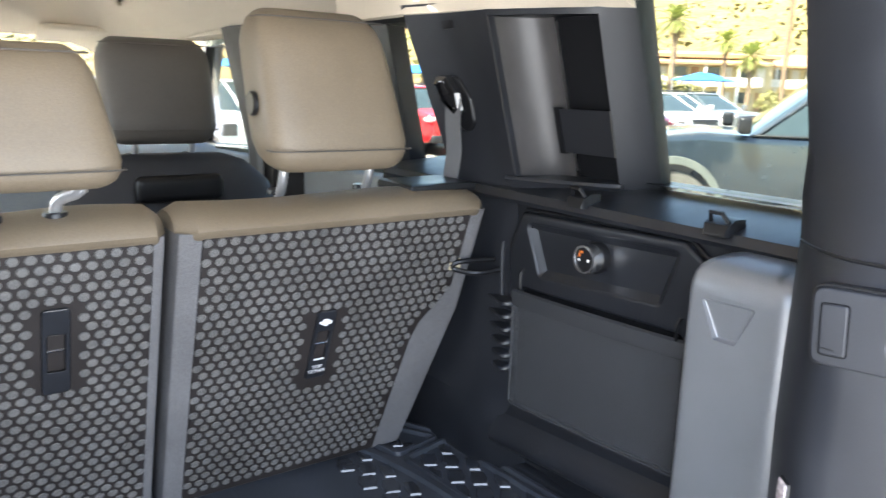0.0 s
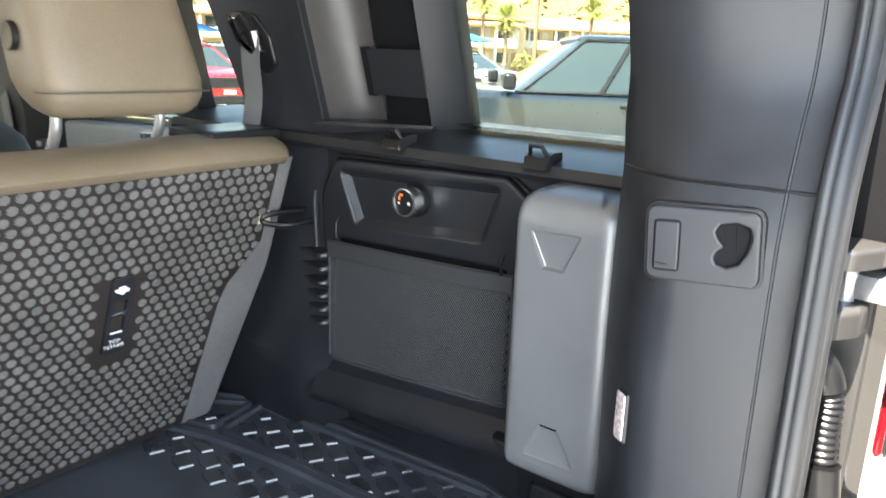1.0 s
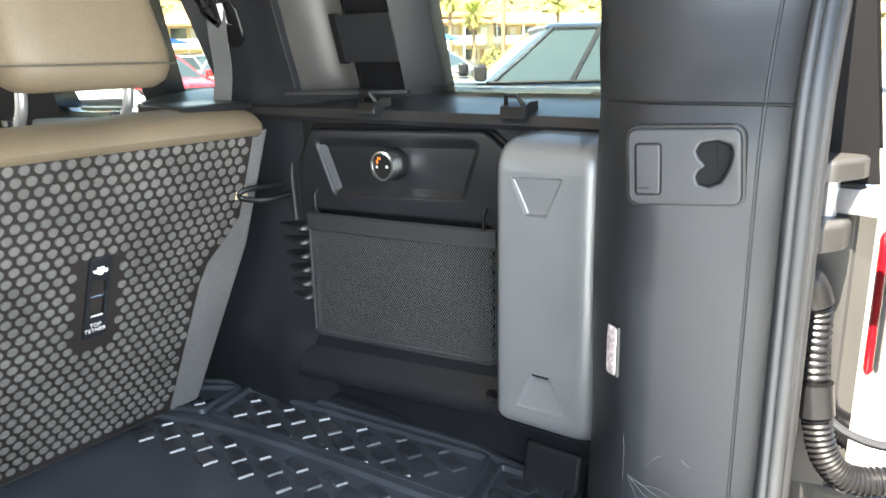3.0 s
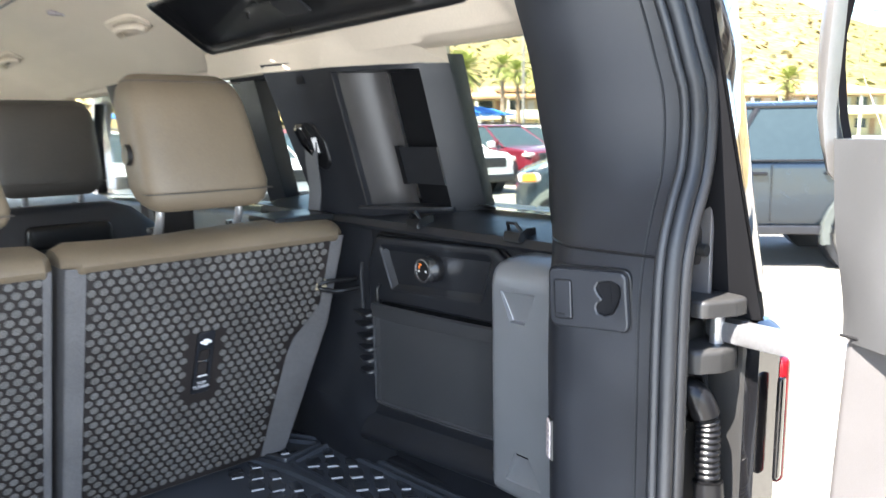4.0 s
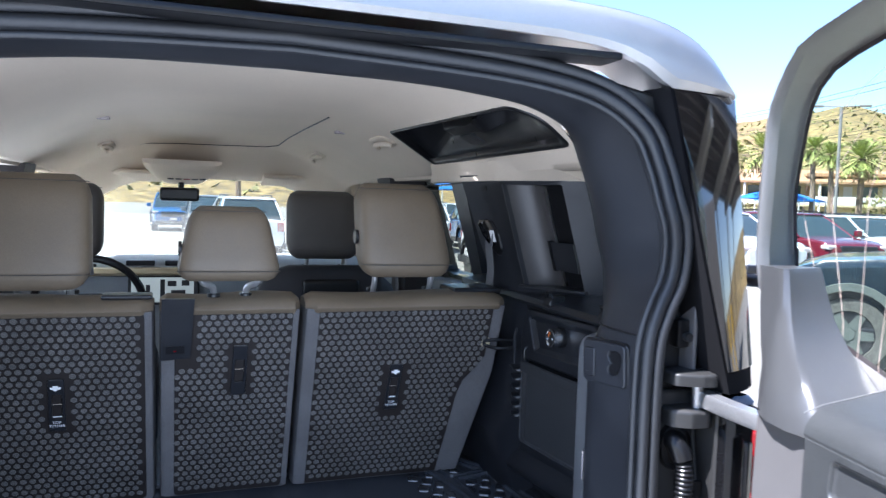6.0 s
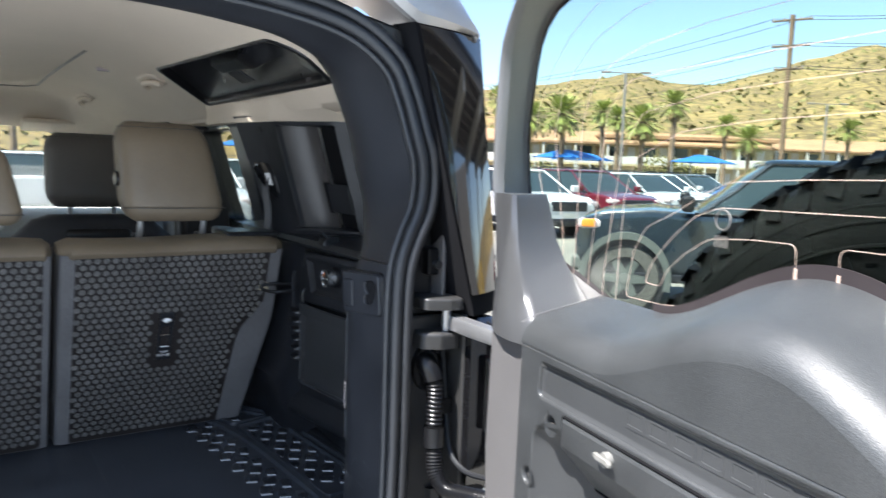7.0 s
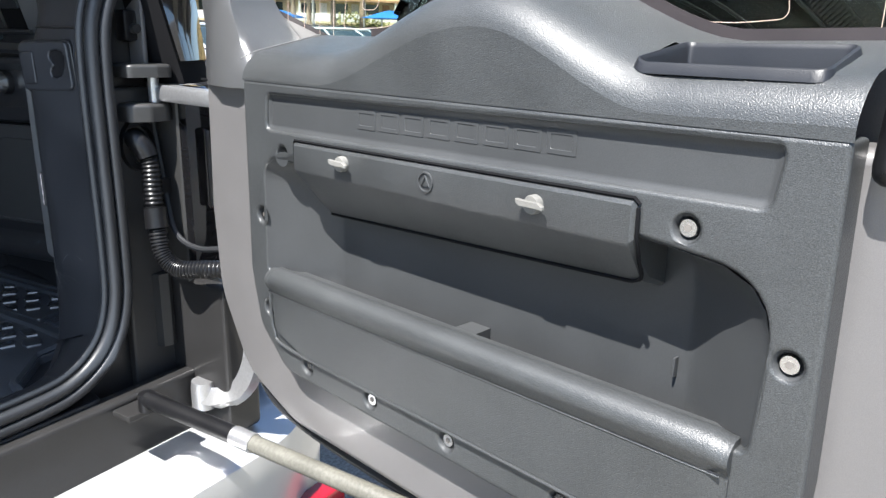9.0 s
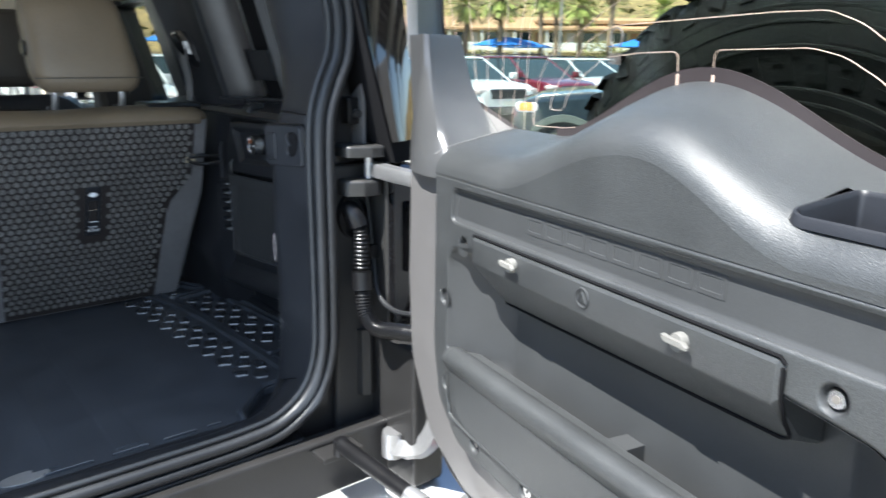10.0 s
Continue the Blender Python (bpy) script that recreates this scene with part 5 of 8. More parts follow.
def rear_seat(name, x0, x1, taper, label, with_buckle=False):
    seat = thing(name, label, "rear seat", ((x0 + x1) / 2, 1.0, 0.95), "rear seats")
    # upholstered shell: grey cloth sides below, leather roll on top
    def section(z, grow=0.0):
        r1 = x1 - (taper(z) if taper else 0.0)
        a, b = x0, r1
        q = 0.012
        pts = []
        for x, d in ((a, 0.10), (a + 0.001, 0.02), (a + 0.004, 0.006), (a + 0.014, 0.0), (b - 0.014, 0.0), (b - 0.004, 0.006), (b - 0.001, 0.02), (b, 0.10), (b - 0.02, 0.13), (a + 0.02, 0.13)):
            pts.append(back(x, z, d))
        return pts
    part("backrest", loft([section(z) for z in span(0.955, 1.425, 16)]), "grey_cloth", seat, "grey cloth backrest sides")
    loops = []
    nx = 22
    for k in range(nx):
        f = k / (nx - 1)
        x = x0 + 0.001 + (x1 - x0 - 0.002) * f
        e = max(0.0, 1 - min(f, 1 - f) / 0.035)
        s = math.sqrt(max(0.02, 1 - e * e))
        sag = 0.003 * math.sin(f * 7.0 + x0 * 20)
        cy, czz = 0.765 + 0.055, 1.428
        row = []
        for ang in range(0, 360, 24):
            c, sn = math.cos(radians(ang)), math.sin(radians(ang))
            row.append(Vector((x, cy - 0.066 * (0.55 + 0.45 * s) * c * (1.0 if c > 0 else 1.1), czz + (0.030 if sn > 0 else 0.024) * (0.6 + 0.4 * s) * sn + (sag if sn > 0.2 else 0))))
        loops.append(row)
    part("top_roll", loft(loops), "leather", seat, "tan leather top roll with a soft fold")
    # dark panel with dots
    m = 0.032
    def edge_r(z):
        return x1 - 0.036 - (panel_taper(z) if taper else 0.0)
    def panel_taper(z):
        return 0.0 if z > 1.285 else 0.055 * min(1.0, (1.285 - z) / 0.07) + 0.02 * max(0.0, (1.22 - z) / 0.2)
    right = [(edge_r(z), z) for z in span(0.957, 1.424, 15)] if taper else [(x1 - 0.018, 0.957), (x1 - 0.018, 1.424)]
    outline = [(x0 + m, 0.957)] + right + [(x0 + m, 1.424)]
    outline = rounded(outline, 0.012, 3) if not taper else outline
    part("back_panel", slab([outline], lambda a, b, d: back(a, b, d - 0.004), 0.012, 0.003, 2), "seat_rubber", seat, "black rubber back panel")
    return seat, outline, edge_r


def tether_plate(seat, x, z, bright):
    """Plastic plate of the child seat anchor; bright: its print is white and can be read."""
    w, h = 0.0165, 0.062
    loop = rounded([(x - w * 1.05, z - h), (x + w * 0.95, z - h), (x + w * 1.05, z + h), (x - w * 0.85, z + h)], 0.005)
    slot = rounded([(x - 0.010, z - 0.028), (x + 0.010, z - 0.028), (x + 0.011, z + 0.026), (x - 0.009, z + 0.026)], 0.003)
    pl = part("tether_plate", slab([loop, slot], lambda a, b, d: back(a, b, d - 0.0095), 0.008, 0.002, 2), "black_plastic", seat, "black anchor plate")
    part("tether_well", loft([[back(a, b, d) for a, b in inset(slot, i)] for d, i in ((-0.008, 0), (0.012, 0.002))], cap0=False), "black_smooth", pl)
    part("tether_bar", tube([back(x - 0.010, z + 0.002, -0.003), back(x + 0.011, z + 0.002, -0.003)], 0.0022, n=6), "chrome", pl)
    if bright:
        rot = Matrix.Translation(back(x - 0.001, z - 0.0445, -0.0102)) @ Matrix.Rotation(radians(90) - math.atan(TILT) * -1, 4, "X")
        text_mesh("TOP\nTETHER", 0.0088, rot, "white_print", "tether_words", pl, "white printed words TOP TETHER")
        bm = bmesh.new()
        for dx, dz, r in ((-0.006, 0.043, 0.0042), (0.0005, 0.0465, 0.0055), (0.0065, 0.043, 0.0045), (0.0, 0.0405, 0.005)):
            disc(bm, back(x + dx, z + dz, -0.0093), (0, -1, 0.35), r, 0.0008, 10)
        part("tether_sign", bm, "white_print", pl, "white printed sign")
        part("tether_edge", boxed((-0.008, -0.0006, -0.001), (0.009, 0.0006, 0.001), 0, 1, Matrix.Translation(back(x, z - 0.026, -0.009))), "white_print", pl)


def dots(seat, outline, edge_r, x0, skip):
    """The rows of small raised discs on a back panel, too many to count."""
    bm = bmesh.new()
    pitch, row_h = 0.0182, 0.0150
    r = 0.0071
    nz = int((1.412 - 0.960) / (row_h * 0.936))
    for j in range(nz):
        z = 1.411 - j * row_h * 0.936
        x = x0 + 0.042 + (pitch / 2 if j % 2 else 0.0)
        while x < edge_r(z) - 0.008:
            if not any(abs(x - sx) < sw and abs(z - sz) < sh for sx, sz, sw, sh in skip):
                top, foot = [], []
                for k in range(8):
                    c, s = math.cos(math.pi / 4 * k + 0.39), math.sin(math.pi / 4 * k + 0.39)
                    foot.append(bm.verts.new(back(x + r * c, z + r * s * 0.936, -0.0038)))
                    top.append(bm.verts.new(back(x + r * 0.86 * c, z + r * 0.86 * s * 0.936, -0.0056)))
                for k in range(8):
                    bm.faces.new((foot[k], foot[(k + 1) % 8], top[(k + 1) % 8], top[k]))
                bm.faces.new(top)
            x += pitch
    ob = part("raised_dots", bm, "dot_grey", seat, "grey hatched dots", angle=20)
    tagged(ob, kind="stuff")


def head_restraint(seat, cx, cy, cz, w, h, depth, flare, mat, posts, bent=False, button=0, lean=0.0):
    """A padded head restraint with its posts. flare: how much wider the foot is than the top."""
    loops = []
    for f in (0.0, 0.015, 0.05, 0.11, 0.2, 0.32, 0.5, 0.68, 0.8, 0.89, 0.95, 0.985, 1.0):
        z = cz - h / 2 + h * f
        e = max(0.0, abs(f - 0.5) * 2 - 0.50) / 0.50
        s = math.sqrt(max(0.03, 1 - e ** 2.2)) if e < 1 else 0.17
        ww = w / 2 * (1 + flare * (0.5 - f)) * (0.68 + 0.32 * s)
        dd = depth / 2 * (0.28 + 0.72 * s)
        row = []
        for k in range(28):
            a = 2 * math.pi * k / 28
            c, sn = math.cos(a), math.sin(a)
            row.append(Vector((cx + lean * (f - 0.5) + ww * math.copysign(abs(c) ** 0.42, c), cy + (f - 0.5) * h * 0.22 + dd * math.copysign(abs(sn) ** 0.5, sn), z)))
        loops.append(row)
    hr = part("head_restraint", loft(loops), mat, seat, "padded leather head restraint", angle=60)
    zz = cz - h / 2
    z1, z2 = cz - h * 0.36, cz + h * 0.44
    for z, off in ((z1, 0.002), (z2, 0.0)):
        f = (z - cz) / h + 0.5
        ww = w / 2 * (1 + flare * (0.5 - f))
        cs = cx + lean * (f - 0.5)
        pts = [Vector((cs - ww * 0.97, cy + (f - 0.5) * h * 0.22 - depth * 0.20, z)), Vector((cs - ww * 0.80, cy + (f - 0.5) * h * 0.22 - depth * 0.485 + off, z)),
               Vector((cs + ww * 0.80, cy + (f - 0.5) * h * 0.22 - depth * 0.485 + off, z)), Vector((cs + ww * 0.97, cy + (f - 0.5) * h * 0.22 - depth * 0.20, z))]
        part("seam", tube(spline(pts, 16), 0.0011, n=5), "leather_dark", hr)
    for k, px in enumerate(posts):
        s = -1 if k == 0 else 1
        if bent:
            pts = [Vector((px - s * 0.030, cy + 0.03, zz - 0.035)), Vector((px - s * 0.026, cy + 0.02, zz - 0.018)), Vector((px - s * 0.004, cy, zz - 0.004)), Vector((px, cy, zz + 0.03))]
        else:
            pts = [Vector((px, cy + 0.045, zz - 0.055)), Vector((px, cy + 0.02, zz - 0.02)), Vector((px, cy + 0.012, zz + 0.03))]
        part("post", tube(spline(pts, 10), 0.0070, n=12), "alloy", hr, "bent chrome post" if bent else "chrome post")
        foot = pts[0] + Vector((0, 0, -0.004))
        part("post_collar", disc(bmesh.new(), (foot.x, foot.y, 1.452), (0, 0, 1), 0.014, 0.008, 14), "black_smooth", hr)
    if button:
        f = 0.42
        part("side_button", disc(bmesh.new(), (cx + button * w / 2 * (1 + flare * 0.08) * 0.985, cy - 0.01, cz - h * 0.08), (button, 0, 0), 0.017, 0.007, 18), "black_smooth", hr)
    return hr


right_seat, o1, e1 = rear_seat("bench_seat", 0.138, 0.634, lambda z: 0.045 * max(0.0, (1.24 - z) / 0.26), "tan leather rear seat back with a dotted black panel, upright")
dots(right_seat, o1, e1, 0.134, [(0.366, 1.213, 0.030, 0.069)])
tether_plate(right_seat, 0.366, 1.218, True)
mid_seat, o2, e2 = rear_seat("bench_seat", -0.172, 0.128, None, "narrow tan leather middle rear seat back with a release block")
tether_plate(mid_seat, -0.003, 1.282, False)
e2 = lambda z: 0.112
dots(mid_seat, o2, e2, -0.176, [(-0.003, 1.282, 0.030, 0.067), (-0.135, 1.38, 0.045, 0.09)])
left_seat, o3, e3 = rear_seat("bench_seat", -0.662, -0.182, None, "tan leather rear seat back with dotted panel and release handle")
e3 = lambda z: -0.198
dots(left_seat, o3, e3, -0.666, [(-0.375, 1.218, 0.030, 0.069)])
tether_plate(left_seat, -0.375, 1.218, True)
# release block on the middle seat
blk = part("release_block", loft([[back(x, z, d) for x, z in ((-0.168, 1.315), (-0.108, 1.318), (-0.100, 1.455), (-0.166, 1.455))] for d in (0.01, -0.010, -0.014)]), "black_plastic", mid_seat, "black release block")
part("release_slot", loft([[back(x, z, d) for x, z in ((-0.158, 1.330), (-0.120, 1.331), (-0.120, 1.348), (-0.158, 1.348))] for d in (-0.0145, -0.0165)]), "black_smooth", blk)
part("release_flag", loft([[back(x, z, d) for x, z in ((-0.142, 1.335), (-0.136, 1.335), (-0.136, 1.338), (-0.142, 1.338))] for d in (-0.016, -0.018)]), "red_lens", blk)
part("release_handle", boxed((-0.285, 0.775, 1.450), (-0.185, 0.830, 1.460), 0.004), "black_smooth", left_seat)
part("belt_outlet", boxed((0.50, 0.79, 1.448), (0.63, 0.90, 1.466), 0.008), "black_smooth", right_seat, "black plastic belt outlet")
head_restraint(right_seat, 0.372, 0.835, 1.605, 0.212, 0.222, 0.115, 0.17, "leather", (0.318, 0.462), button=-1, lean=-0.022)
head_restraint(mid_seat, -0.031, 0.765, 1.5725, 0.190, 0.158, 0.10, 0.36, "leather", (-0.090, 0.038), bent=True, button=-1)
head_restraint(left_seat, -0.432, 0.835, 1.590, 0.250, 0.240, 0.115, 0.05, "leather", (-0.51, -0.35))
# wire latch loop between the seat and the wall
loop_t = thing("seat_latch", "black wire latch loop at the seat's edge", "latch", (0.62, 0.80, 1.32))
pts = [Vector((0.66, 0.775, 1.335)), Vector((0.612, 0.782, 1.336)), Vector((0.588, 0.79, 1.332)), Vector((0.590, 0.79, 1.322)), Vector((0.615, 0.765, 1.318)), Vector((0.66, 0.755, 1.322))]
part("latch_wire", tube(spline(pts, 20), 0.0045, n=8), "black_smooth", loop_t)
part("latch_plate", boxed((0.580, 0.792, 1.320), (0.604, 0.800, 1.340), 0.003), "dash_beige", loop_t)

# ---------------------------------------------------------------- front of the cabin
for cx in (0.315, -0.44):
    fs = thing("front_seat", "dark backed leather front seat, upright", "front seat", (cx, 1.6, 0.95), "front seats")
    low_by = 0.13 if cx < 0 else 0.03
    loops = []
    for z, w, y, d in ((0.95, 0.25, 1.42, 0.14), (1.15, 0.255, 1.43, 0.14), (1.33, 0.25, 1.45, 0.13), (1.43, 0.215, 1.47, 0.11), (1.475, 0.165, 1.48, 0.09), (1.49, 0.12, 1.485, 0.05)):
        loops.append([Vector((cx + w * math.copysign(abs(math.cos(a)) ** 0.45, math.cos(a)), y + d / 2 * math.copysign(abs(math.sin(a)) ** 0.5, math.sin(a)), z - low_by * (z > 1.2))) for a in [2 * math.pi * k / 24 for k in range(24)]])
    part("backrest", loft(loops), "seat_back_dark", fs, angle=60)
    part("back_recess", boxed((cx - 0.09, 1.372, 1.40 - low_by), (cx + 0.09, 1.40, 1.455 - low_by), 0.015, 3), "black_smooth", fs)
    head_restraint(fs, cx - 0.015, 1.48, 1.592, 0.225, 0.215, 0.11, 0.03, "leather_dark", (cx - 0.06, cx + 0.06))
dash = thing("dashboard", "grey dashboard with a beige strip and a screen", "dashboard", (0, 2.6, 1.0), kind="structure")
part("dash_top", loft([[Vector((x, y, z)) for y, z in ((2.35, 0.95), (2.33, 1.335), (2.36, 1.375), (2.44, 1.40), (2.88, 1.395), (2.95, 0.95))] for x in span(-0.72, 0.72, 9)]), "dash_grey", dash)
part("dash_strip", loft([[Vector((x, y, z)) for y, z in ((2.325, 1.340), (2.312, 1.352), (2.325, 1.368), (2.36, 1.372))] for x in (-0.7, -0.02)]), "dash_beige", dash)
SCREEN = Matrix.Translation((-0.195, 2.315, 1.285)) @ Euler((radians(-12), 0, 0)).to_matrix().to_4x4()
part("screen_bezel", boxed((-0.134, -0.010, -0.062), (0.140, 0.004, 0.057), 0.006, 2, SCREEN), "black_smooth", dash)
dash_screen = part("dash_screen", boxed((-0.122, -0.014, -0.053), (0.118, -0.002, 0.049), 0.004, 2, SCREEN), "screen", dash, "lit pale screen with dark shapes")
for x0, x1, z0, z1 in ((-0.066, -0.050, -0.022, 0.018), (-0.012, 0.006, -0.045, 0.040), (0.016, 0.050, 0.012, 0.034), (0.070, 0.100, 0.014, 0.036), (0.030, 0.085, -0.032, -0.004), (-0.105, -0.085, -0.045, -0.036)):
    part("screen_mark", boxed((x0, -0.0155, z0), (x1, -0.0135, z1), 0.0007, 1, SCREEN), "black_smooth", dash_screen)
for k in range(2):
    part("dash_vent", boxed((-0.34 + 0.15 * k, 2.365, 1.378), (-0.23 + 0.15 * k, 2.42, 1.400), 0.004), "black_smooth", dash)
wheel_t = thing("steering_wheel", "black steering wheel before the front seat", "steering wheel", (-0.375, 2.12, 1.17))
pts = [Vector((-0.445 + 0.185 * math.cos(a), 2.10 - 0.06 * math.sin(a), 1.26 + 0.175 * math.sin(a))) for a in [2 * math.pi * k / 32 for k in range(33)]]
part("wheel_rim", tube(pts, 0.015, n=8), "black_smooth", wheel_t)
part("wheel_hub", boxed((-0.51, 2.07, 1.21), (-0.38, 2.14, 1.30), 0.03, 3), "black_smooth", wheel_t)
ws = thing("windscreen", "clear windscreen with a black lower edge", "windscreen", (0, 2.9, 1.2), kind="structure")
part("windscreen_pane", loft([[Vector((x, y, z)) for y, z in ((3.04, 1.25), (2.57, 1.80), (2.574, 1.803), (3.044, 1.253))] for x in (-0.70, 0.70)]), "glass_front", ws, shadow=False)

# ---------------------------------------------------------------- the open rear door
# Its own axes: u along the door away from the hinges, v outwards through the door, z up.
DOOR = pose(0.504, -0.348, 0.0, 0, 0, -101.24)
gate = thing("rear_door", "silver side hinged rear door standing open, dark trim inside", "car door", (0.504, -0.348, 1.0))


def dp(off=0.0):
    return lambda a, b, d: Vector((a, off + d, b))


def gate_part(name, bm, mat, label="", parent=None, **k):
    return part(name, bm, mat, parent or gate, label, xf=DOOR, **k)


# metal door: lower body and window frame
body = rounded([(-0.215, 1.425), (-0.222, 1.25), (-0.212, 1.13), (-0.15, 1.025), (-0.04, 0.985), (0.80, 0.985), (0.83, 1.05), (0.83, 1.425)], [0.01, 0.1, 0.1, 0.08, 0.1, 0.06, 0.05, 0.01], 5)
gate_part("door_skin_inner", slab([body, rounded([(-0.055, 1.18), (0.0, 1.10), (0.565, 1.10), (0.565, 1.43), (-0.055, 1.43)], 0.02)], dp(0.028), 0.034, 0.010, 4), "mauve_paint", "bare metal inner skin")
gate_part("door_skin_outer", slab([inset(body, 0.008)], dp(0.0625), 0.10, 0.03, 4), "silver_paint")
glass_in = rounded([(-0.045, 1.470), (0.76, 1.470), (0.78, 1.895), (-0.06, 1.905), (-0.265, 1.860), (-0.297, 1.70), (-0.285, 1.600), (-0.235, 1.525)], [0.10, 0.08, 0.08, 0.12, 0.10, 0.1, 0.08, 0.06], 6)


bm = bmesh.new()
fo = [(a, b) for a, b in rounded([(-0.225, 1.415), (0.82, 1.415), (0.84, 1.86), (0.72, 1.915), (-0.05, 1.915), (-0.20, 1.885), (-0.250, 1.81), (-0.258, 1.62)], [0.02, 0.02, 0.06, 0.05, 0.1, 0.06, 0.08, 0.06], 6)]


def resample(loop, n, ref):
    """n points of a loop by angle round ref, so that two loops pair up."""
    out = []
    m = len(loop)
    for k in range(n):
        ang = 2 * math.pi * k / n
        w = Vector((math.cos(ang), math.sin(ang)))
        best = None
        for i in range(m):
            a, b = Vector(loop[i]) - Vector(ref), Vector(loop[(i + 1) % m]) - Vector(ref)
            e = b - a
            den = w.x * e.y - w.y * e.x
            if abs(den) < 1e-12:
                continue
            t = (a.x * e.y - a.y * e.x) / den
            s = (a.x * w.y - a.y * w.x) / den
            if t > 0 and -1e-6 <= s <= 1 + 1e-6 and (best is None or t > best):
                best = t
        best = best or 0.3
        out.append((ref[0] + w.x * best, ref[1] + w.y * best))
    return out


REF = (0.25, 1.68)
ro, ri = resample(fo, 120, REF), resample(glass_in, 120, REF)
rows = []
for f, y in ((0.0, 0.062), (0.01, 0.052), (0.10, 0.046), (0.30, 0.048), (0.60, 0.060), (0.84, 0.086), (0.96, 0.106), (1.0, 0.112), (1.02, 0.118)):
    rows.append([Vector((a + (c - a) * f, y + (0.116 - y) * max(0.0, min(1.0, (1.57 - b) / 0.06)), b + (e - b) * f)) for (a, b), (c, e) in zip(ro, ri)])
gate_part("window_frame", loft(rows, cap0=False, cap1=False), "frame_silver", "satin silver window frame")
gate_part("frame_corner", loft([[Vector((u, y, z)) for u, y in ((-0.228 - 0.02 * f, 0.09), (-0.226 - 0.022 * f, 0.045), (-0.205 - 0.02 * f, 0.025 + 0.021 * f), (-0.17 - 0.032 * f, 0.014 + 0.026 * f), (-0.13 - 0.06 * f, 0.013 + 0.027 * f), (-0.098 - 0.09 * f, 0.022 + 0.024 * f), (-0.088 - 0.105 * f, 0.034 + 0.020 * f), (-0.07 - 0.155 * f, 0.115), )]
                                for z, f in ((1.418, 0.0), (1.435, 0.02), (1.46, 0.16), (1.485, 0.38), (1.51, 0.60), (1.54, 0.78), (1.575, 0.90), (1.598, 0.97), (1.604, 1.0))]), "corner_grey", "grey plastic corner piece")
pane = [(a, b) for a, b in inset(glass_in, -0.012)]
gate_part("rear_glass", slab([pane], dp(0.1185), 0.004, 0.0005, 1), "glass_rear", "clear heated rear window", shadow=False)
rings = [resample(glass_in, 120, REF), [(a + (REF[0] - a) * 0.016, b + (REF[1] - b) * 0.03) for a, b in ri]]
gate_part("glass_border", loft([[Vector((a, 0.1175, b)) for a, b in rings[0]], [Vector((a, 0.1175, b)) for a, b in rings[1]]], cap0=False, cap1=False), "frit")


def wire(pts, r=0.00033, name="heater_wire"):
    line = [Vector((a, b)) for a, b in pts]
    for cut in (0.0045, 0.002, 0.001):
        out = [line[0]]
        for p, q in zip(line, line[1:]):
            d = q - p
            k = min(0.25, cut / max(d.length, 1e-6))
            out += [p + d * k, q - d * k]
        line = out + [line[-1]]
    gate_part(name, tube([Vector((p.x, 0.1165, p.y)) for p in line], r, n=5), "heat_wire")


# heater and aerial wires on the glass
for foot, lean, top in (((-0.222, 1.508), (-0.272, 1.68), [(-0.263, 1.723), (-0.237, 1.772), (-0.188, 1.818), (-0.13, 1.85), (0.0, 1.875)]),
                        ((-0.178, 1.487), (-0.214, 1.69), [(-0.20, 1.741), (-0.168, 1.775), (-0.122, 1.808), (-0.05, 1.83), (0.1, 1.845)]),
                        ((-0.149, 1.479), (-0.146, 1.70), [(-0.128, 1.746), (-0.086, 1.772), (-0.02, 1.786), (0.08, 1.795), (0.3, 1.80)]),
                        ((-0.113, 1.474), (-0.090, 1.715), [(-0.049, 1.748), (0.028, 1.752), (0.16, 1.755), (0.36, 1.757)]),
                        ((-0.080, 1.474), (-0.055, 1.67), [(-0.02, 1.708), (0.086, 1.722), (0.177, 1.725), (0.38, 1.727)]),
                        ((-0.052, 1.476), (-0.046, 1.61), [(-0.03, 1.655), (0.05, 1.685), (0.16, 1.692), (0.36, 1.694), (0.46, 1.67)])):
    wire([foot, (foot[0] + 0.002, foot[1] + 0.05), lean] + top, 0.00032)
wire([(0.211, 1.545), (0.209, 1.579), (0.156, 1.578), (0.10, 1.573), (0.065, 1.553), (0.037, 1.530), (0.030, 1.512), (0.003, 1.512), (0.006, 1.524), (0.017, 1.542), (0.045, 1.57), (0.076, 1.594), (0.112, 1.606), (0.216, 1.608), (0.312, 1.610), (0.364, 1.609), (0.393, 1.598), (0.426, 1.576), (0.449, 1.552), (0.46, 1.536), (0.462, 1.522), (0.435, 1.522), (0.431, 1.541), (0.415, 1.556), (0.382, 1.574), (0.352, 1.581), (0.254, 1.580), (0.255, 1.545)])
wire([(0.352, 1.515), (0.357, 1.525), (0.394, 1.507), (0.422, 1.50), (0.455, 1.499), (0.493, 1.502), (0.488, 1.537), (0.479, 1.562), (0.464, 1.582), (0.43, 1.607), (0.384, 1.632), (0.365, 1.640), (0.298, 1.639), (0.213, 1.637), (0.122, 1.632), (0.087, 1.618), (0.043, 1.595), (-0.002, 1.576), (-0.022, 1.546), (-0.032, 1.49), (0.034, 1.492), (0.066, 1.496), (0.093, 1.507), (0.113, 1.519), (0.119, 1.514)])
wire([(0.555, 1.496), (0.555, 1.56), (0.53, 1.61), (0.49, 1.645), (0.46, 1.67)], 0.00035)
for u in (0.211, 0.255):
    gate_part("wire_foot", boxed((u - 0.0016, 0.1155, 1.536), (u + 0.0016, 0.1175, 1.558), 0.0004, 1), "heat_wire")
bm = bmesh.new()
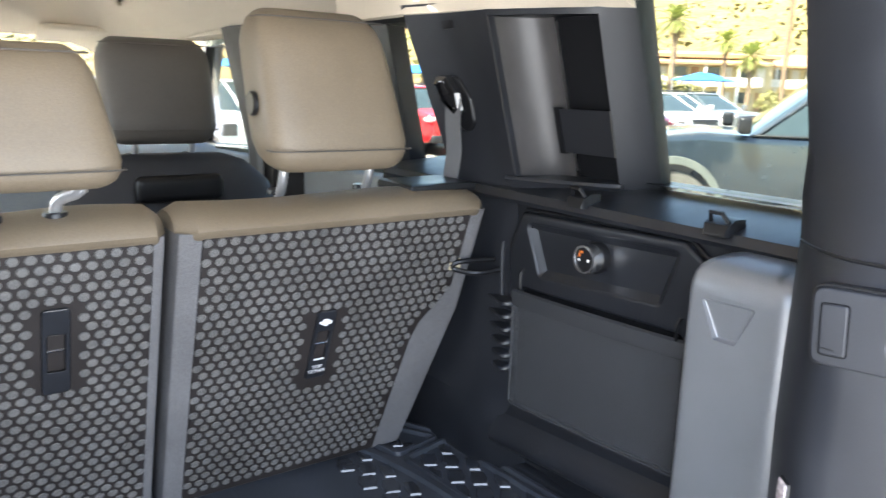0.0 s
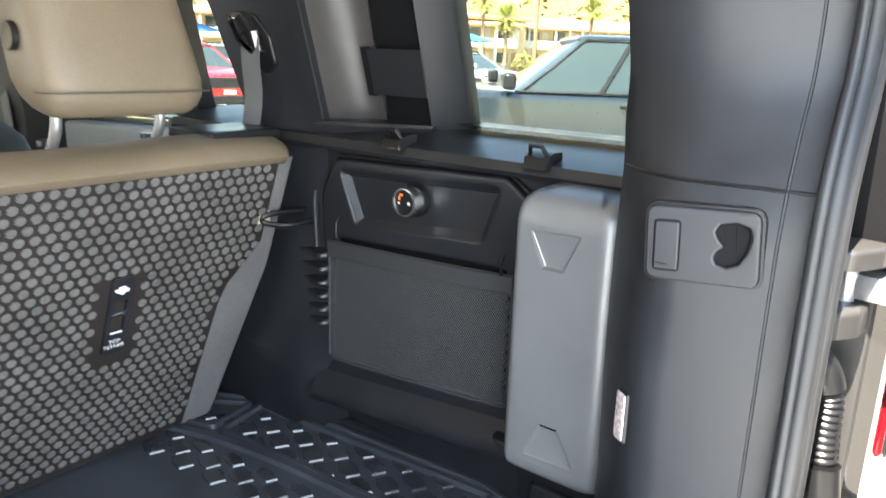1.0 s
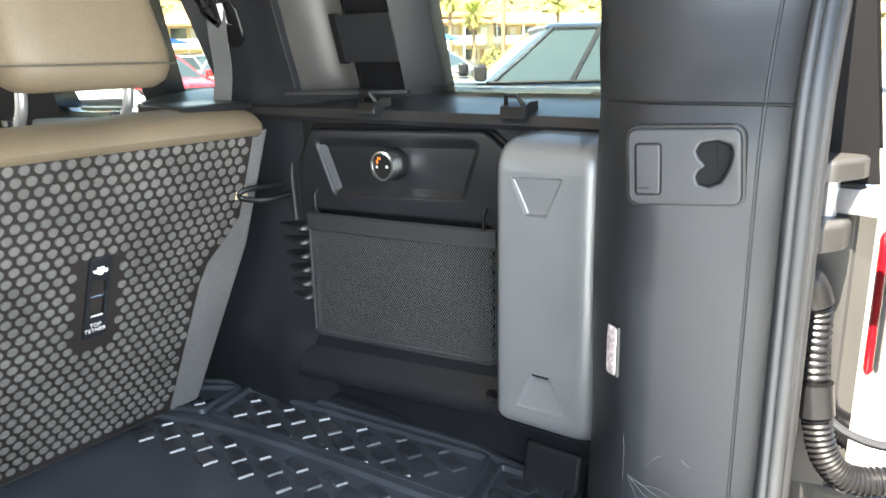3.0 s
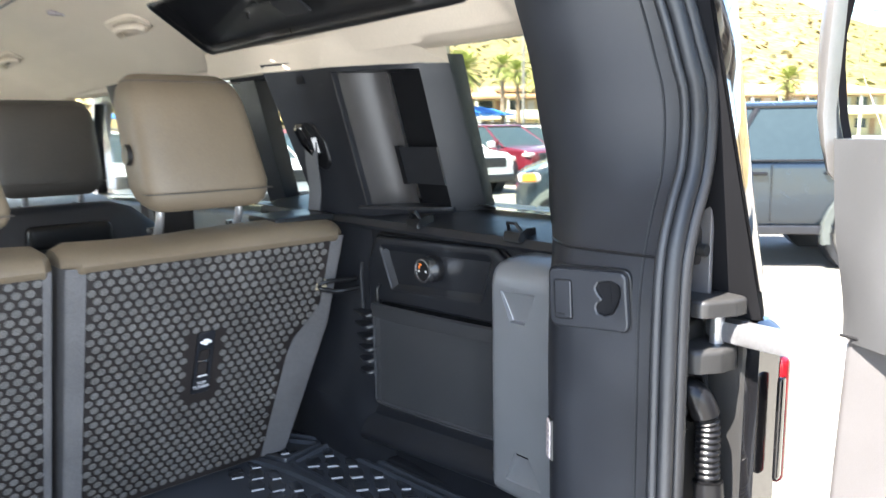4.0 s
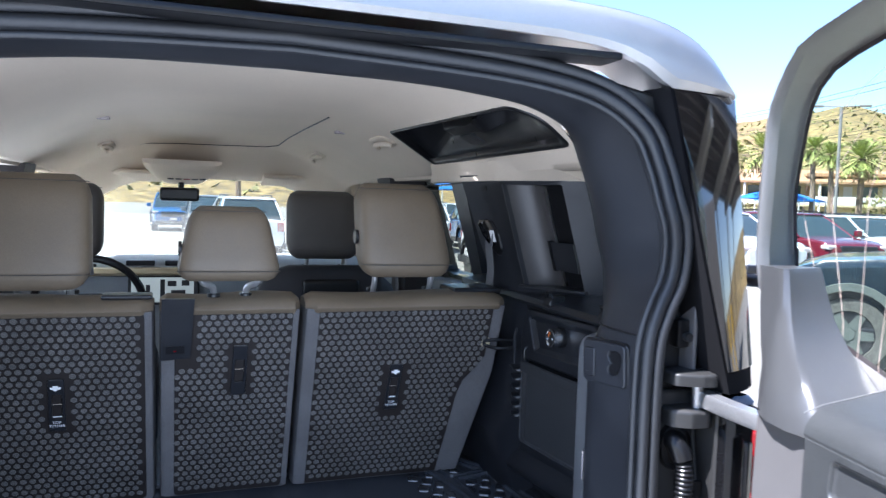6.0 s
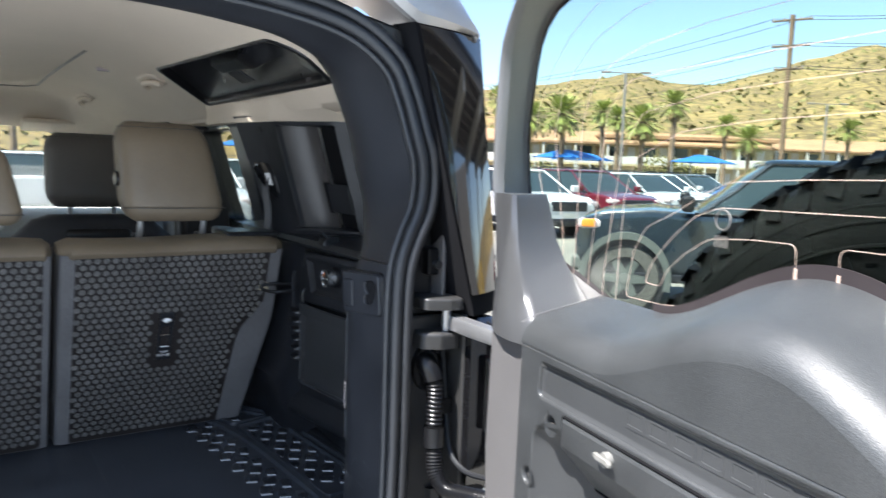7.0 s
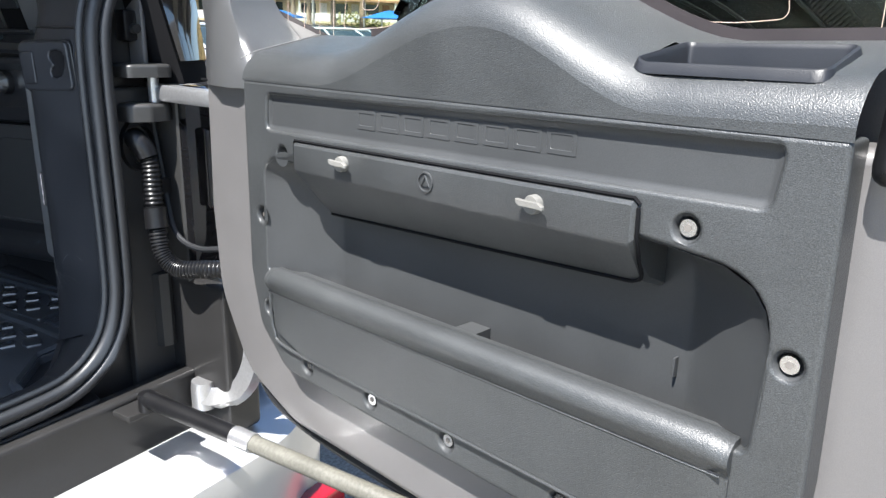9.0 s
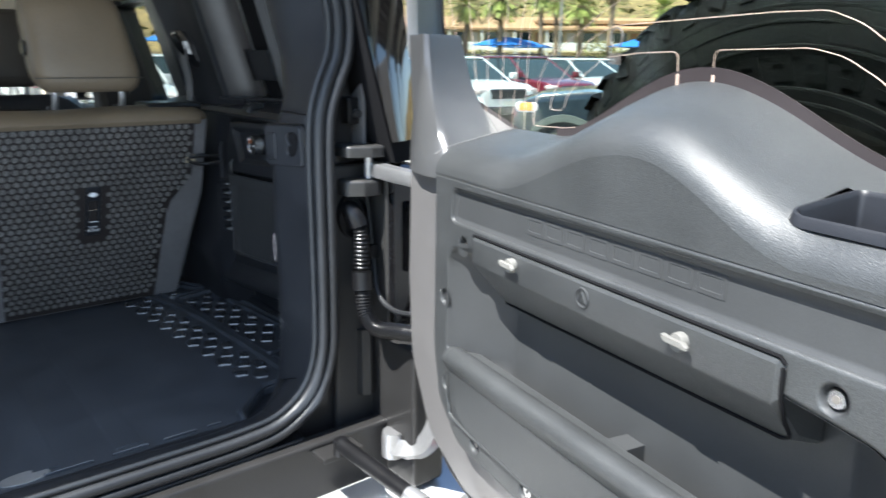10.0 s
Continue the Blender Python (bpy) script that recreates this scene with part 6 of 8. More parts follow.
for k, (w, dz) in enumerate(((0.010, 0.014), (0.013, 0.010), (0.010, 0.006))):
    box(bm, (0.118 - w / 2, 0.1160, 1.560 + dz - 0.001), (0.118 + w / 2, 0.1168, 1.560 + dz + 0.001))
bm2 = bmesh.new()
tube([Vector((0.118 + 0.010 * math.cos(a), 0.1165, 1.594 + 0.010 * math.sin(a))) for a in [2 * math.pi * k / 20 for k in range(21)]], 0.0009, bm2, 5)
gate_part("glass_stamp", bm2, "steel", "grey printed glass mark")
for k in range(5):
    gate_part("stamp_line", boxed((0.1085 + 0.004 * k, 0.1160, 1.566), (0.110 + 0.004 * k, 0.1168, 1.578), 0, 1), "steel")
bm.free()

# inner trim
trim_out = rounded([(-0.075, 1.4315), (-0.078, 1.20), (-0.062, 1.13), (-0.01, 1.083), (0.54, 1.078), (0.585, 1.085), (0.588, 1.20), (0.582, 1.4315)], [0.004, 0.06, 0.04, 0.04, 0.02, 0.01, 0.05, 0.004], 5)
band = rounded([(-0.030, 1.378), (0.540, 1.384), (0.545, 1.425), (-0.026, 1.417)], 0.008)
recess = rounded([(-0.040, 1.205), (0.548, 1.213), (0.553, 1.338), (0.452, 1.348), (0.0, 1.352), (-0.036, 1.335)], [0.01, 0.01, 0.075, 0.01, 0.03, 0.02], 8)
screws = [(0.0, 1.352), (-0.0475, 1.274), (-0.040, 1.157), (0.036, 1.103), (0.150, 1.102), (0.265, 1.101), (0.40, 1.100), (0.487, 1.361), (0.566, 1.285)]
wells = [[(u + 0.0095 * math.cos(2 * math.pi * k / 16), z + 0.0095 * math.sin(2 * math.pi * k / 16)) for k in range(16)] for u, z in screws]
gate_part("trim_panel", slab([trim_out, band, recess] + wells, dp(0.0), 0.03, 0.004, 3), "door_plastic", "dark grey grained trim panel")
gate_part("band_recess", loft([[Vector((a, y, b)) for a, b in inset(band, i)] for y, i in ((0.003, -0.001), (0.0055, 0.003), (0.006, 0.006))], cap0=False), "door_smooth")
# embossed mark: eight plain block shapes in a row
for k in range(8):
    u0 = 0.127 + k * 0.0335
    z0 = 1.3935 + 0.0045 * k / 8
    outer_l = rounded([(u0, z0), (u0 + 0.0285, z0), (u0 + 0.0285, z0 + 0.020), (u0, z0 + 0.020)], 0.002, 2)
    inner_l = [(u0 + 0.01425 + (a - u0 - 0.01425) * 0.72, z0 + 0.010 + (b - z0 - 0.010) * 0.58) for a, b in outer_l]
    gate_part("embossed_block", slab([outer_l, inner_l], dp(0.0054), 0.002, 0.0004, 1), "door_smooth")
# pocket recess: slanting ends, a back wall and a foot
back_l = rounded([(0.040, 1.125), (0.472, 1.128), (0.476, 1.20), (0.472, 1.325), (0.44, 1.345), (0.06, 1.342), (0.042, 1.32)], [0.01, 0.01, 0.04, 0.05, 0.03, 0.03, 0.02], 6)
mid = (0.25, 1.27)
mouth, floor_ = resample([(a, b - 0.035 if b < 1.235 else b) for a, b in recess], 120, mid), resample(back_l, 120, mid)
gate_part("pocket_well", loft([[Vector((a + (c - a) * f, y, b + (e - b) * f)) for (a, b), (c, e) in zip(mouth, floor_)] for f, y in ((-0.012, 0.0012), (0.02, 0.004), (0.10, 0.010), (0.5, 0.032), (0.85, 0.050), (0.95, 0.0545), (1.03, 0.0565))], cap0=False), "door_smooth", angle=50)
gate_part("pocket_notch", boxed((0.465, 0.050, 1.225), (0.467, 0.058, 1.242), 0.0005, 1), "door_smooth")
# flap of the tray, with two turn knobs and a round emblem
flap = gate_part("tray_flap", loft([[Vector((u, y, z)) for y, z in sec] for u, sec in
                                    ((0.026, [(0.004, 1.368), (0.000, 1.366), (-0.001, 1.360), (-0.001, 1.343), (0.002, 1.337), (0.048, 1.286), (0.054, 1.30), (0.052, 1.36)]),
                                     (0.029, [(0.003, 1.371), (-0.002, 1.369), (-0.0035, 1.366), (-0.0035, 1.341), (-0.002, 1.337), (0.046, 1.283), (0.054, 1.297), (0.052, 1.362)]),
                                     (0.446, [(0.003, 1.374), (-0.002, 1.374), (-0.0035, 1.371), (-0.0035, 1.343), (-0.002, 1.339), (0.022, 1.308), (0.054, 1.297), (0.052, 1.365)]),
                                     (0.449, [(0.004, 1.371), (0.000, 1.371), (-0.001, 1.367), (-0.001, 1.346), (0.002, 1.341), (0.026, 1.312), (0.054, 1.30), (0.052, 1.363)]))]), "door_plastic", "hinged tray flap", angle=22)
# near-black tubes draw the shadow in the gap round the flap
gate_part("flap_gap_shade", tube([Vector((0.026, -0.0003, 1.343)), Vector((0.0258, -0.0006, 1.366)), Vector((0.028, -0.0010, 1.3715)), Vector((0.20, -0.0010, 1.3735)), Vector((0.447, -0.0010, 1.3762)), Vector((0.4512, -0.0006, 1.372))], 0.0015, n=6), "shade_black", parent=flap)
gate_part("flap_gap_shade", tube(spline([Vector((0.030, 0.046, 1.282)), Vector((0.20, 0.036, 1.292)), Vector((0.40, 0.025, 1.3035)), Vector((0.444, 0.020, 1.309)), Vector((0.4505, 0.006, 1.330)), Vector((0.4515, -0.002, 1.350)), Vector((0.4515, -0.003, 1.370))], 60), 0.0016, n=6), "shade_black", parent=flap)
for u in (0.1165, 0.361):
    gate_part("turn_knob", disc(bmesh.new(), (u, -0.0025, 1.3575), (0, -1, 0), 0.0080, 0.008, 20), "knob_grey", "grey turn knob", flap)
    bm = loft([[Vector((u + du, -0.009 - dy, 1.3585 + dz)) for du, dz in ((-w, -0.0012), (-w * 0.7, -0.0022), (w * 0.7, -0.0022), (w, -0.0012), (w, 0.0012), (w * 0.7, 0.0022), (-w * 0.7, 0.0022), (-w, 0.0012))] for w, dy in ((0.0125, 0.0), (0.0138, 0.0015), (0.0138, 0.0035), (0.0125, 0.0050))])
    for v in bm.verts:
        if abs(v.co.x - u) > 0.01:
            v.co.z -= 0.0015 * (1 if v.co.x > u else -1)
    gate_part("knob_wing", bm, "knob_grey", parent=flap)
bm = bmesh.new()
tube([Vector((0.236 + 0.009 * math.cos(a), -0.0042, 1.3565 + 0.009 * math.sin(a))) for a in [2 * math.pi * k / 20 for k in range(21)]], 0.0012, bm, 5)
tube([Vector((0.236, -0.0042, 1.3625)), Vector((0.2305, -0.0042, 1.3525)), Vector((0.2415, -0.0042, 1.3525)), Vector((0.236, -0.0042, 1.3625))], 0.0009, bm, 5)
gate_part("triangle_emblem", bm, "door_smooth", parent=flap)
# lower pocket front with a rolled lip
rows = []
for u in [-0.036, -0.034, -0.03] + span(-0.02, 0.525, 12) + [0.534, 0.538, 0.540]:
    e = 0.0 if -0.03 < u < 0.534 else 1.0
    low = 1.112 + 0.05 * max(0.0, (0.0 - u) / 0.036) ** 2
    rise = 0.010 * (u + 0.036) / 0.58
    q = 0.004 * e
    roll = [(0.003 - 0.0155 * math.sin(g) + q, 1.1985 + 0.0145 * math.cos(g) + rise - q) for g in [radians(-55 + 16 * k) for k in range(11)]]
    rows.append([Vector((u, y, z)) for y, z in [(0.024, 1.200 + rise)] + roll + [(-0.0072 + q, 1.1845 + rise), (-0.0058 + q, 1.1825 + rise), (-0.0045 + q, low + 0.006), (0.002, low), (0.024, low)]])
gate_part("pocket_front", loft(rows), "door_plastic", "pocket front with a rolled lip")
gate_part("lip_groove", tube([Vector((-0.03, -0.0062, 1.1836)), Vector((0.535, -0.0062, 1.1936))], 0.0008, n=5), "black_smooth")
gate_part("lip_bead", tube([Vector((-0.032, -0.0058, 1.1818)), Vector((0.535, -0.0058, 1.1918))], 0.0010, n=6), "door_plastic")
gate_part("pocket_seam", tube(spline([Vector((-0.0345, -0.0010, 1.178)), Vector((-0.0340, -0.0016, 1.152)), Vector((-0.0270, -0.0026, 1.130)), Vector((-0.0080, -0.0034, 1.1175)), Vector((0.10, -0.0036, 1.1155)), Vector((0.32, -0.0036, 1.1155)), Vector((0.535, -0.0036, 1.1155))], 60), 0.0020, n=8), "door_plastic")
gate_part("pocket_latch", loft([[Vector((u, y, z)) for u, y in ((0.243, 0.02), (0.270, 0.02), (0.270, 0.056), (0.245, 0.056))] for z in (1.15, 1.203, 1.207)]), "door_smooth")
for u, z in screws:
    sc_ = gate_part("screw_cup", loft([[Vector((u + r * math.cos(2 * math.pi * k / 16), y, z + r * math.sin(2 * math.pi * k / 16))) for k in range(16)] for r, y in ((0.0105, 0.001), (0.0090, 0.003), (0.0086, 0.010))], cap0=False), "door_smooth")
    gate_part("screw_head", disc(bmesh.new(), (u, 0.0095, z), (0, -1, 0), 0.0072, 0.006, 16, 0.35), "chrome", "bright metal screw", sc_)
    gate_part("screw_socket", disc(bmesh.new(), (u, 0.0033, z), (0, -1, 0), 0.0030, 0.0004, 6, 0.1), "steel", parent=sc_)


# shelf on top of the trim: a hump over the spare wheel's hub, and an open tray
def hump(u, y):
    c = 0.283 - 0.040 * max(0.0, y) / 0.13
    wl, wr = 0.215, 0.168 + 0.050 * max(0.0, y) / 0.117
    d = (u - c) / (wl if u < c else wr)
    d = max(-1.0, min(1.0, d))
    g = 0.5 + 0.5 * math.cos(math.pi * d)
    return g ** 0.85


SHELF = [(0.0, -0.013), (0.0012, -0.007), (0.004, -0.001), (0.009, 0.006), (0.016, 0.012), (0.0245, 0.0172), (0.045, 0.0215), (0.062, 0.0255), (0.075, 0.0282), (0.092, 0.0318), (0.117, 0.0365)]


def shelf(u, k):
    y, dz = SHELF[k]
    g = hump(u, y)
    return Vector((u, y, 1.446 + dz + 0.006 * max(0.0, (u - 0.3) / 0.28) + (0.060 + 0.010 * min(1, y / 0.117)) * g))


us_ = [-0.075, -0.0745, -0.072] + span(-0.065, 0.415, 44) + span(0.426, 0.555, 8) + [0.565, 0.575, 0.580, 0.582]
gate_part("trim_shelf", grid(lambda u, k: shelf(u, k), us_, list(range(len(SHELF))), skip=lambda u, k: 0.426 < u < 0.555 and 4.4 < k < 8), "door_plastic", "grained top shelf with a hump", angle=50)
gate_part("glass_border", loft([[Vector((u, y, shelf(u, 10).z + dz)) for y, dz in ((0.1176, -0.004), (0.1160, -0.004), (0.1160, 0.0085 + 0.004 * hump(u, 0.117)), (0.1176, 0.0085 + 0.004 * hump(u, 0.117)))] for u in span(0.02, 0.585, 50)]), "frit")
# the front of the hump between panel and shelf
gate_part("hump_front", grid(lambda u, f: Vector((u, 0.0, 1.4305 + f * (shelf(u, 0).z - 1.4305))), us_, [0.0, 0.25, 0.5, 0.75, 1.0]), "door_plastic")
cup = rounded([(0.424, 0.0150), (0.558, 0.0150), (0.558, 0.076), (0.436, 0.076)], 0.010, 5)


def cup_place(a, b, d):
    return Vector((a, b, shelf(a, 5).z + (b - 0.026) * 0.26 + 0.0030 - d))


gate_part("shelf_tray", loft([[cup_place(a, b, d) for a, b in inset(cup, i)] for d, i in ((0.006, -0.002), (0.0, 0.0), (-0.001, 0.002), (0.002, 0.005), (0.026, 0.007), (0.028, 0.010))], cap0=False), "pillar_plastic", "open dark grey tray")
gate_part("end_cap", slab([rounded([(0.589, 1.405), (0.83, 1.405), (0.83, 1.478), (0.592, 1.472)], 0.012)], dp(0.004), 0.11, 0.010), "black_smooth", "black end trim")
gate_part("door_edge_line", tube([Vector((-0.216, 0.024, 1.424)), Vector((-0.078, 0.024, 1.419))], 0.0015, n=5), "black_smooth")
gate_part("shelf_gap", tube([Vector((-0.0755, 0.0, 1.455)), Vector((-0.0755, 0.02, 1.4635)), Vector((-0.0755, 0.115, 1.4835))], 0.0008, n=5), "frame_silver")
gate_part("door_bottom_seal", tube(spline([Vector((-0.215, 0.05, 1.30)), Vector((-0.205, 0.05, 1.12)), Vector((-0.14, 0.05, 1.01)), Vector((-0.03, 0.05, 0.974)), Vector((0.3, 0.05, 0.972)), Vector((0.8, 0.05, 0.972))], 40), 0.010, n=8), "rubber")

# spare wheel on the outside of the door
spare = thing("spare_wheel", "black off-road spare tyre on the rear door", "spare wheel", (0.78, -0.68, 0.9))
TC = Vector((0.285, 0.30, 1.285))
prof = [(0.235, -0.095), (0.30, -0.118), (0.335, -0.120), (0.362, -0.112), (0.376, -0.098), (0.382, -0.07), (0.384, 0.0), (0.382, 0.07), (0.376, 0.098), (0.362, 0.112), (0.30, 0.118), (0.235, 0.095)]
loops = []
for k in range(72):
    a = 2 * math.pi * k / 72
    loops.append([TC + Vector((r * math.cos(a), y, r * math.sin(a))) for r, y in prof])
loops.append(loops[0])
part("tyre", loft(loops, cap0=False, cap1=False), "tyre", spare, xf=DOOR)
lug = bmesh.new()
for row, (y0, y1) in enumerate(((-0.118, -0.062), (-0.052, -0.004), (0.006, 0.054), (0.064, 0.118))):
    for k in range(58):
        a0 = 2 * math.pi * (k + 0.5 * (row % 2) + 0.12 * math.sin(k * 2.4)) / 58
        w = 0.035 + 0.005 * math.sin(k * 1.7 + row)
        ring_pts = []
        for r in (0.374, 0.390):
            s = 1.0 if r < 0.38 else 0.86
            loop = []
            for (da, yy) in ((-w, y0), (w * 0.4, y0), (w, (y0 + y1) / 2), (w * 0.5, y1), (-w * 0.9, y1), (-w * 0.5, (y0 + y1) / 2)):
                yc = (y0 + y1) / 2
                a = a0 + da * s
                rr = r - (0.012 if abs(yy) > 0.11 and r > 0.38 else 0)
                loop.append(TC + Vector((rr * math.cos(a), yc + (yy - yc) * s, rr * math.sin(a))))
            ring_pts.append(loop)
        loft(ring_pts, bm=lug, cap0=False)
tagged(part("tread_lugs", lug, "tyre", spare, xf=DOOR, angle=25), kind="stuff")
# side lugs and moulded blocks on the wall that faces the glass
wall_l = bmesh.new()
for k in range(58):
    a0 = 2 * math.pi * k / 58
    lp = []
    for y, s in ((-0.108, 1.0), (-0.1195, 0.85)):
        lp.append([TC + Vector((r * math.cos(a0 + da * s), y + (0.012 if r > 0.365 else 0), r * math.sin(a0 + da * s))) for r, da in ((0.346, -0.022), (0.346 + 0.010 * (k % 2), 0.038), (0.374, 0.026), (0.374, -0.038))])
    loft(lp, bm=wall_l, cap0=False)
tagged(part("shoulder_lugs", wall_l, "tyre", spare, xf=DOOR, angle=25), kind="stuff")
for r in (0.250, 0.262, 0.300, 0.322, 0.336):
    pts = [TC + Vector((r * math.cos(a), -0.119, r * math.sin(a))) for a in [2 * math.pi * k / 90 for k in range(91)]]
    part("wall_bead", tube(pts, 0.0018, n=5), "tyre", spare, xf=DOOR)
ribs = bmesh.new()
for k in range(540):
    a0 = 2 * math.pi * k / 540
    if (k // 42) % 3 == 0:
        continue
    loft([[TC + Vector((r * math.cos(a0 + da), y, r * math.sin(a0 + da))) for r, da in ((0.304, -0.0032), (0.333, -0.0032), (0.333, 0.0032), (0.304, 0.0032))] for y in (-0.1180, -0.1200)], bm=ribs, cap0=False)
tagged(part("wall_serration", ribs, "tyre", spare, xf=DOOR, angle=25), kind="stuff")
for k in range(11):
    a0 = radians(62 + 7.2 * k)
    bar = [(0.268, 0.0), (0.292, 0.0), (0.292, 0.075), (0.284, 0.075), (0.284, 0.03), (0.276, 0.03), (0.276, 0.075), (0.268, 0.075)]
    part("raised_mark", loft([[TC + Vector((r * math.cos(a0 + da), y - 0.095 - 0.354 * (r - 0.235), r * math.sin(a0 + da))) for r, da in bar] for y in (0.002, -0.0012)]), "tyre", spare, xf=DOOR, angle=25)
loops = [[TC + Vector((r * math.cos(2 * math.pi * k / 40), y, r * math.sin(2 * math.pi * k / 40))) for k in range(40)] for r, y in ((0.238, -0.09), (0.225, -0.07), (0.215, 0.0), (0.20, 0.06), (0.06, 0.075))]
part("rim", loft(loops, cap0=False), "steel", spare, xf=DOOR)
part("carrier", disc(bmesh.new(), TC + Vector((0, -0.14, 0)), (0, 1, 0), 0.11, 0.2, 24), "black_smooth", spare, xf=DOOR)

# ---------------------------------------------------------------- hinges, hose and stay
hinge = thing("upper_hinge", "dark hinge bracket with a pale cast arm", "hinge", (0.57, -0.05, 1.38), "door hinges")
part("hinge_top_bracket", slab([rounded([(0.546, 0.034), (0.546, -0.016), (0.582, -0.034), (0.606, -0.038), (0.620, 0.034)], [0.004, 0.014, 0.016, 0.014, 0.004], 5)], lambda a, b, d: Vector((a, b, 1.438 - d)), 0.018, 0.005, 3), "hinge_grey", hinge)
part("hinge_low_bracket", slab([rounded([(0.546, 0.034), (0.546, -0.010), (0.572, -0.026), (0.606, -0.030), (0.617, 0.034)], [0.004, 0.014, 0.016, 0.014, 0.004], 5)], lambda a, b, d: Vector((a, b, 1.384 - d)), 0.026, 0.007, 3), "hinge_grey", hinge)
part("hinge_pin", disc(bmesh.new(), (0.592, -0.008, 1.383), (0, 0, 1), 0.008, 0.04, 14), "alloy", hinge)
pts = spline([Vector((0.612, 0.004, 1.398)), Vector((0.601, -0.014, 1.398)), Vector((0.597, -0.040, 1.398)), Vector((0.600, -0.080, 1.396)), Vector((0.606, -0.16, 1.394))], 16)
part("hinge_arm", sweep(pts, [(-0.010, -0.011), (0.010, -0.011), (0.012, -0.006), (0.012, 0.006), (0.010, 0.011), (-0.010, 0.011)], up=(0, 0, 1)), "alloy", hinge, "pale cast hinge arm")
hinge2 = thing("lower_hinge", "pale cast lower hinge arm", "hinge", (0.61, -0.06, 0.92), "door hinges")
part("hinge_pin", disc(bmesh.new(), (0.602, -0.055, 0.905), (0, 0, 1), 0.020, 0.045, 18), "alloy", hinge2)
pts = spline([Vector((0.602, -0.055, 0.925)), Vector((0.606, -0.085, 0.925)), Vector((0.622, -0.115, 0.94)), Vector((0.63, -0.14, 0.985)), Vector((0.628, -0.16, 1.06))], 18)
part("hinge_arm", sweep(pts, [(-0.012, -0.014), (0.012, -0.014), (0.012, 0.014), (-0.012, 0.014)], up=(0, 1, 0.2)), "alloy", hinge2)
hose = thing("cable_hose", "black corrugated cable hose from body to door", "hose", (0.56, -0.05, 1.15))
line = spline([Vector((0.562, 0.026, 1.332)), Vector((0.563, 0.000, 1.330)), Vector((0.571, -0.012, 1.300)), Vector((0.570, -0.015, 1.25)), Vector((0.567, -0.022, 1.20)), Vector((0.565, -0.034, 1.163)), Vector((0.572, -0.055, 1.144)), Vector((0.588, -0.090, 1.145)), Vector((0.604, -0.140, 1.150))], 360)
loops = []
for i, p in enumerate(line):
    t = (line[min(i + 1, 359)] - line[max(i - 1, 0)]).normalized()
    s = t.cross(Vector((0.3, 1, 0.1))).normalized()
    w = s.cross(t)
    if i < 82:
        r = 0.0155
    elif 149 <= i < 178:
        r = 0.0165
    else:
        r = (0.0136, 0.0136, 0.0128, 0.0119, 0.0119, 0.0128)[i % 6]
    loops.append([p + s * r * math.cos(2 * math.pi * k / 20) + w * r * math.sin(2 * math.pi * k / 20) for k in range(20)])
part("hose_elbow", loft(loops[:86]), "black_smooth", hose)
part("hose_bellows", loft(loops[84:151]), "black_smooth", hose, angle=35)
part("hose_collar", loft(loops[147:180]), "black_smooth", hose)
part("hose_bellows", loft(loops[178:]), "black_smooth", hose, angle=35)
part("side_cable", tube(spline([Vector((0.598, 0.012, 1.36)), Vector((0.600, 0.004, 1.30)), Vector((0.598, -0.008, 1.24)), Vector((0.594, -0.028, 1.19)), Vector((0.598, -0.070, 1.172)), Vector((0.612, -0.125, 1.178))], 40), 0.0045, n=8), "rubber", hose)
part("cable_clip", boxed((0.590, -0.010, 1.246), (0.608, 0.014, 1.272), 0.004), "black_smooth", hose)
part("hose_socket", loft([[Vector((0.574 + r * math.cos(2 * math.pi * k / 18), y, 1.322 + 1.25 * r * math.sin(2 * math.pi * k / 18))) for k in range(18)] for r, y in ((0.032, 0.018), (0.030, 0.008), (0.023, 0.007), (0.021, 0.020))], cap0=False), "black_smooth", hose)
stay = thing("door_stay", "door stay rod with a black and a grey section", "door stay", (0.49, -0.09, 0.96))
part("stay_ball", disc(bmesh.new(), (0.487, -0.075, 0.955), (0, 0, 1), 0.013, 0.026, 14), "black_smooth", stay)
part("stay_bracket", boxed((0.455, -0.075, 0.945), (0.53, -0.035, 0.955), 0.003), "dark_paint", stay)
part("stay_tube", tube([Vector((0.487, -0.078, 0.972)), Vector((0.494, -0.25, 0.968))], 0.0125, n=14), "black_smooth", stay)
part("stay_collar", tube([Vector((0.494, -0.25, 0.968)), Vector((0.495, -0.285, 0.967))], 0.0135, n=14), "alloy", stay)
part("stay_rod", tube([Vector((0.495, -0.285, 0.967)), Vector((0.508, -0.66, 0.958))], 0.0115, n=14), "beige_rod", stay)

# ---------------------------------------------------------------- the car park and what stands round it
ground = part("ground", grid(lambda u, v: Vector((u, v, 0)), span(-900, 900, 19), span(-900, 900, 19)), "asphalt")
tagged(ground, "sunlit pale grey asphalt car park", "ground", kind="structure")
ROW_DIR, NOSE = Vector((0.955, 0.295, 0)), Vector((-0.14, -0.99, 0))
for k in range(-5, 7):
    p = Vector((13.1, 12.3, 0)) + ROW_DIR * (3.1 * k - 1.55)
    q = p - NOSE * 5.2
    side = ROW_DIR * 0.05
    bm = loft([[p - side + Vector((0, 0, z)), p + side + Vector((0, 0, z)), q + side + Vector((0, 0, z)), q - side + Vector((0, 0, z))] for z in (-0.01, 0.004)])
    tagged(part("bay_line", bm, "line_paint"), "white painted parking bay line", "bay line", kind="structure")


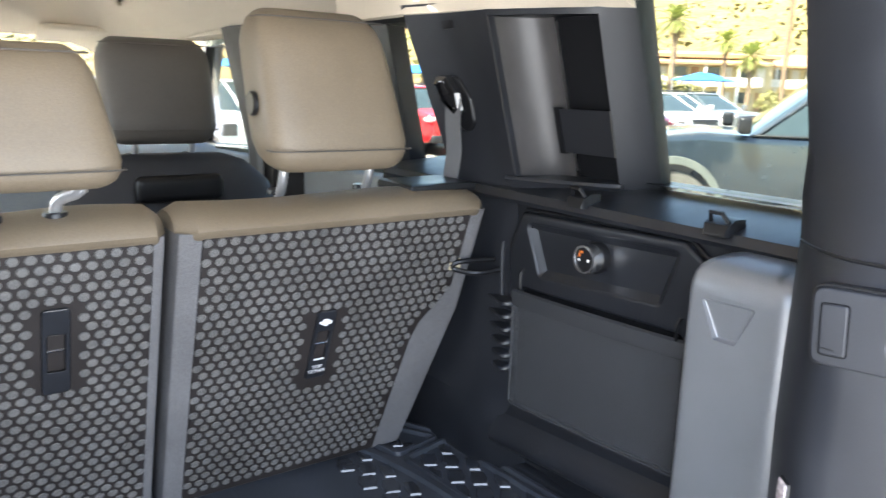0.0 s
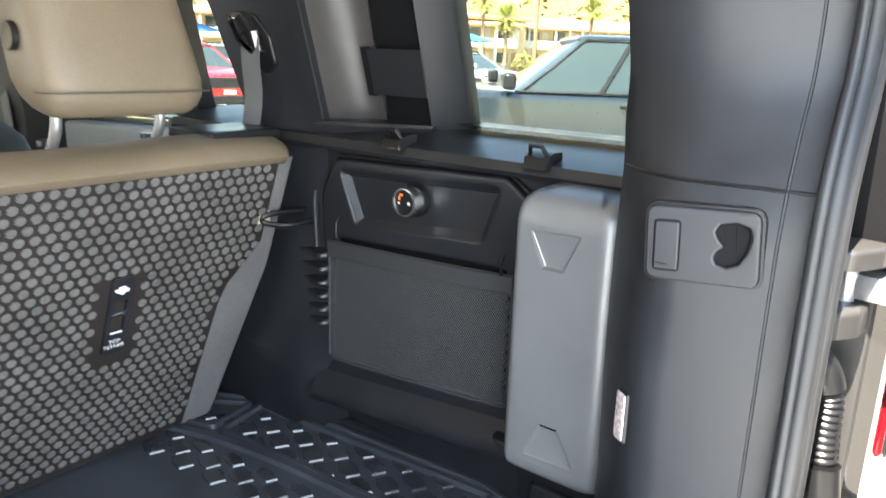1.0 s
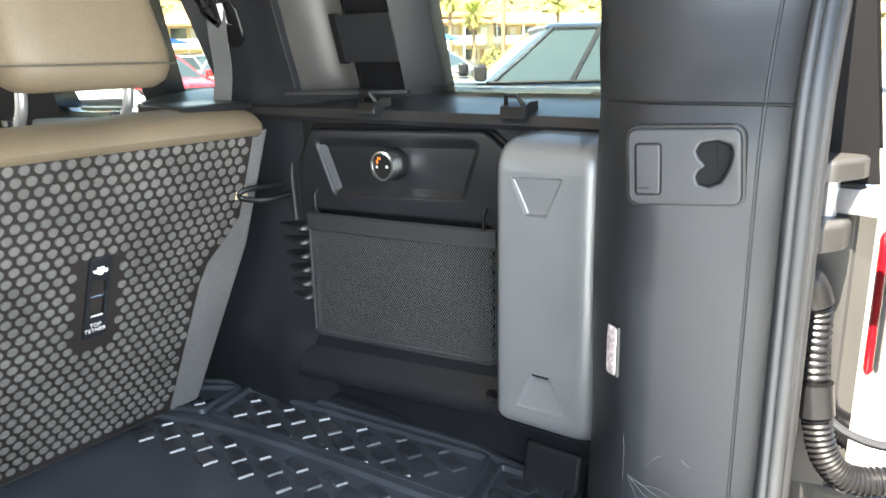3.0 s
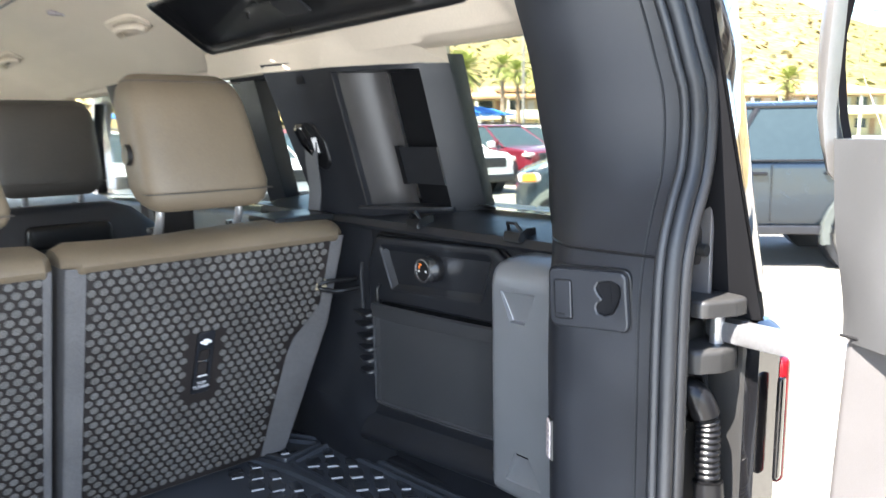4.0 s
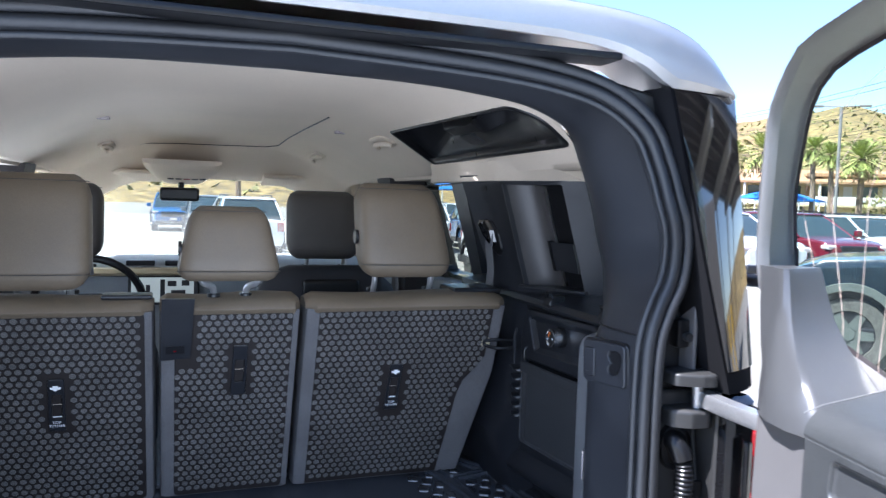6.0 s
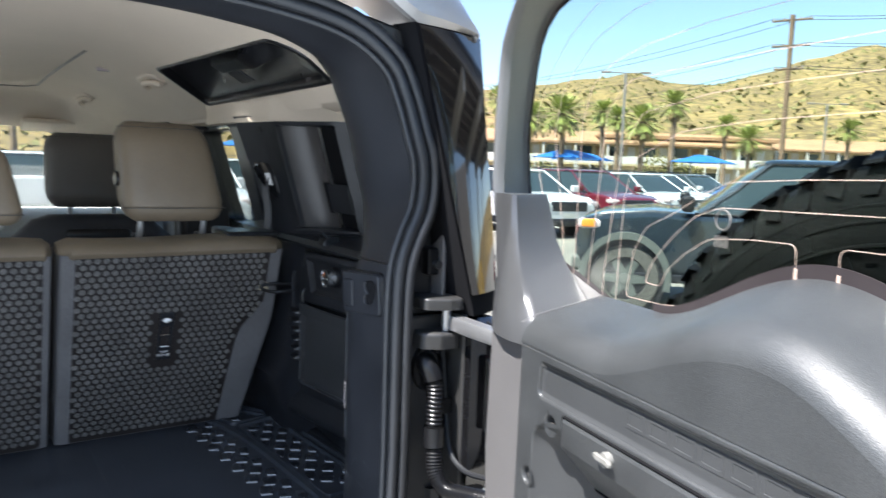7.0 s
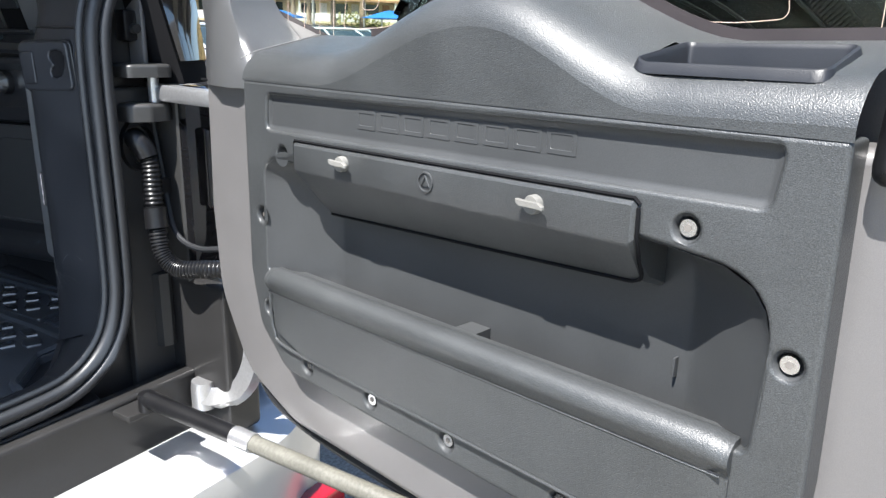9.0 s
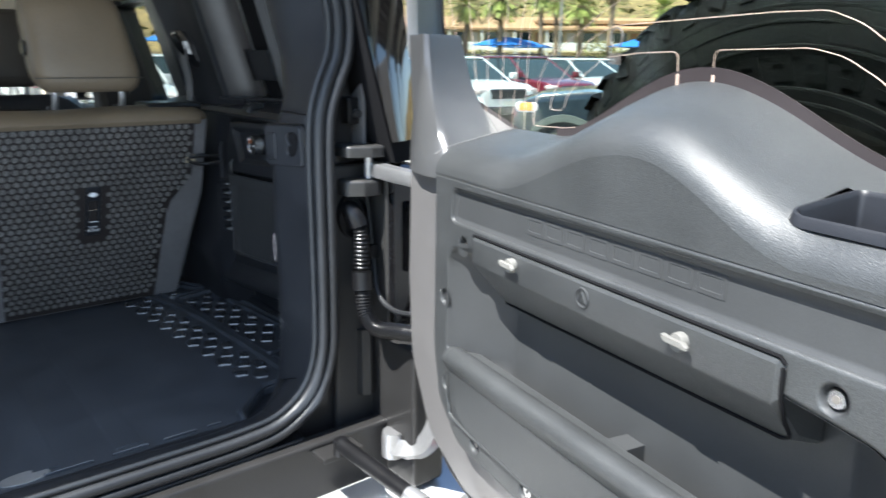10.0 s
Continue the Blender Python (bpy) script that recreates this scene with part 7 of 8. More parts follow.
def wheel(parent, x, y, r, w, side):
    tyre = part("wheel", loft([[Vector((x + rr * math.cos(2 * math.pi * k / 28), y + yy * side, r + rr * math.sin(2 * math.pi * k / 28))) for k in range(28)]
                               for rr, yy in ((r * 0.62, -w / 2), (r * 0.97, -w / 2), (r, -w * 0.35), (r, w * 0.35), (r * 0.97, w / 2), (r * 0.64, w / 2), (r * 0.62, w * 0.36))]), "dusty_tyre", parent)
    bm = bmesh.new()
    for k in range(6):
        a = 2 * math.pi * k / 6
        c, s = math.cos(a), math.sin(a)
        pts = [(0.05, -0.16), (0.58, -0.10), (0.60, 0.10), (0.05, 0.16)]
        loft([[Vector((x + r * (u * c - v * s), y + (w * 0.40 + d) * side, r + r * (u * s + v * c))) for u, v in pts] for d in (0.0, 0.02)], bm=bm)
    disc(bm, (x, y + w * 0.38 * side, r), (0, side, 0), r * 0.17, 0.03, 14)
    part("rim", bm, "alloy" if w < 0.26 else "flare_grey", tyre)


def car(name, label, paint, length=4.6, width=1.86, height=1.68, pickup=False, base=0.0):
    """A parked car round the origin, its nose towards +x."""
    c = thing(name, label, "pickup truck" if pickup else "car")
    L, W = length / 2, width / 2
    r = 0.405 if pickup else 0.36
    sill, belt = (0.44, 1.22) if pickup else (0.30, 1.09)
    hood = belt + (0.02 if pickup else -0.02)
    wx = (L - (0.62 if pickup else 0.95), -L + (0.75 if pickup else 1.05))
    stations = [(-L, 0.86, sill + 0.15, belt - 0.12), (-L + 0.06, 0.93, sill + 0.06, belt - 0.02), (-L + 0.4, 0.99, sill, belt), (-0.3, 1.0, sill, belt), (L * 0.42, 1.0, sill, belt),
                (L * 0.62, 0.99, sill, hood), (L - 0.35, 0.96, sill, hood - 0.05), (L - 0.08, 0.88, sill + 0.03, hood - 0.14), (L, 0.78, sill + 0.10, hood - 0.26)]
    loops = []
    for x, k, z0, z1 in stations:
        w = W * k
        loops.append([Vector((x, y, z)) for y, z in ((-w * 0.92, z0), (-w, z0 + 0.14), (-w, z0 + 0.42 * (z1 - z0)), (-w * 0.985, z1 - 0.10), (-w * 0.93, z1 - 0.015), (-w * 0.6, z1 + 0.015), (0, z1 + 0.03),
                                                   (w * 0.6, z1 + 0.015), (w * 0.93, z1 - 0.015), (w * 0.985, z1 - 0.10), (w, z0 + 0.42 * (z1 - z0)), (w, z0 + 0.14), (w * 0.92, z0))])
    part("body", loft(loops), paint, c)
    # cabin: dark glass with painted roof and posts
    if pickup:
        xs = [(L * 0.415, L * 0.09), (-L * 0.55, -L * 0.50)]
    else:
        xs = [(L * 0.52, L * 0.06), (-L + 0.10, -L + 0.52)]
    (f0, f1), (b0, b1) = xs
    top = height
    lower = [(f0, -W * 0.90), (f0, W * 0.90), (b0, W * 0.92), (b0, -W * 0.92)]
    upper = [(f1, -W * 0.72), (f1, W * 0.72), (b1, W * 0.74), (b1, -W * 0.74)]
    glass = []
    for f in (0.0, 0.25, 0.5, 0.75, 1.0):
        ring_ = [(a + (d - a) * f, (b + (e - b) * f) * (1 + 0.10 * f * (1 - f))) for (a, b), (d, e) in zip(lower, upper)]
        glass.append([Vector((x, y, belt - 0.02 + (top - 0.03 - belt) * f)) for x, y in rounded(ring_, 0.16, 4)])
    part("cabin_glass", loft(glass), "dark_glass", c, angle=50)
    part("roof", loft([[Vector((x * k2 + (1 - k2) * (f1 + b1) / 2, y * k2, z)) for x, y in rounded(upper, 0.12, 4)] for k2, z in ((1.03, top - 0.075), (1.05, top - 0.05), (1.0, top - 0.02), (0.85, top), (0.4, top + 0.01))]), paint, c)
    for s in (1, -1):
        for t in ([0.0, 0.44, 1.0] if pickup else [0.0, 0.36, 0.70, 1.0]):
            pull = 0.05 if t == 0.0 else (-0.05 if t == 1.0 else 0.0)
            lo = Vector((f0 + (b0 - f0) * t - pull, s * W * 0.895, belt - 0.03))
            hi = Vector((f1 + (b1 - f1) * t - pull, s * W * 0.715, top - 0.05))
            part("post", tube([lo, lo.lerp(hi, 0.5) + Vector((-0.02 if t == 0.0 else 0.0, s * 0.014, 0)), hi], 0.030 if t == 0.0 else 0.040, n=6), paint if t in (0.0, 1.0) else "black_smooth", c)
        part("window_trim", tube([Vector((f0, s * W * 0.955, belt - 0.01)), Vector((b0, s * W * 0.965, belt - 0.01))], 0.014, n=6), "black_smooth", c)
        mx = f0 + (0.08 if pickup else -0.16)
        part("mirror", boxed((mx - 0.07, s * W * 1.0 if s > 0 else -W * 1.0 - 0.20, belt + 0.01), (mx + 0.07, W * 1.0 + 0.20 if s > 0 else -W * 1.0, belt + 0.19), 0.04, 3), "black_smooth" if pickup else paint, c)
        part("sill_cladding", boxed((-L + 0.25, s * W - 0.05, sill - 0.05), (L - 0.25, s * W + (0.0 if pickup else 0.012), sill + (0.05 if pickup else 0.13)), 0.02), "black_plastic", c)
        for k, x in enumerate(wx):
            wheel(c, x, s * (W - 0.13), r, 0.28 if pickup else 0.22, s)
            arch = [Vector((x + (r + 0.10) * math.cos(a), s * (W + 0.012), r + (r + 0.12) * math.sin(a))) for a in [math.pi * q / 14 for q in range(-1, 16)]]
            part("wheel_arch", sweep(arch, [(-0.03, -0.05), (0.04, -0.05), (0.05, 0.05), (-0.03, 0.05)] if pickup else [(-0.05, -0.05), (0.03, -0.05), (0.03, 0.05), (-0.05, 0.05)], up=(0, 1, 0)), "flare_grey" if pickup else "black_plastic", c)
            part("arch_gap", disc(bmesh.new(), (x, s * (W - 0.30), r), (0, s, 0), r + 0.08, 0.285, 24, 0.02), "black_plastic", c)
        for x in ([-L * 0.15, -L * 0.50] if pickup else [L * 0.08, -L * 0.30]):
            part("door_handle", boxed((x - 0.11, s * W - 0.01, belt - 0.17), (x + 0.11, s * W + 0.03, belt - 0.13), 0.012), "black_smooth" if pickup else paint, c)
            part("door_gap", boxed((x - 0.16, s * (W - 0.004) - 0.004, sill + 0.1), (x - 0.152, s * (W - 0.004) + 0.008, belt - 0.05)), "black_smooth", c)
        part("headlamp", boxed((L - 0.42, s * W * 0.80 - 0.13, hood - 0.27), (L - 0.035, s * W * 0.80 + 0.13, hood - 0.15), 0.04, 3), "lens_white", c)
        part("tail_lamp", boxed((-L - 0.01, s * W * 0.82 - 0.10, belt - 0.34), (-L + 0.16, s * W * 0.82 + 0.10, belt - 0.08), 0.03, 2), "red_lens", c)
        if pickup:
            part("turn_lamp", boxed((L - 0.25, s * W * 0.93 - 0.05, hood - 0.25), (L - 0.08, s * W * 0.93 + 0.05, hood - 0.15), 0.02), "amber", c)
    part("grille", boxed((L - 0.12, -W * 0.58, hood - 0.42), (L + 0.012, W * 0.58, hood - 0.16), 0.05, 3), "black_plastic", c)
    part("front_bumper", boxed((L - 0.25, -W * 0.86, sill + 0.0), (L + 0.035, W * 0.86, sill + 0.20), 0.06, 3), "black_plastic" if not pickup else "flare_grey", c)
    part("number_plate", boxed((L + 0.02, -0.16, sill + 0.22), (L + 0.035, 0.16, sill + 0.32), 0.005), "white_wall", c)
    if pickup:
        part("bed_floor", boxed((-L + 0.08, -W * 0.82, belt - 0.06), (-L * 0.58, W * 0.82, belt + 0.02), 0.01), "black_plastic", c)
        for k in range(3):
            part("side_mark", boxed((L * 0.30 + 0.12 * k, -W - 0.006, belt - 0.34), (L * 0.30 + 0.09 + 0.12 * k, -W + 0.004, belt - 0.30), 0.002, 1), "alloy", c)
    else:
        for s in (1, -1):
            part("roof_rail", tube([Vector((f1 - 0.1, s * W * 0.66, top + 0.01)), Vector((f1 - 0.2, s * W * 0.67, top + 0.05)), Vector((b1 + 0.2, s * W * 0.67, top + 0.05)), Vector((b1 + 0.1, s * W * 0.66, top + 0.01))], 0.018, n=6), "black_smooth", c)
    return c


def park(ob, x, y, heading):
    """heading: the direction of the nose, degrees from +x."""
    ob.matrix_basis = pose(x, y, 0, 0, 0, heading)
    return ob


truck = car("pickup_truck", "black crew cab pickup truck with grey wheel arches", "car_black", 4.65, 1.95, 1.86, True)
AX = Vector((-0.63, 0.78, 0)).normalized()
fw = Vector((6.68, 5.08, 0)) + Vector((0.78, 0.63, 0)) * 0.85
centre = fw - AX * (4.65 / 2 - 0.62)
park(truck, centre.x, centre.y, math.degrees(math.atan2(AX.y, AX.x)))
nose_deg = math.degrees(math.atan2(NOSE.y, NOSE.x))
white = car("parked_suv", "white compact sport utility car in a parking bay", "car_white")
tagged(white, group="parked cars")
first = Vector((12.95, 14.55, 0))
park(white, first.x, first.y, nose_deg)
maroon = tagged(car("parked_suv", "dark red sport utility car in a parking bay", "car_maroon", 4.8, 1.9, 1.72), group="parked cars")
p = first + ROW_DIR * 3.65 + NOSE * 0.1
park(maroon, p.x, p.y, nose_deg)
red = tagged(car("parked_suv", "bright red sport utility car in a parking bay", "car_red", 4.5, 1.86, 1.66), group="parked cars")
p = Vector((10.96, 16.7, 0))
park(red, p.x, p.y, nose_deg)


def again(src, pos, deg, label=""):
    ob = copy_thing(src, pose(pos.x, pos.y, 0, 0, 0, deg))
    return tagged(ob, label, group="parked cars")


again(white, first + ROW_DIR * 6.9 + NOSE * 0.6, nose_deg)
again(white, first + ROW_DIR * 9.9 - NOSE * 0.3, nose_deg)
grey = tagged(car("parked_suv", "dark grey sport utility car in the car park", "car_grey", 4.7, 1.88, 1.70), group="parked cars")
p = first + ROW_DIR * 13.0
park(grey, p.x, p.y, nose_deg)
again(white, Vector((7.1, 14.2, 0)), nose_deg)
again(white, Vector((4.3, 15.1, 0)), nose_deg)
blue = tagged(car("parked_suv", "blue sport utility car in the car park", "car_blue", 4.8, 1.9, 1.78), group="parked cars")
park(blue, -0.55, 37.3, -88)
again(white, Vector((1.55, 21.8, 0)), 93)
again(grey, Vector((0.95, 28.5, 0)), -88)
again(grey, Vector((-4.6, 25.0, 0)), -80)
again(blue, Vector((-8.4, 20.0, 0)), -70)
again(white, Vector((4.9, 26.0, 0)), -88)
# rows further back
for k, src in enumerate((grey, white, blue, white, maroon, white, grey, white, red, white, grey, white, white, grey)):
    again(src, first - NOSE * 12.5 + ROW_DIR * (2.9 * k - 10.0), nose_deg + 180)
for k, src in enumerate((white, grey, white, white, blue, white, grey, white, white, red, white, white)):
    again(src, first - NOSE * 24.0 + ROW_DIR * (2.9 * k - 2.0), nose_deg)

# blue shade roofs
def canopy(x, y, deg, w=5.2, d=4.0):
    c = thing("shade_canopy", "blue cloth shade canopy on white posts", "canopy", group="blue canopies")
    ridge_z, eave_z = 3.4, 2.75
    part("canopy_cloth", loft([[Vector((a, b, z)) for a, b, z in ((-w / 2, -d / 2, eave_z + q), (w / 2, -d / 2, eave_z + q), (w / 2, d / 2, eave_z + q), (-w / 2, d / 2, eave_z + q))] for q in (0, 0.03)] + [[Vector((a, b, ridge_z)) for a, b in ((-w * 0.3, -0.05), (w * 0.3, -0.05), (w * 0.3, 0.05), (-w * 0.3, 0.05))]]), "blue_cloth", c)
    for a in (-1, 1):
        for b in (-1, 1):
            part("post", tube([Vector((a * w * 0.47, b * d * 0.47, 0)), Vector((a * w * 0.47, b * d * 0.47, eave_z))], 0.06, n=8), "white_wall", c)
    park(c, x, y, deg)
    return c


def polar(az, dist):
    return (-0.05 + dist * math.sin(radians(az)), -0.9 + dist * math.cos(radians(az)))


first_canopy = canopy(*polar(43.6, 62), 20)
for az, dist in ((44.6, 70), (53.3, 66), (33, 64), (20, 60)):
    x, y = polar(az, dist)
    copy_thing(first_canopy, pose(x, y, 0, 0, 0, 20))

# long two-storey building with a tiled roof
def motel(x, y, deg, w=56.0, label="cream two storey building with a red tiled roof"):
    b = thing("motel_building", label, "building")
    part("wall", boxed((-w / 2, 0, 0), (w / 2, 9, 5.0), 0.05, 1), "stucco", b)
    part("roof", loft([[Vector((a, c, z)) for a, c, z in ((-w / 2 - 1, -1.6, 4.7), (w / 2 + 1, -1.6, 4.7), (w / 2 + 1, 10.6, 4.7), (-w / 2 - 1, 10.6, 4.7))], [Vector((a, c, z)) for a, c, z in ((-w / 2 - 1, -1.6, 4.9), (w / 2 + 1, -1.6, 4.9), (w / 2 + 1, 10.6, 4.9), (-w / 2 - 1, 10.6, 4.9))],
                       [Vector((a, c, z)) for a, c, z in ((-w / 2 + 2, 4.2, 6.3), (w / 2 - 2, 4.2, 6.3), (w / 2 - 2, 4.8, 6.3), (-w / 2 + 2, 4.8, 6.3))]]), "terracotta", b)
    part("balcony", boxed((-w / 2, -1.5, 2.45), (w / 2, 0, 2.65), 0.03, 1), "stucco", b)
    part("balcony_rail", boxed((-w / 2, -1.5, 2.65), (w / 2, -1.42, 3.45), 0.02, 1), "white_wall", b)
    k = 0
    for a in np.arange(-w / 2 + 1.5, w / 2 - 1, 3.4):
        for z in (0.9, 3.4):
            part("window", boxed((a, -0.06, z), (a + 1.5, 0.05, z + 1.1), 0.02, 1), "dark_glass", b)
            part("door", boxed((a + 1.9, -0.05, z - 0.85), (a + 2.7, 0.05, z + 1.1), 0.02, 1), "white_wall" if k % 3 else "terracotta", b)
            k += 1
        part("column", boxed((a - 0.5, -1.5, 0), (a - 0.3, -1.3, 4.7), 0.02, 1), "white_wall", b)
    park(b, x, y, deg)


x, y = polar(45.5, 82)
motel(x, y, -38, 34)
x, y = polar(60.5, 92)
motel(x, y, -34, 46, "long cream building with a tiled roof and white balconies")
b2 = thing("plain_building", "plain cream low building behind the palms", "building")
part("wall", boxed((-9, 0, 0), (9, 8, 5.4), 0.05, 1), "stucco", b2)
part("roof", boxed((-9.6, -0.6, 5.4), (9.6, 8.6, 5.8), 0.05, 1), "terracotta", b2)
part("window", boxed((-1.2, -0.06, 2.6), (1.2, 0.05, 4.4), 0.03, 1), "dry_frond", b2)
x, y = polar(52.0, 84)
park(b2, x, y, -38)

# palms
def palm(height, crown_r, seed, label):
    rng = random.Random(seed)
    p = thing("palm_tree", label, "palm tree", group="palm trees")
    pts = spline([Vector((0, 0, 0)), Vector((0.1, 0.05, height * 0.4)), Vector((0.05, -0.05, height * 0.8)), Vector((0.0, 0.0, height))], 14)
    loops = []
    for i, q in enumerate(pts):
        f = i / 13
        r = 0.26 - 0.09 * f + 0.02 * (i % 2) + (0.16 * max(0, f - 0.82) / 0.18)
        loops.append([q + Vector((r * math.cos(a), r * math.sin(a), 0)) for a in [2 * math.pi * k / 9 for k in range(9)]])
    part("trunk", loft(loops), "trunk", p)
    for nm, mat_, count, lo, hi in (("crown", "frond", 78, -0.75, 1.35), ("dead_skirt", "dry_frond", 18, -1.35, -0.7)):
        bm = bmesh.new()
        for k in range(count):
            az = 2 * math.pi * k * 0.618 + rng.uniform(-0.2, 0.2)
            el = lo + (hi - lo) * ((k + 0.5) / count) + rng.uniform(-0.12, 0.12)
            length = crown_r * rng.uniform(0.75, 1.08) * (0.7 if mat_ == "dry_frond" else 1.0)
            d = Vector((math.cos(az) * math.cos(el), math.sin(az) * math.cos(el), math.sin(el)))
            side = d.cross(Vector((0, 0, 1))).normalized()
            spine = []
            for j in range(7):
                f = j / 6
                spine.append(Vector((0, 0, height)) + d * length * f + Vector((0, 0, -0.22 * length * f * f)))
            # fan of narrow leaflets off the outer half of the spine
            for j in range(2, 7):
                for s in (-1, 1):
                    w = 0.34 * length * (0.5 + 0.5 * (1 - abs(j - 4) / 3)) * rng.uniform(0.8, 1.15)
                    root = spine[j]
                    t = (spine[j] - spine[j - 1]).normalized()
                    tip = root + side * s * w * 0.75 + t * w * 0.75 + Vector((0, 0, -0.18 * w))
                    half = t * 0.055 * crown_r
                    a, b, cc = bm.verts.new(root - half), bm.verts.new(root + half), bm.verts.new(tip)
                    bm.faces.new((a, b, cc))
            for a, b in zip(spine, spine[1:]):
                q = side * 0.03
                bm.faces.new([bm.verts.new(v) for v in (a - q, a + q, b + q, b - q)])
        part(nm, bm, mat_, p)
    return p


palm_a = palm(6.2, 1.95, 3, "fan palm with a green crown and dry skirt")
palm_b = palm(7.6, 1.55, 8, "tall thin fan palm with a ragged crown")
x, y = polar(42.9, 60)
park(palm_a, x, y, 0)
x, y = polar(51.0, 66)
park(palm_b, x, y, 40)
for az, dist, src, sc in ((40.4, 62, palm_a, 0.95), (38.2, 60, palm_b, 0.95), (45.9, 70, palm_b, 0.95), (47.0, 66, palm_b, 0.85), (48.8, 63, palm_a, 0.95), (54.6, 80, palm_b, 0.9), (56.2, 70, palm_a, 0.80), (62.5, 74, palm_b, 0.8), (66, 72, palm_a, 0.85), (68.5, 72, palm_b, 0.8),
                          (33, 64, palm_a, 1.0), (28, 66, palm_b, 1.0), (14, 60, palm_a, 1.0), (4, 68, palm_b, 1.0)):
    x, y = polar(az, dist)
    o = copy_thing(src, pose(x, y, 0, 0, 0, az * 37))
    o.scale = (sc, sc, sc)

# shrubs in front of the building
def shrub(x, y, r, h, seed):
    rng = random.Random(seed)
    s = thing("shrub", "round grey green shrub by the building", "shrub", (x, y, 0), group="shrubs")
    bm = bmesh.new()
    for k in range(420):
        d = Vector((rng.gauss(0, 1), rng.gauss(0, 1), rng.gauss(0, 1))).normalized() * rng.uniform(0.55, 1.0)
        c = Vector((x + d.x * r, y + d.y * r, h * 0.55 + d.z * h * 0.5))
        e1, e2 = Vector((rng.gauss(0, 1), rng.gauss(0, 1), rng.gauss(0, 1))) * 0.16, Vector((rng.gauss(0, 1), rng.gauss(0, 1), rng.gauss(0, 1))) * 0.16
        bm.faces.new([bm.verts.new(v) for v in (c - e1, c + e2, c + e1)])
    part("crown", bm, "shrub", s)
    part("stem", tube([Vector((x, y, 0)), Vector((x, y, h * 0.5))], 0.09, n=6), "trunk", s)


for k, (az, dist, r, h) in enumerate(((50.3, 70, 2.4, 3.4), (52.0, 71, 1.8, 2.6), (45.0, 72, 1.6, 2.2), (58.0, 78, 1.6, 2.0), (41.6, 74, 2.0, 2.4))):
    x, y = polar(az, dist)
    shrub(x, y, r, h, k)

# light column, utility poles and wires
def light_column(az, dist, h):
    x, y = polar(az, dist)
    p = thing("street_lamp", "tall steel car park lamp with two heads", "street lamp", (x, y, 0), group="car park lamps")
    part("column", tube([Vector((x, y, 0)), Vector((x, y, h))], 0.10, n=10), "steel", p)
    for s in (-1, 1):
        part("arm", tube([Vector((x, y, h)), Vector((x + s * 0.8, y - s * 0.6, h + 0.05))], 0.04, n=6), "steel", p)
        part("head", boxed((-0.35, -0.18, -0.07), (0.35, 0.18, 0.07), 0.04, 2, Matrix.Translation((x + s * 1.1, y - s * 0.85, h + 0.05)) @ Euler((0, 0, radians(-38))).to_matrix().to_4x4()), "steel", p)


light_column(47.4, 55, 8.75)
light_column(61.0, 75, 8.4)


def utility_pole(az, dist, h):
    x, y = polar(az, dist)
    p = thing("utility_pole", "brown wooden utility pole with cross arms", "utility pole", (x, y, 0), group="utility poles")
    part("post", tube([Vector((x, y, 0)), Vector((x, y, h))], 0.19, n=10), "wood_pole", p)
    a = Vector((math.cos(radians(-az - 12)), math.sin(radians(-az - 12)), 0))
    for z, w in ((h - 0.4, 1.5), (h - 2.4, 1.4), (h - 4.2, 1.1)):
        part("cross_arm", tube([Vector((x, y, z)) - a * w, Vector((x, y, z)) + a * w], 0.09, n=6), "wood_pole", p)
        for q in (-0.9, -0.4, 0.4, 0.9):
            part("insulator", disc(bmesh.new(), Vector((x, y, z + 0.06)) + a * w * q, (0, 0, 1), 0.06, 0.18, 8), "steel", p)
    return [Vector((x, y, z)) + a * w * q for z, w in ((h - 0.2, 1.5), (h - 2.2, 1.4), (h - 4.0, 1.1)) for q in (-0.9, 0.9)]


tops = utility_pole(58.4, 66, 14.6)
far = utility_pole(33.0, 120, 14.6)
near = utility_pole(97.0, 60, 14.6)
cables = thing("overhead_wires", "black overhead wires between the poles", "wires", (40, 40, 10))
for a, b, c in zip(far, tops, near):
    for p, q in ((a, b), (b, c)):
        pts = [p.lerp(q, f) + Vector((0, 0, -1.6 * 4 * f * (1 - f))) for f in span(0, 1, 17)]
        part("wire", tube(pts, 0.022, n=4), "wire", cables)

# workshop and a steel framed shade roof beside the car park, which the glossy corner panes mirror
shop = thing("workshop", "grey workshop with a louvred wall and flat roof", "building", (25, -16.5, 0))
shop_m = Matrix.Translation((25.0, -16.5, 0)) @ Matrix.Rotation(radians(-122), 4, "Z")
part("wall", boxed((-5.5, -9, 0), (5.5, 0, 5.6), 0.05, 1, shop_m), "louvre", shop)
for k in range(13):
    part("louvre_slat", boxed((0.4, -0.02, 1.35 + 0.29 * k), (5.2, 0.18, 1.50 + 0.29 * k), 0.02, 1, shop_m), "white_wall", shop)
    part("louvre_slat", boxed((-5.2, -0.02, 1.35 + 0.29 * k), (-0.4, 0.18, 1.50 + 0.29 * k), 0.02, 1, shop_m), "white_wall", shop)
roof_t = thing("shade_roof", "dark steel framed shade roof on columns", "shade roof", (18.5, -3.5, 0))
tilt_r = Matrix.Translation((18.5, -4.0, 0)) @ Matrix.Rotation(radians(23.5), 4, "Z")
part("roof_deck", boxed((-13, -3.0, 5.75), (13, 3.0, 5.9), 0.02, 1, tilt_r), "dark_paint", roof_t)
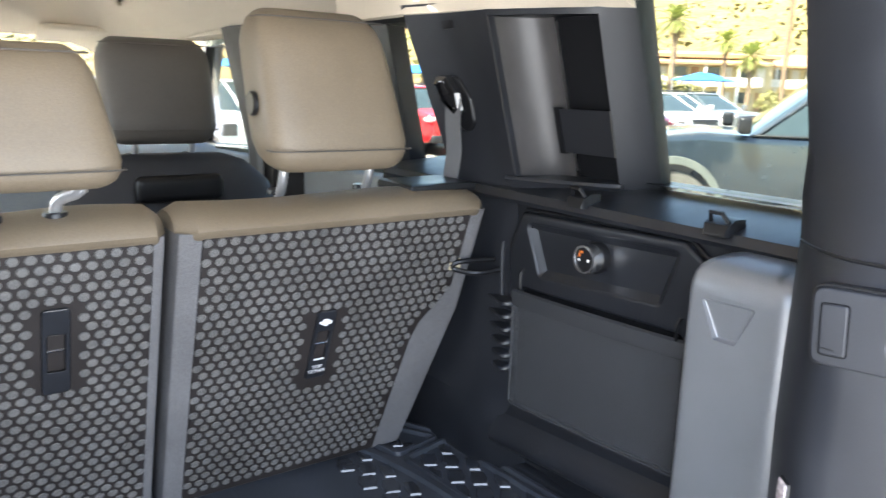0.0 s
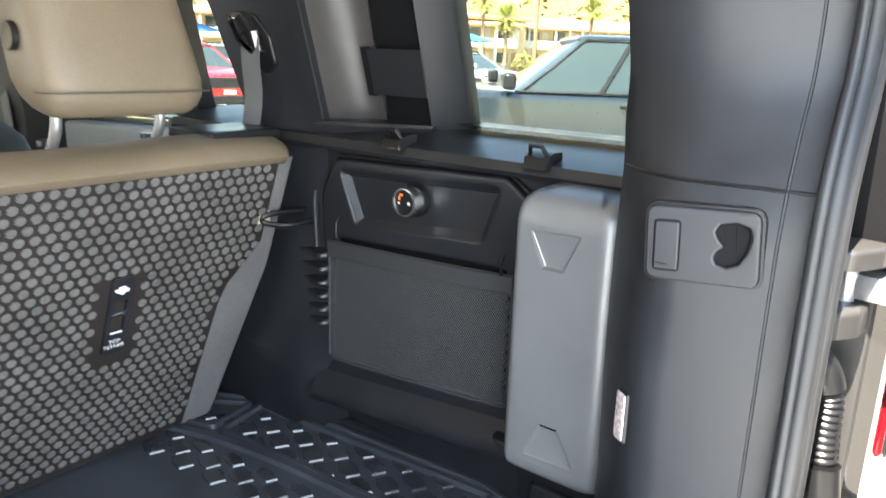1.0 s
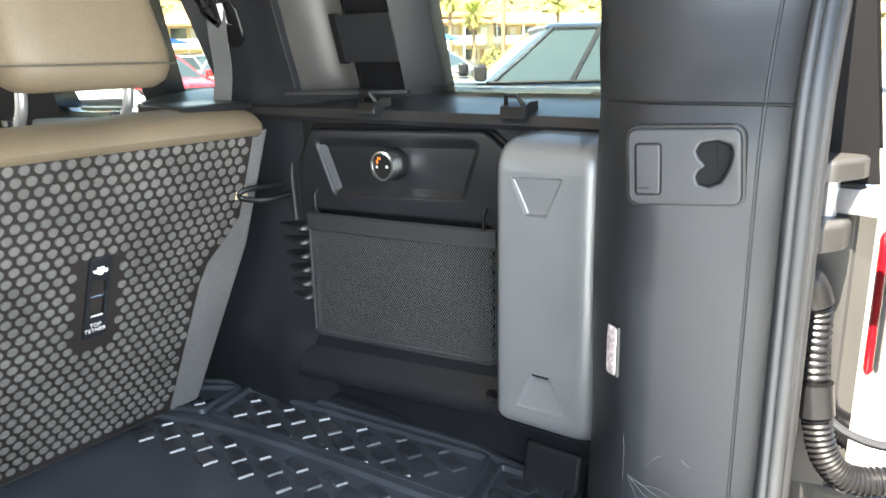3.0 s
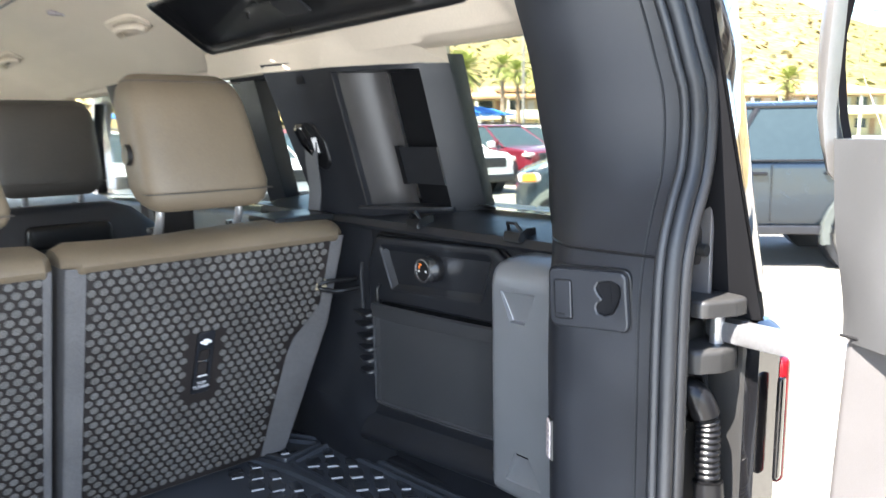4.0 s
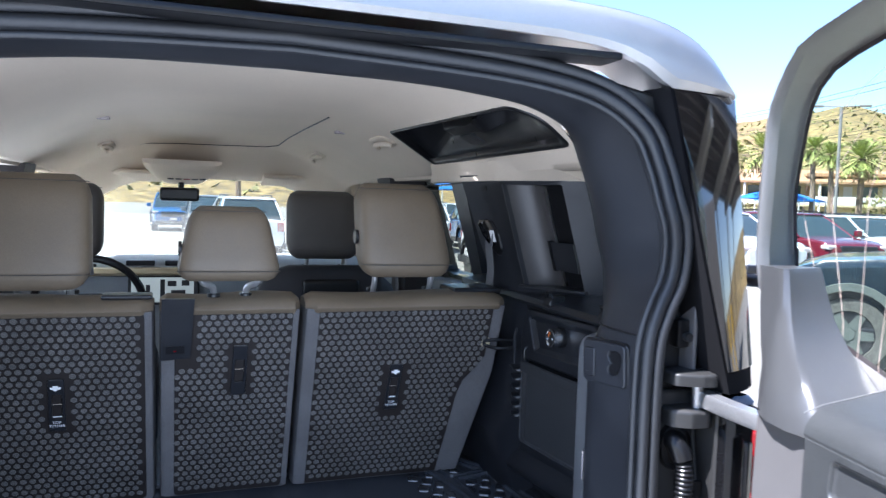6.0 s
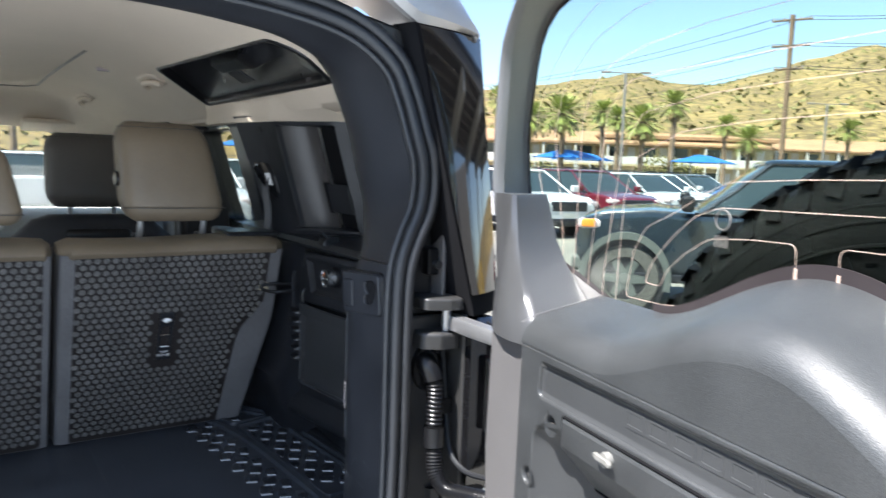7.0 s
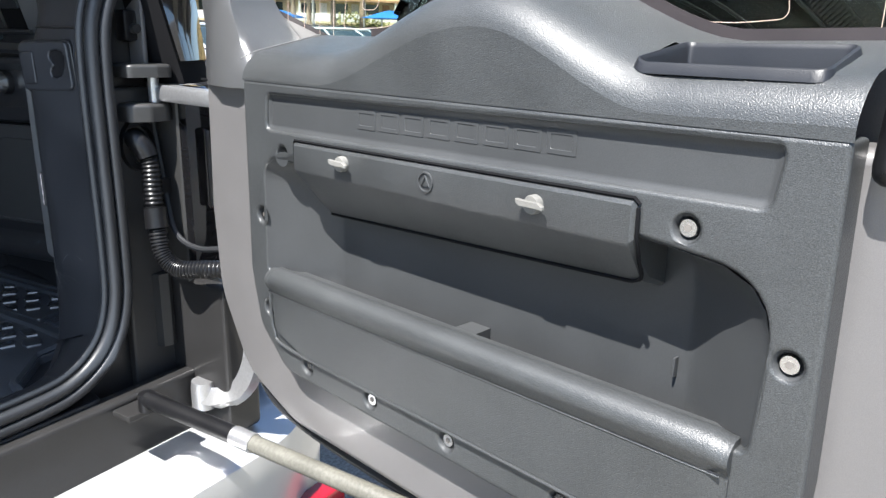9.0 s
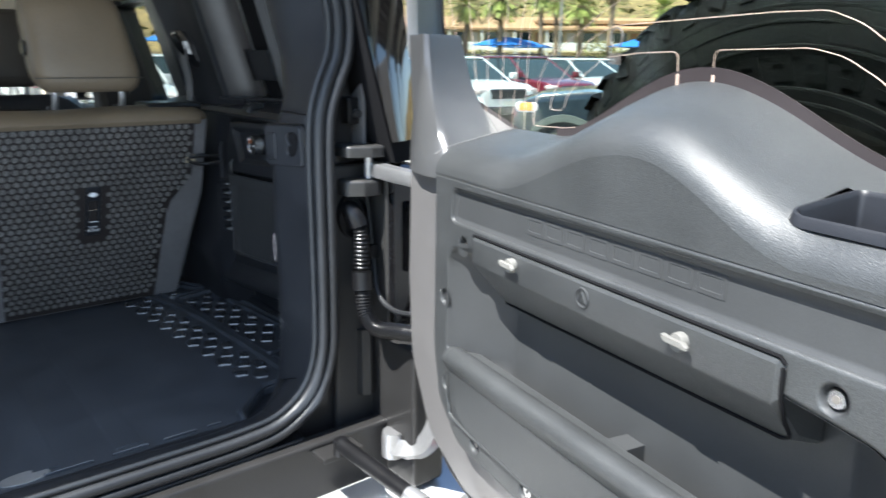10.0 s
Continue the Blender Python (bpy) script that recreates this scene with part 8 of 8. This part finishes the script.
for k in range(9):
    part("purlin", boxed((-12.9, -2.95 + 0.72 * k, 5.5), (12.9, -2.80 + 0.72 * k, 5.75), 0.01, 1, tilt_r), "steel", roof_t)
for k in range(26):
    part("panel_joint", boxed((-12.6 + k, -2.9, 5.66), (-12.54 + k, 2.9, 5.75), 0.0, 1, tilt_r), "steel", roof_t)
for k in range(5):
    x = -11.0 + 5.5 * k
    part("beam", boxed((x - 0.25, -2.9, 5.05), (x + 0.25, 2.9, 5.5), 0.02, 1, tilt_r), "white_wall", roof_t)
    part("column", tube([tilt_r @ Vector((x, -2.2, 0)), tilt_r @ Vector((x, -2.2, 5.1))], 0.16, n=10), "steel", roof_t)
for x, y in ((8.6, -1.5), (8.8, -2.3)):
    post_t = thing("bollard", "yellow painted steel bollard in the car park", "bollard", (x, y, 0), "yellow bollards")
    part("bollard_tube", tube([Vector((x, y, 0)), Vector((x, y, 1.75)), Vector((x, y, 1.8))], 0.08, n=14), "yellow_paint", post_t)

# hills all round the far side
def hill_height(az):
    """The skyline's rise in degrees over the eye, by direction from +y towards +x."""
    pts = [(-80, 2.0), (-40, 4.0), (-10, 4.6), (10, 5.0), (25, 5.6), (36, 6.3), (41, 6.7), (45, 7.1), (48, 7.6), (50.5, 7.0), (53.5, 6.9), (56.5, 7.6), (60, 8.4), (63.3, 9.1), (66, 8.5), (69, 7.2), (72, 6.4), (76, 5.6), (90, 4.0), (110, 2.0), (130, 0.5)]
    for (a, va), (b, vb) in zip(pts, pts[1:]):
        if a <= az <= b:
            f = (az - a) / (b - a)
            f = f * f * (3 - 2 * f)
            return va + (vb - va) * f
    return 0.5


def hill(u, v):
    az = -78 + 206 * u
    dist = 150 + 260 * v
    rise = hill_height(az)
    top = 410 * math.tan(radians(rise))
    f = v ** 0.9
    n_ = noise.fractal(Vector((az * 0.12, v * 3.0, 2.0)), 0.9, 2.0, 5)
    g = abs(noise.noise(Vector((az * 0.30, v * 1.6, 7.0))))
    z = top * f * (1 + 0.10 * n_ * (1 - v * 0.6)) - 5.0 * g * v * (1 - v) * 2
    x, y = polar(az, dist)
    return Vector((x, y, max(z, -0.5) - 0.3))


backdrop = part("backdrop_hills", grid(hill, span(0, 1, 260), span(0, 1, 44)), "hill", angle=80)
tagged(backdrop, "dry yellow hillside with scattered scrub", "hills", kind="structure")
rng = random.Random(11)
bm = bmesh.new()
for k in range(3600):
    u, v = rng.uniform(0.33, 0.80) if k % 4 else rng.uniform(0.1, 0.9), rng.uniform(0.05, 0.98)
    c = hill(u, v)
    s = rng.uniform(0.5, 1.5)
    vs_ = [bm.verts.new(c + Vector((rng.uniform(-1, 1) * s, rng.uniform(-1, 1) * s, z * s))) for z in (-0.1, 0.0, 0.05, 0.9, 0.7)]
    for t in ((0, 1, 3), (1, 2, 4), (0, 2, 3), (2, 3, 4)):
        bm.faces.new([vs_[i] for i in t])
scrub = part("hill_scrub", bm, "shrub")
tagged(scrub, "dry green scrub scattered on the hills", "scrub", kind="stuff")
